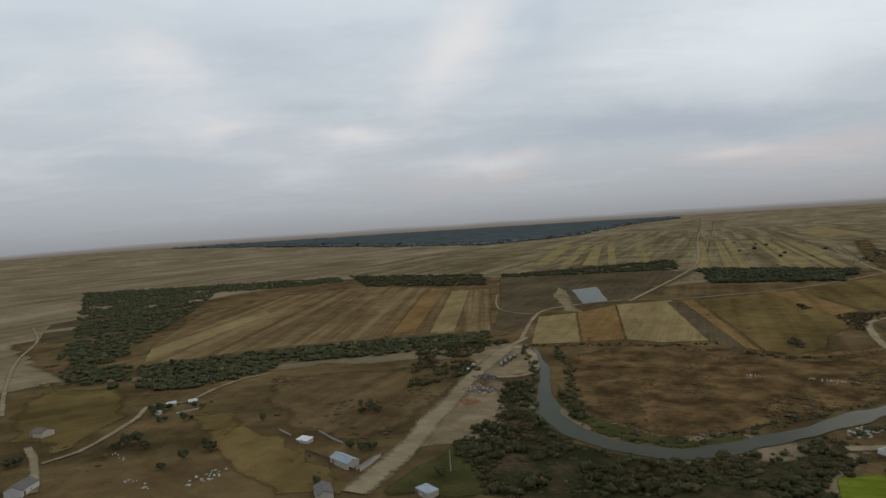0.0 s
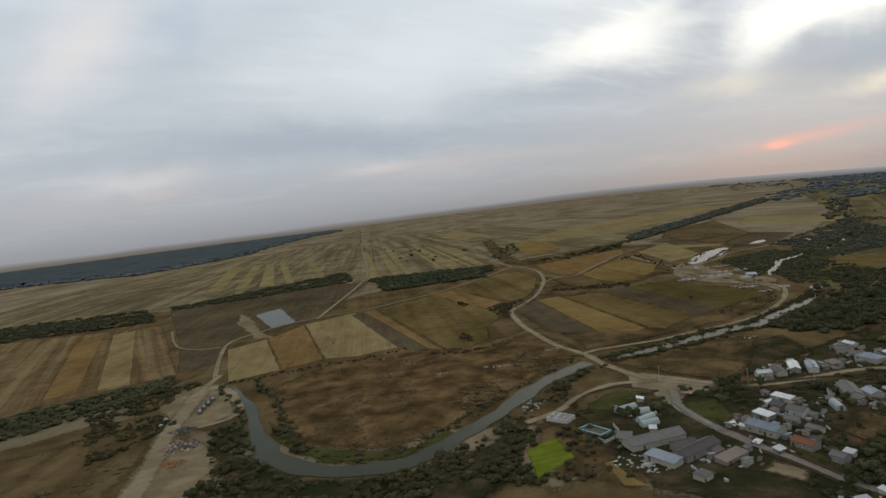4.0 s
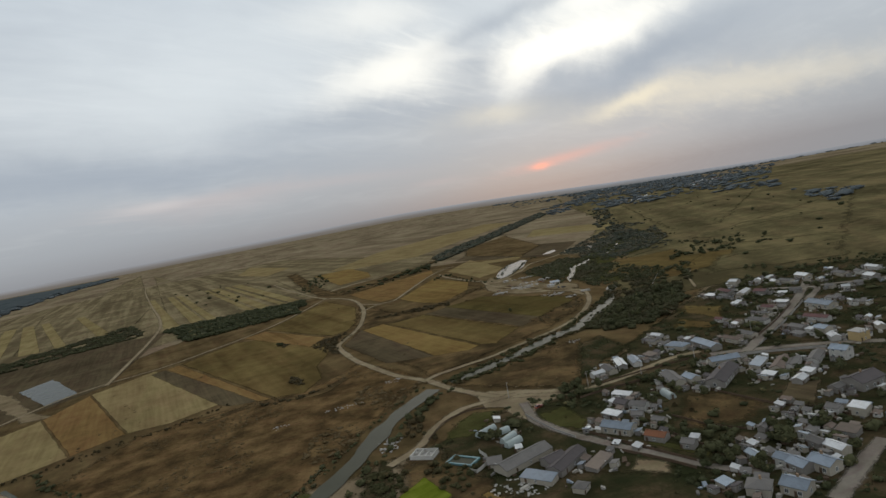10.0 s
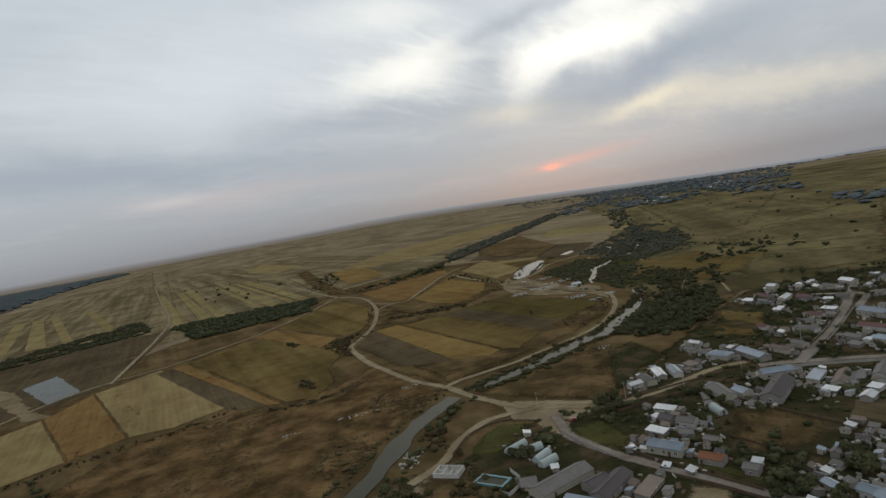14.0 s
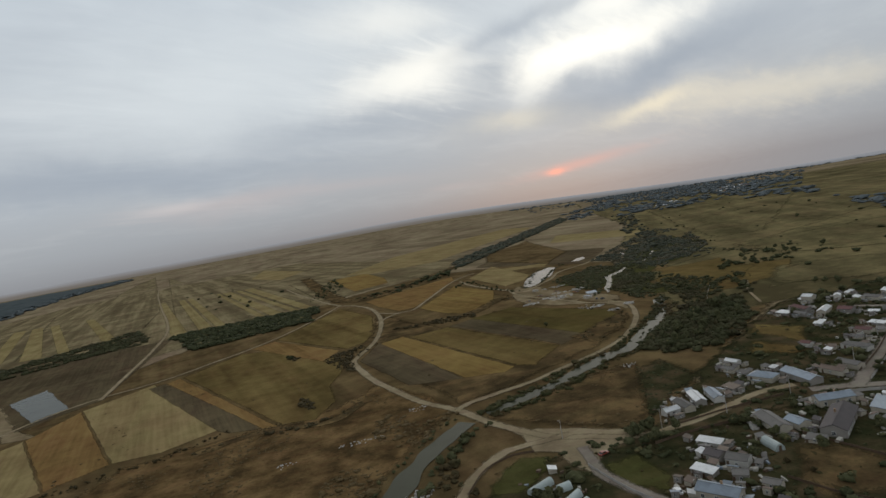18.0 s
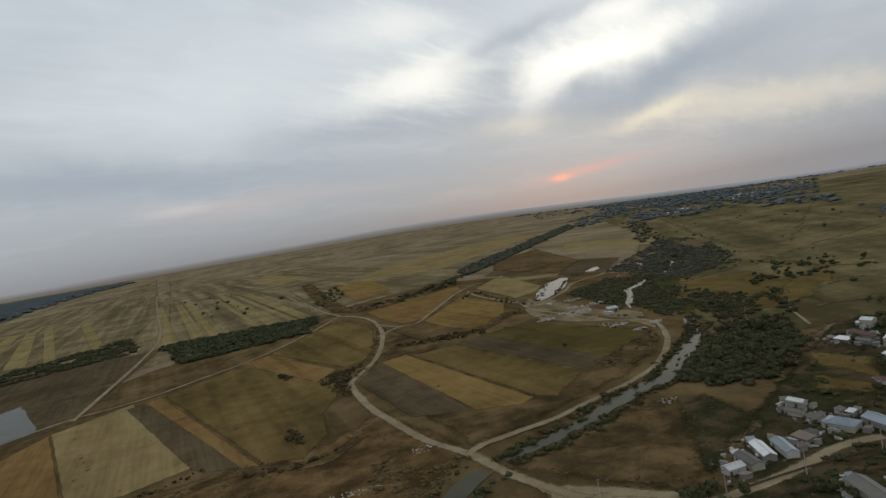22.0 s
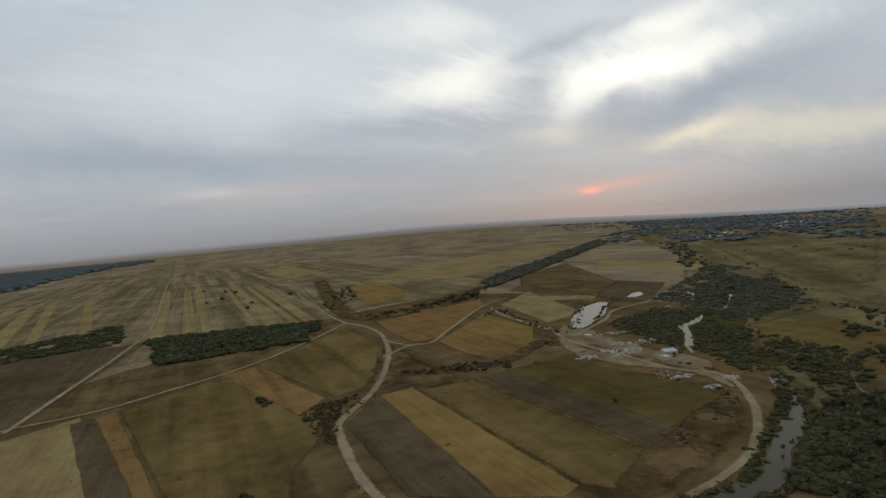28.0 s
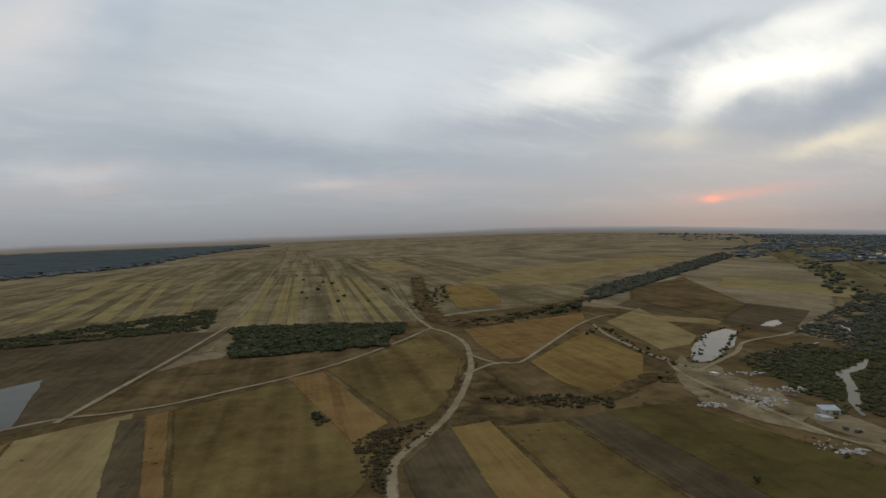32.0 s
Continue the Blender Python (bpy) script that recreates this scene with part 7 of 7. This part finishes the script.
# odds and ends lying about the yards: boards, sheets, sacks, woodpiles
def yard_junk(count, low, high, mat, words):
    verts, faces = [], []
    homes = [f for f in FOOT if f[1] < 460 and f[0] > 30]
    spots = []
    for k in range(count):
        x, y, a, hx, hy = homes[int(far_rng.integers(len(homes)))]
        r, b = math.hypot(hx, hy) * far_rng.uniform(0.8, 1.7), far_rng.uniform(0, 6.28)
        spots.append((x + r * math.cos(b), y + r * math.sin(b)))
    for x, y in clear_of_village(np.array(spots)):
        sx, sy, sz = far_rng.uniform(low, high), far_rng.uniform(low, high) * 0.6, far_rng.uniform(0.2, 0.9)
        a, k = far_rng.uniform(0, 6.28), len(verts)
        c, s = math.cos(a), math.sin(a)
        for z in (0.0, sz + 0.3):
            for u, v in ((-sx, -sy), (sx, -sy), (sx * 0.9, sy), (-sx, sy * 0.9)):
                verts.append((x + c * u - s * v, y + s * u + c * v, z + (0.25 * u if z else 0)))
        faces += [[k + i for i in q] for q in ((4, 5, 6, 7), (0, 1, 5, 4), (1, 2, 6, 5), (2, 3, 7, 6), (3, 0, 4, 7))]
    tagged(new("yard_junk", raw_mesh("yard_junk", verts, faces, MATS[mat])), words, "junk", "", "stuff")


yard_junk(520, 0.3, 1.3, "rubble_white", "pale boards and sacks lying about the yards")
yard_junk(260, 0.4, 1.4, "wood_dark", "dark woodpiles and timber about the yards")
yard_junk(200, 0.4, 1.5, "roof_gy", "grey sheets and lean-to covers about the yards")
yard_junk(90, 0.3, 1.2, "roof_lb", "blue-grey tin sheets about the yards")
# pine forest on the skyline: trees along its front, a rough canopy behind
forest_front = [(-3900, 2050), (-2700, 2050), (-1900, 2150), (-1300, 1980), (-1220, 2500), (-1180, 3300), (-1080, 3900), (-1240, 3900), (-1500, 3300), (-1600, 2700), (-2700, 2500), (-3900, 2500)]
thicket("forest", scatter(forest_front, 26, far_rng), 8, 14.5, MATS["hazed_far_leaf"], far_rng, TINY_CROWNS, 3.4, "dark forest on the skyline, haze blue in its leaf colour", 0, "forest")
deep = [(-3900, 2100), (-2700, 2100), (-1900, 2200), (-1340, 2060), (-1240, 2500), (-1200, 3200), (-1090, 3860), (-1130, 4250), (-1500, 4600), (-2000, 4700), (-4300, 2450)]
cols, rows_n, cell = 130, 100, 32.0
cv, cf, index = [], [], {}
for j in range(rows_n):
    gx = np.array([-4350 + cell * i for i in range(cols)])
    gy = np.full(cols, 2000 + cell * j)
    ok = inside(deep, gx, gy)
    for i in range(cols):
        if ok[i] and math.hypot(gx[i], gy[i]) < 4150:
            index[i, j] = len(cv)
            cv.append((gx[i] + far_rng.uniform(-10, 10), gy[i] + far_rng.uniform(-10, 10), far_rise(gx[i], gy[i]) + far_rng.uniform(10, 15.5)))
for i, j in index:
    if any(k not in index for k in ((i - 1, j), (i + 1, j), (i, j - 1), (i, j + 1))):
        x, y, _ = cv[index[i, j]]
        cv[index[i, j]] = (x, y, far_rise(x, y) - 2)
for i, j in list(index):
    q = [index.get(k) for k in ((i, j), (i + 1, j), (i + 1, j + 1), (i, j + 1))]
    if None not in q:
        cf.append(q)
tagged(new("forest_canopy", raw_mesh("forest_canopy", cv, cf, MATS["hazed_canopy_leaf"])), "dark forest canopy reaching to the skyline, haze blue in its colour", "forest", "", "stuff")
far_village = [(789, 1531), (901, 1572), (988, 1512), (1334, 1478), (1999, 2179), (2359, 3056), (2100, 3900), (1808, 3600)]
tree_places = scatter(far_village, 38, far_rng)
thicket("far_trees", tree_places[far_rng.uniform(size=len(tree_places)) < 0.5], 6, 11, MATS["hazed_far_leaf"], far_rng, TINY_CROWNS, 2.6, "dark trees about the far village", 0, "trees")
for outline in ([(1032, 1839), (1191, 1903), (1049, 1642), (932, 1624)], [(1433, 2012), (1623, 2095), (1481, 1806), (1233, 1688)]):
    for x, y in scatter(outline, 42, far_rng)[:40]:
        house(round(float(x)), round(float(y)), int(far_rng.integers(0, 180)), float(far_rng.uniform(8, 14)), float(far_rng.uniform(6, 9)), 3.2, "g", ["wh", "gy", "lb", "rd"][int(far_rng.integers(4))])
# belts of trees one behind the other in the hazy east
for outline in (
    [(1794, 4033), (2084, 3744), (1879, 2582), (1531, 1695), (1245, 1392), (1220, 1707), (1294, 2228), (1248, 2479)],
    [(933, 1007), (911, 841), (683, 648), (736, 751), (840, 902)],
    [(1043, 1495), (1237, 1598), (1138, 1245), (1010, 1114), (1005, 1315)],
    [(1036, 1989), (1132, 1961), (1025, 1495), (931, 1388), (863, 1608)],
    [(1001, 2384), (1393, 2755), (1144, 2209), (743, 1735)]):
    spots = scatter(outline, 30, far_rng)
    spots = clumped(spots[np.hypot(spots[:, 0], spots[:, 1]) < 4700], far_rng, 0.006, 0.8)
    thicket("far_trees", spots[:900], 4, 10, MATS["hazed_far_leaf"], far_rng, TINY_CROWNS, 3.4, "woods about the eastern villages, haze blue-grey in their leaf colour", 0, "trees")
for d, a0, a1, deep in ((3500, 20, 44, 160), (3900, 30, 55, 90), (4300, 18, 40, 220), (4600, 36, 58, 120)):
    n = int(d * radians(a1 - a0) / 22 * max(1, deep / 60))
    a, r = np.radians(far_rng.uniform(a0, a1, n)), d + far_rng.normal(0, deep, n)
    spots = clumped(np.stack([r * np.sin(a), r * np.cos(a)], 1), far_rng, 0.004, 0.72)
    thicket("far_trees", spots, 5, 11, MATS["hazed_far_leaf"], far_rng, TINY_CROWNS, 3.2, "tree belt on the eastern skyline, haze blue-grey in its leaf colour", 0, "trees")
# lone bushes on the striped fields
bush_places = scatter([(-150, 960), (-60, 940), (-120, 1700), (-420, 1800)], 55, far_rng)
thicket("lone_bushes", bush_places[far_rng.uniform(size=len(bush_places)) < 0.35], 3, 7, MATS["hedge_leaf"], far_rng, TINY_CROWNS, 1.6, "lone dark bushes on the stubble fields")
east = scatter([(260, 480), (420, 420), (700, 640), (1000, 1300), (650, 1200), (420, 760)], 42, far_rng)
thicket("lone_bushes", east[far_rng.uniform(size=len(east)) < 0.22], 2.5, 6, MATS["hedge_leaf"], far_rng, TINY_CROWNS, 1.5, "lone dark bushes on the pastures")
# added glowing ring with painted haze for the plain's rim: brown land, then blue-grey woods, then haze
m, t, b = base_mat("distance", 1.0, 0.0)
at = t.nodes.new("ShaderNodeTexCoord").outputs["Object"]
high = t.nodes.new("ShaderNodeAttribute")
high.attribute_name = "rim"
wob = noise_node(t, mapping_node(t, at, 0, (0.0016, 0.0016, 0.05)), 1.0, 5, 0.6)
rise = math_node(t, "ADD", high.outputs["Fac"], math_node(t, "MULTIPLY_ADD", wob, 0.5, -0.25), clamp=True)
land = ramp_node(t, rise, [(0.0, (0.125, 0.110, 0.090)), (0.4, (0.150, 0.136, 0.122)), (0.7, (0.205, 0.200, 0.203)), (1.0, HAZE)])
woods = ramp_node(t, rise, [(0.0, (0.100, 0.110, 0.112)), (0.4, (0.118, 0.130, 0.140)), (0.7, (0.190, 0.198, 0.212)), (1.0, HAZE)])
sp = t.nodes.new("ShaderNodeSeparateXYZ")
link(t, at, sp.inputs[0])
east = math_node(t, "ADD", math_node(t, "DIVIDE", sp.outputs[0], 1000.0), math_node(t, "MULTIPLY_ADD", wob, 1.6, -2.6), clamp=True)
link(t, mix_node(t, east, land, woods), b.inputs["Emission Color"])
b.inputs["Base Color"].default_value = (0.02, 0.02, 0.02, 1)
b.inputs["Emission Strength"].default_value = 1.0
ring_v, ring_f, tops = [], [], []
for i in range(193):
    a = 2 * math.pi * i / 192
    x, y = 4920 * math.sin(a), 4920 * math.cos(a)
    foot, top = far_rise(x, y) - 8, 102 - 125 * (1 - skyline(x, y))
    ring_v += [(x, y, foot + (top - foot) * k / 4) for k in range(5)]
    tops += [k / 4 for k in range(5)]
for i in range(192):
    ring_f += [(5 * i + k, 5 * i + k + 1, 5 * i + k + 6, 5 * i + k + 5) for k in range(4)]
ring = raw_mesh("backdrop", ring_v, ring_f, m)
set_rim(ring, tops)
tagged(new("backdrop", ring), "glowing backdrop of the plain's far rim with painted haze", "backdrop", "", "structure")
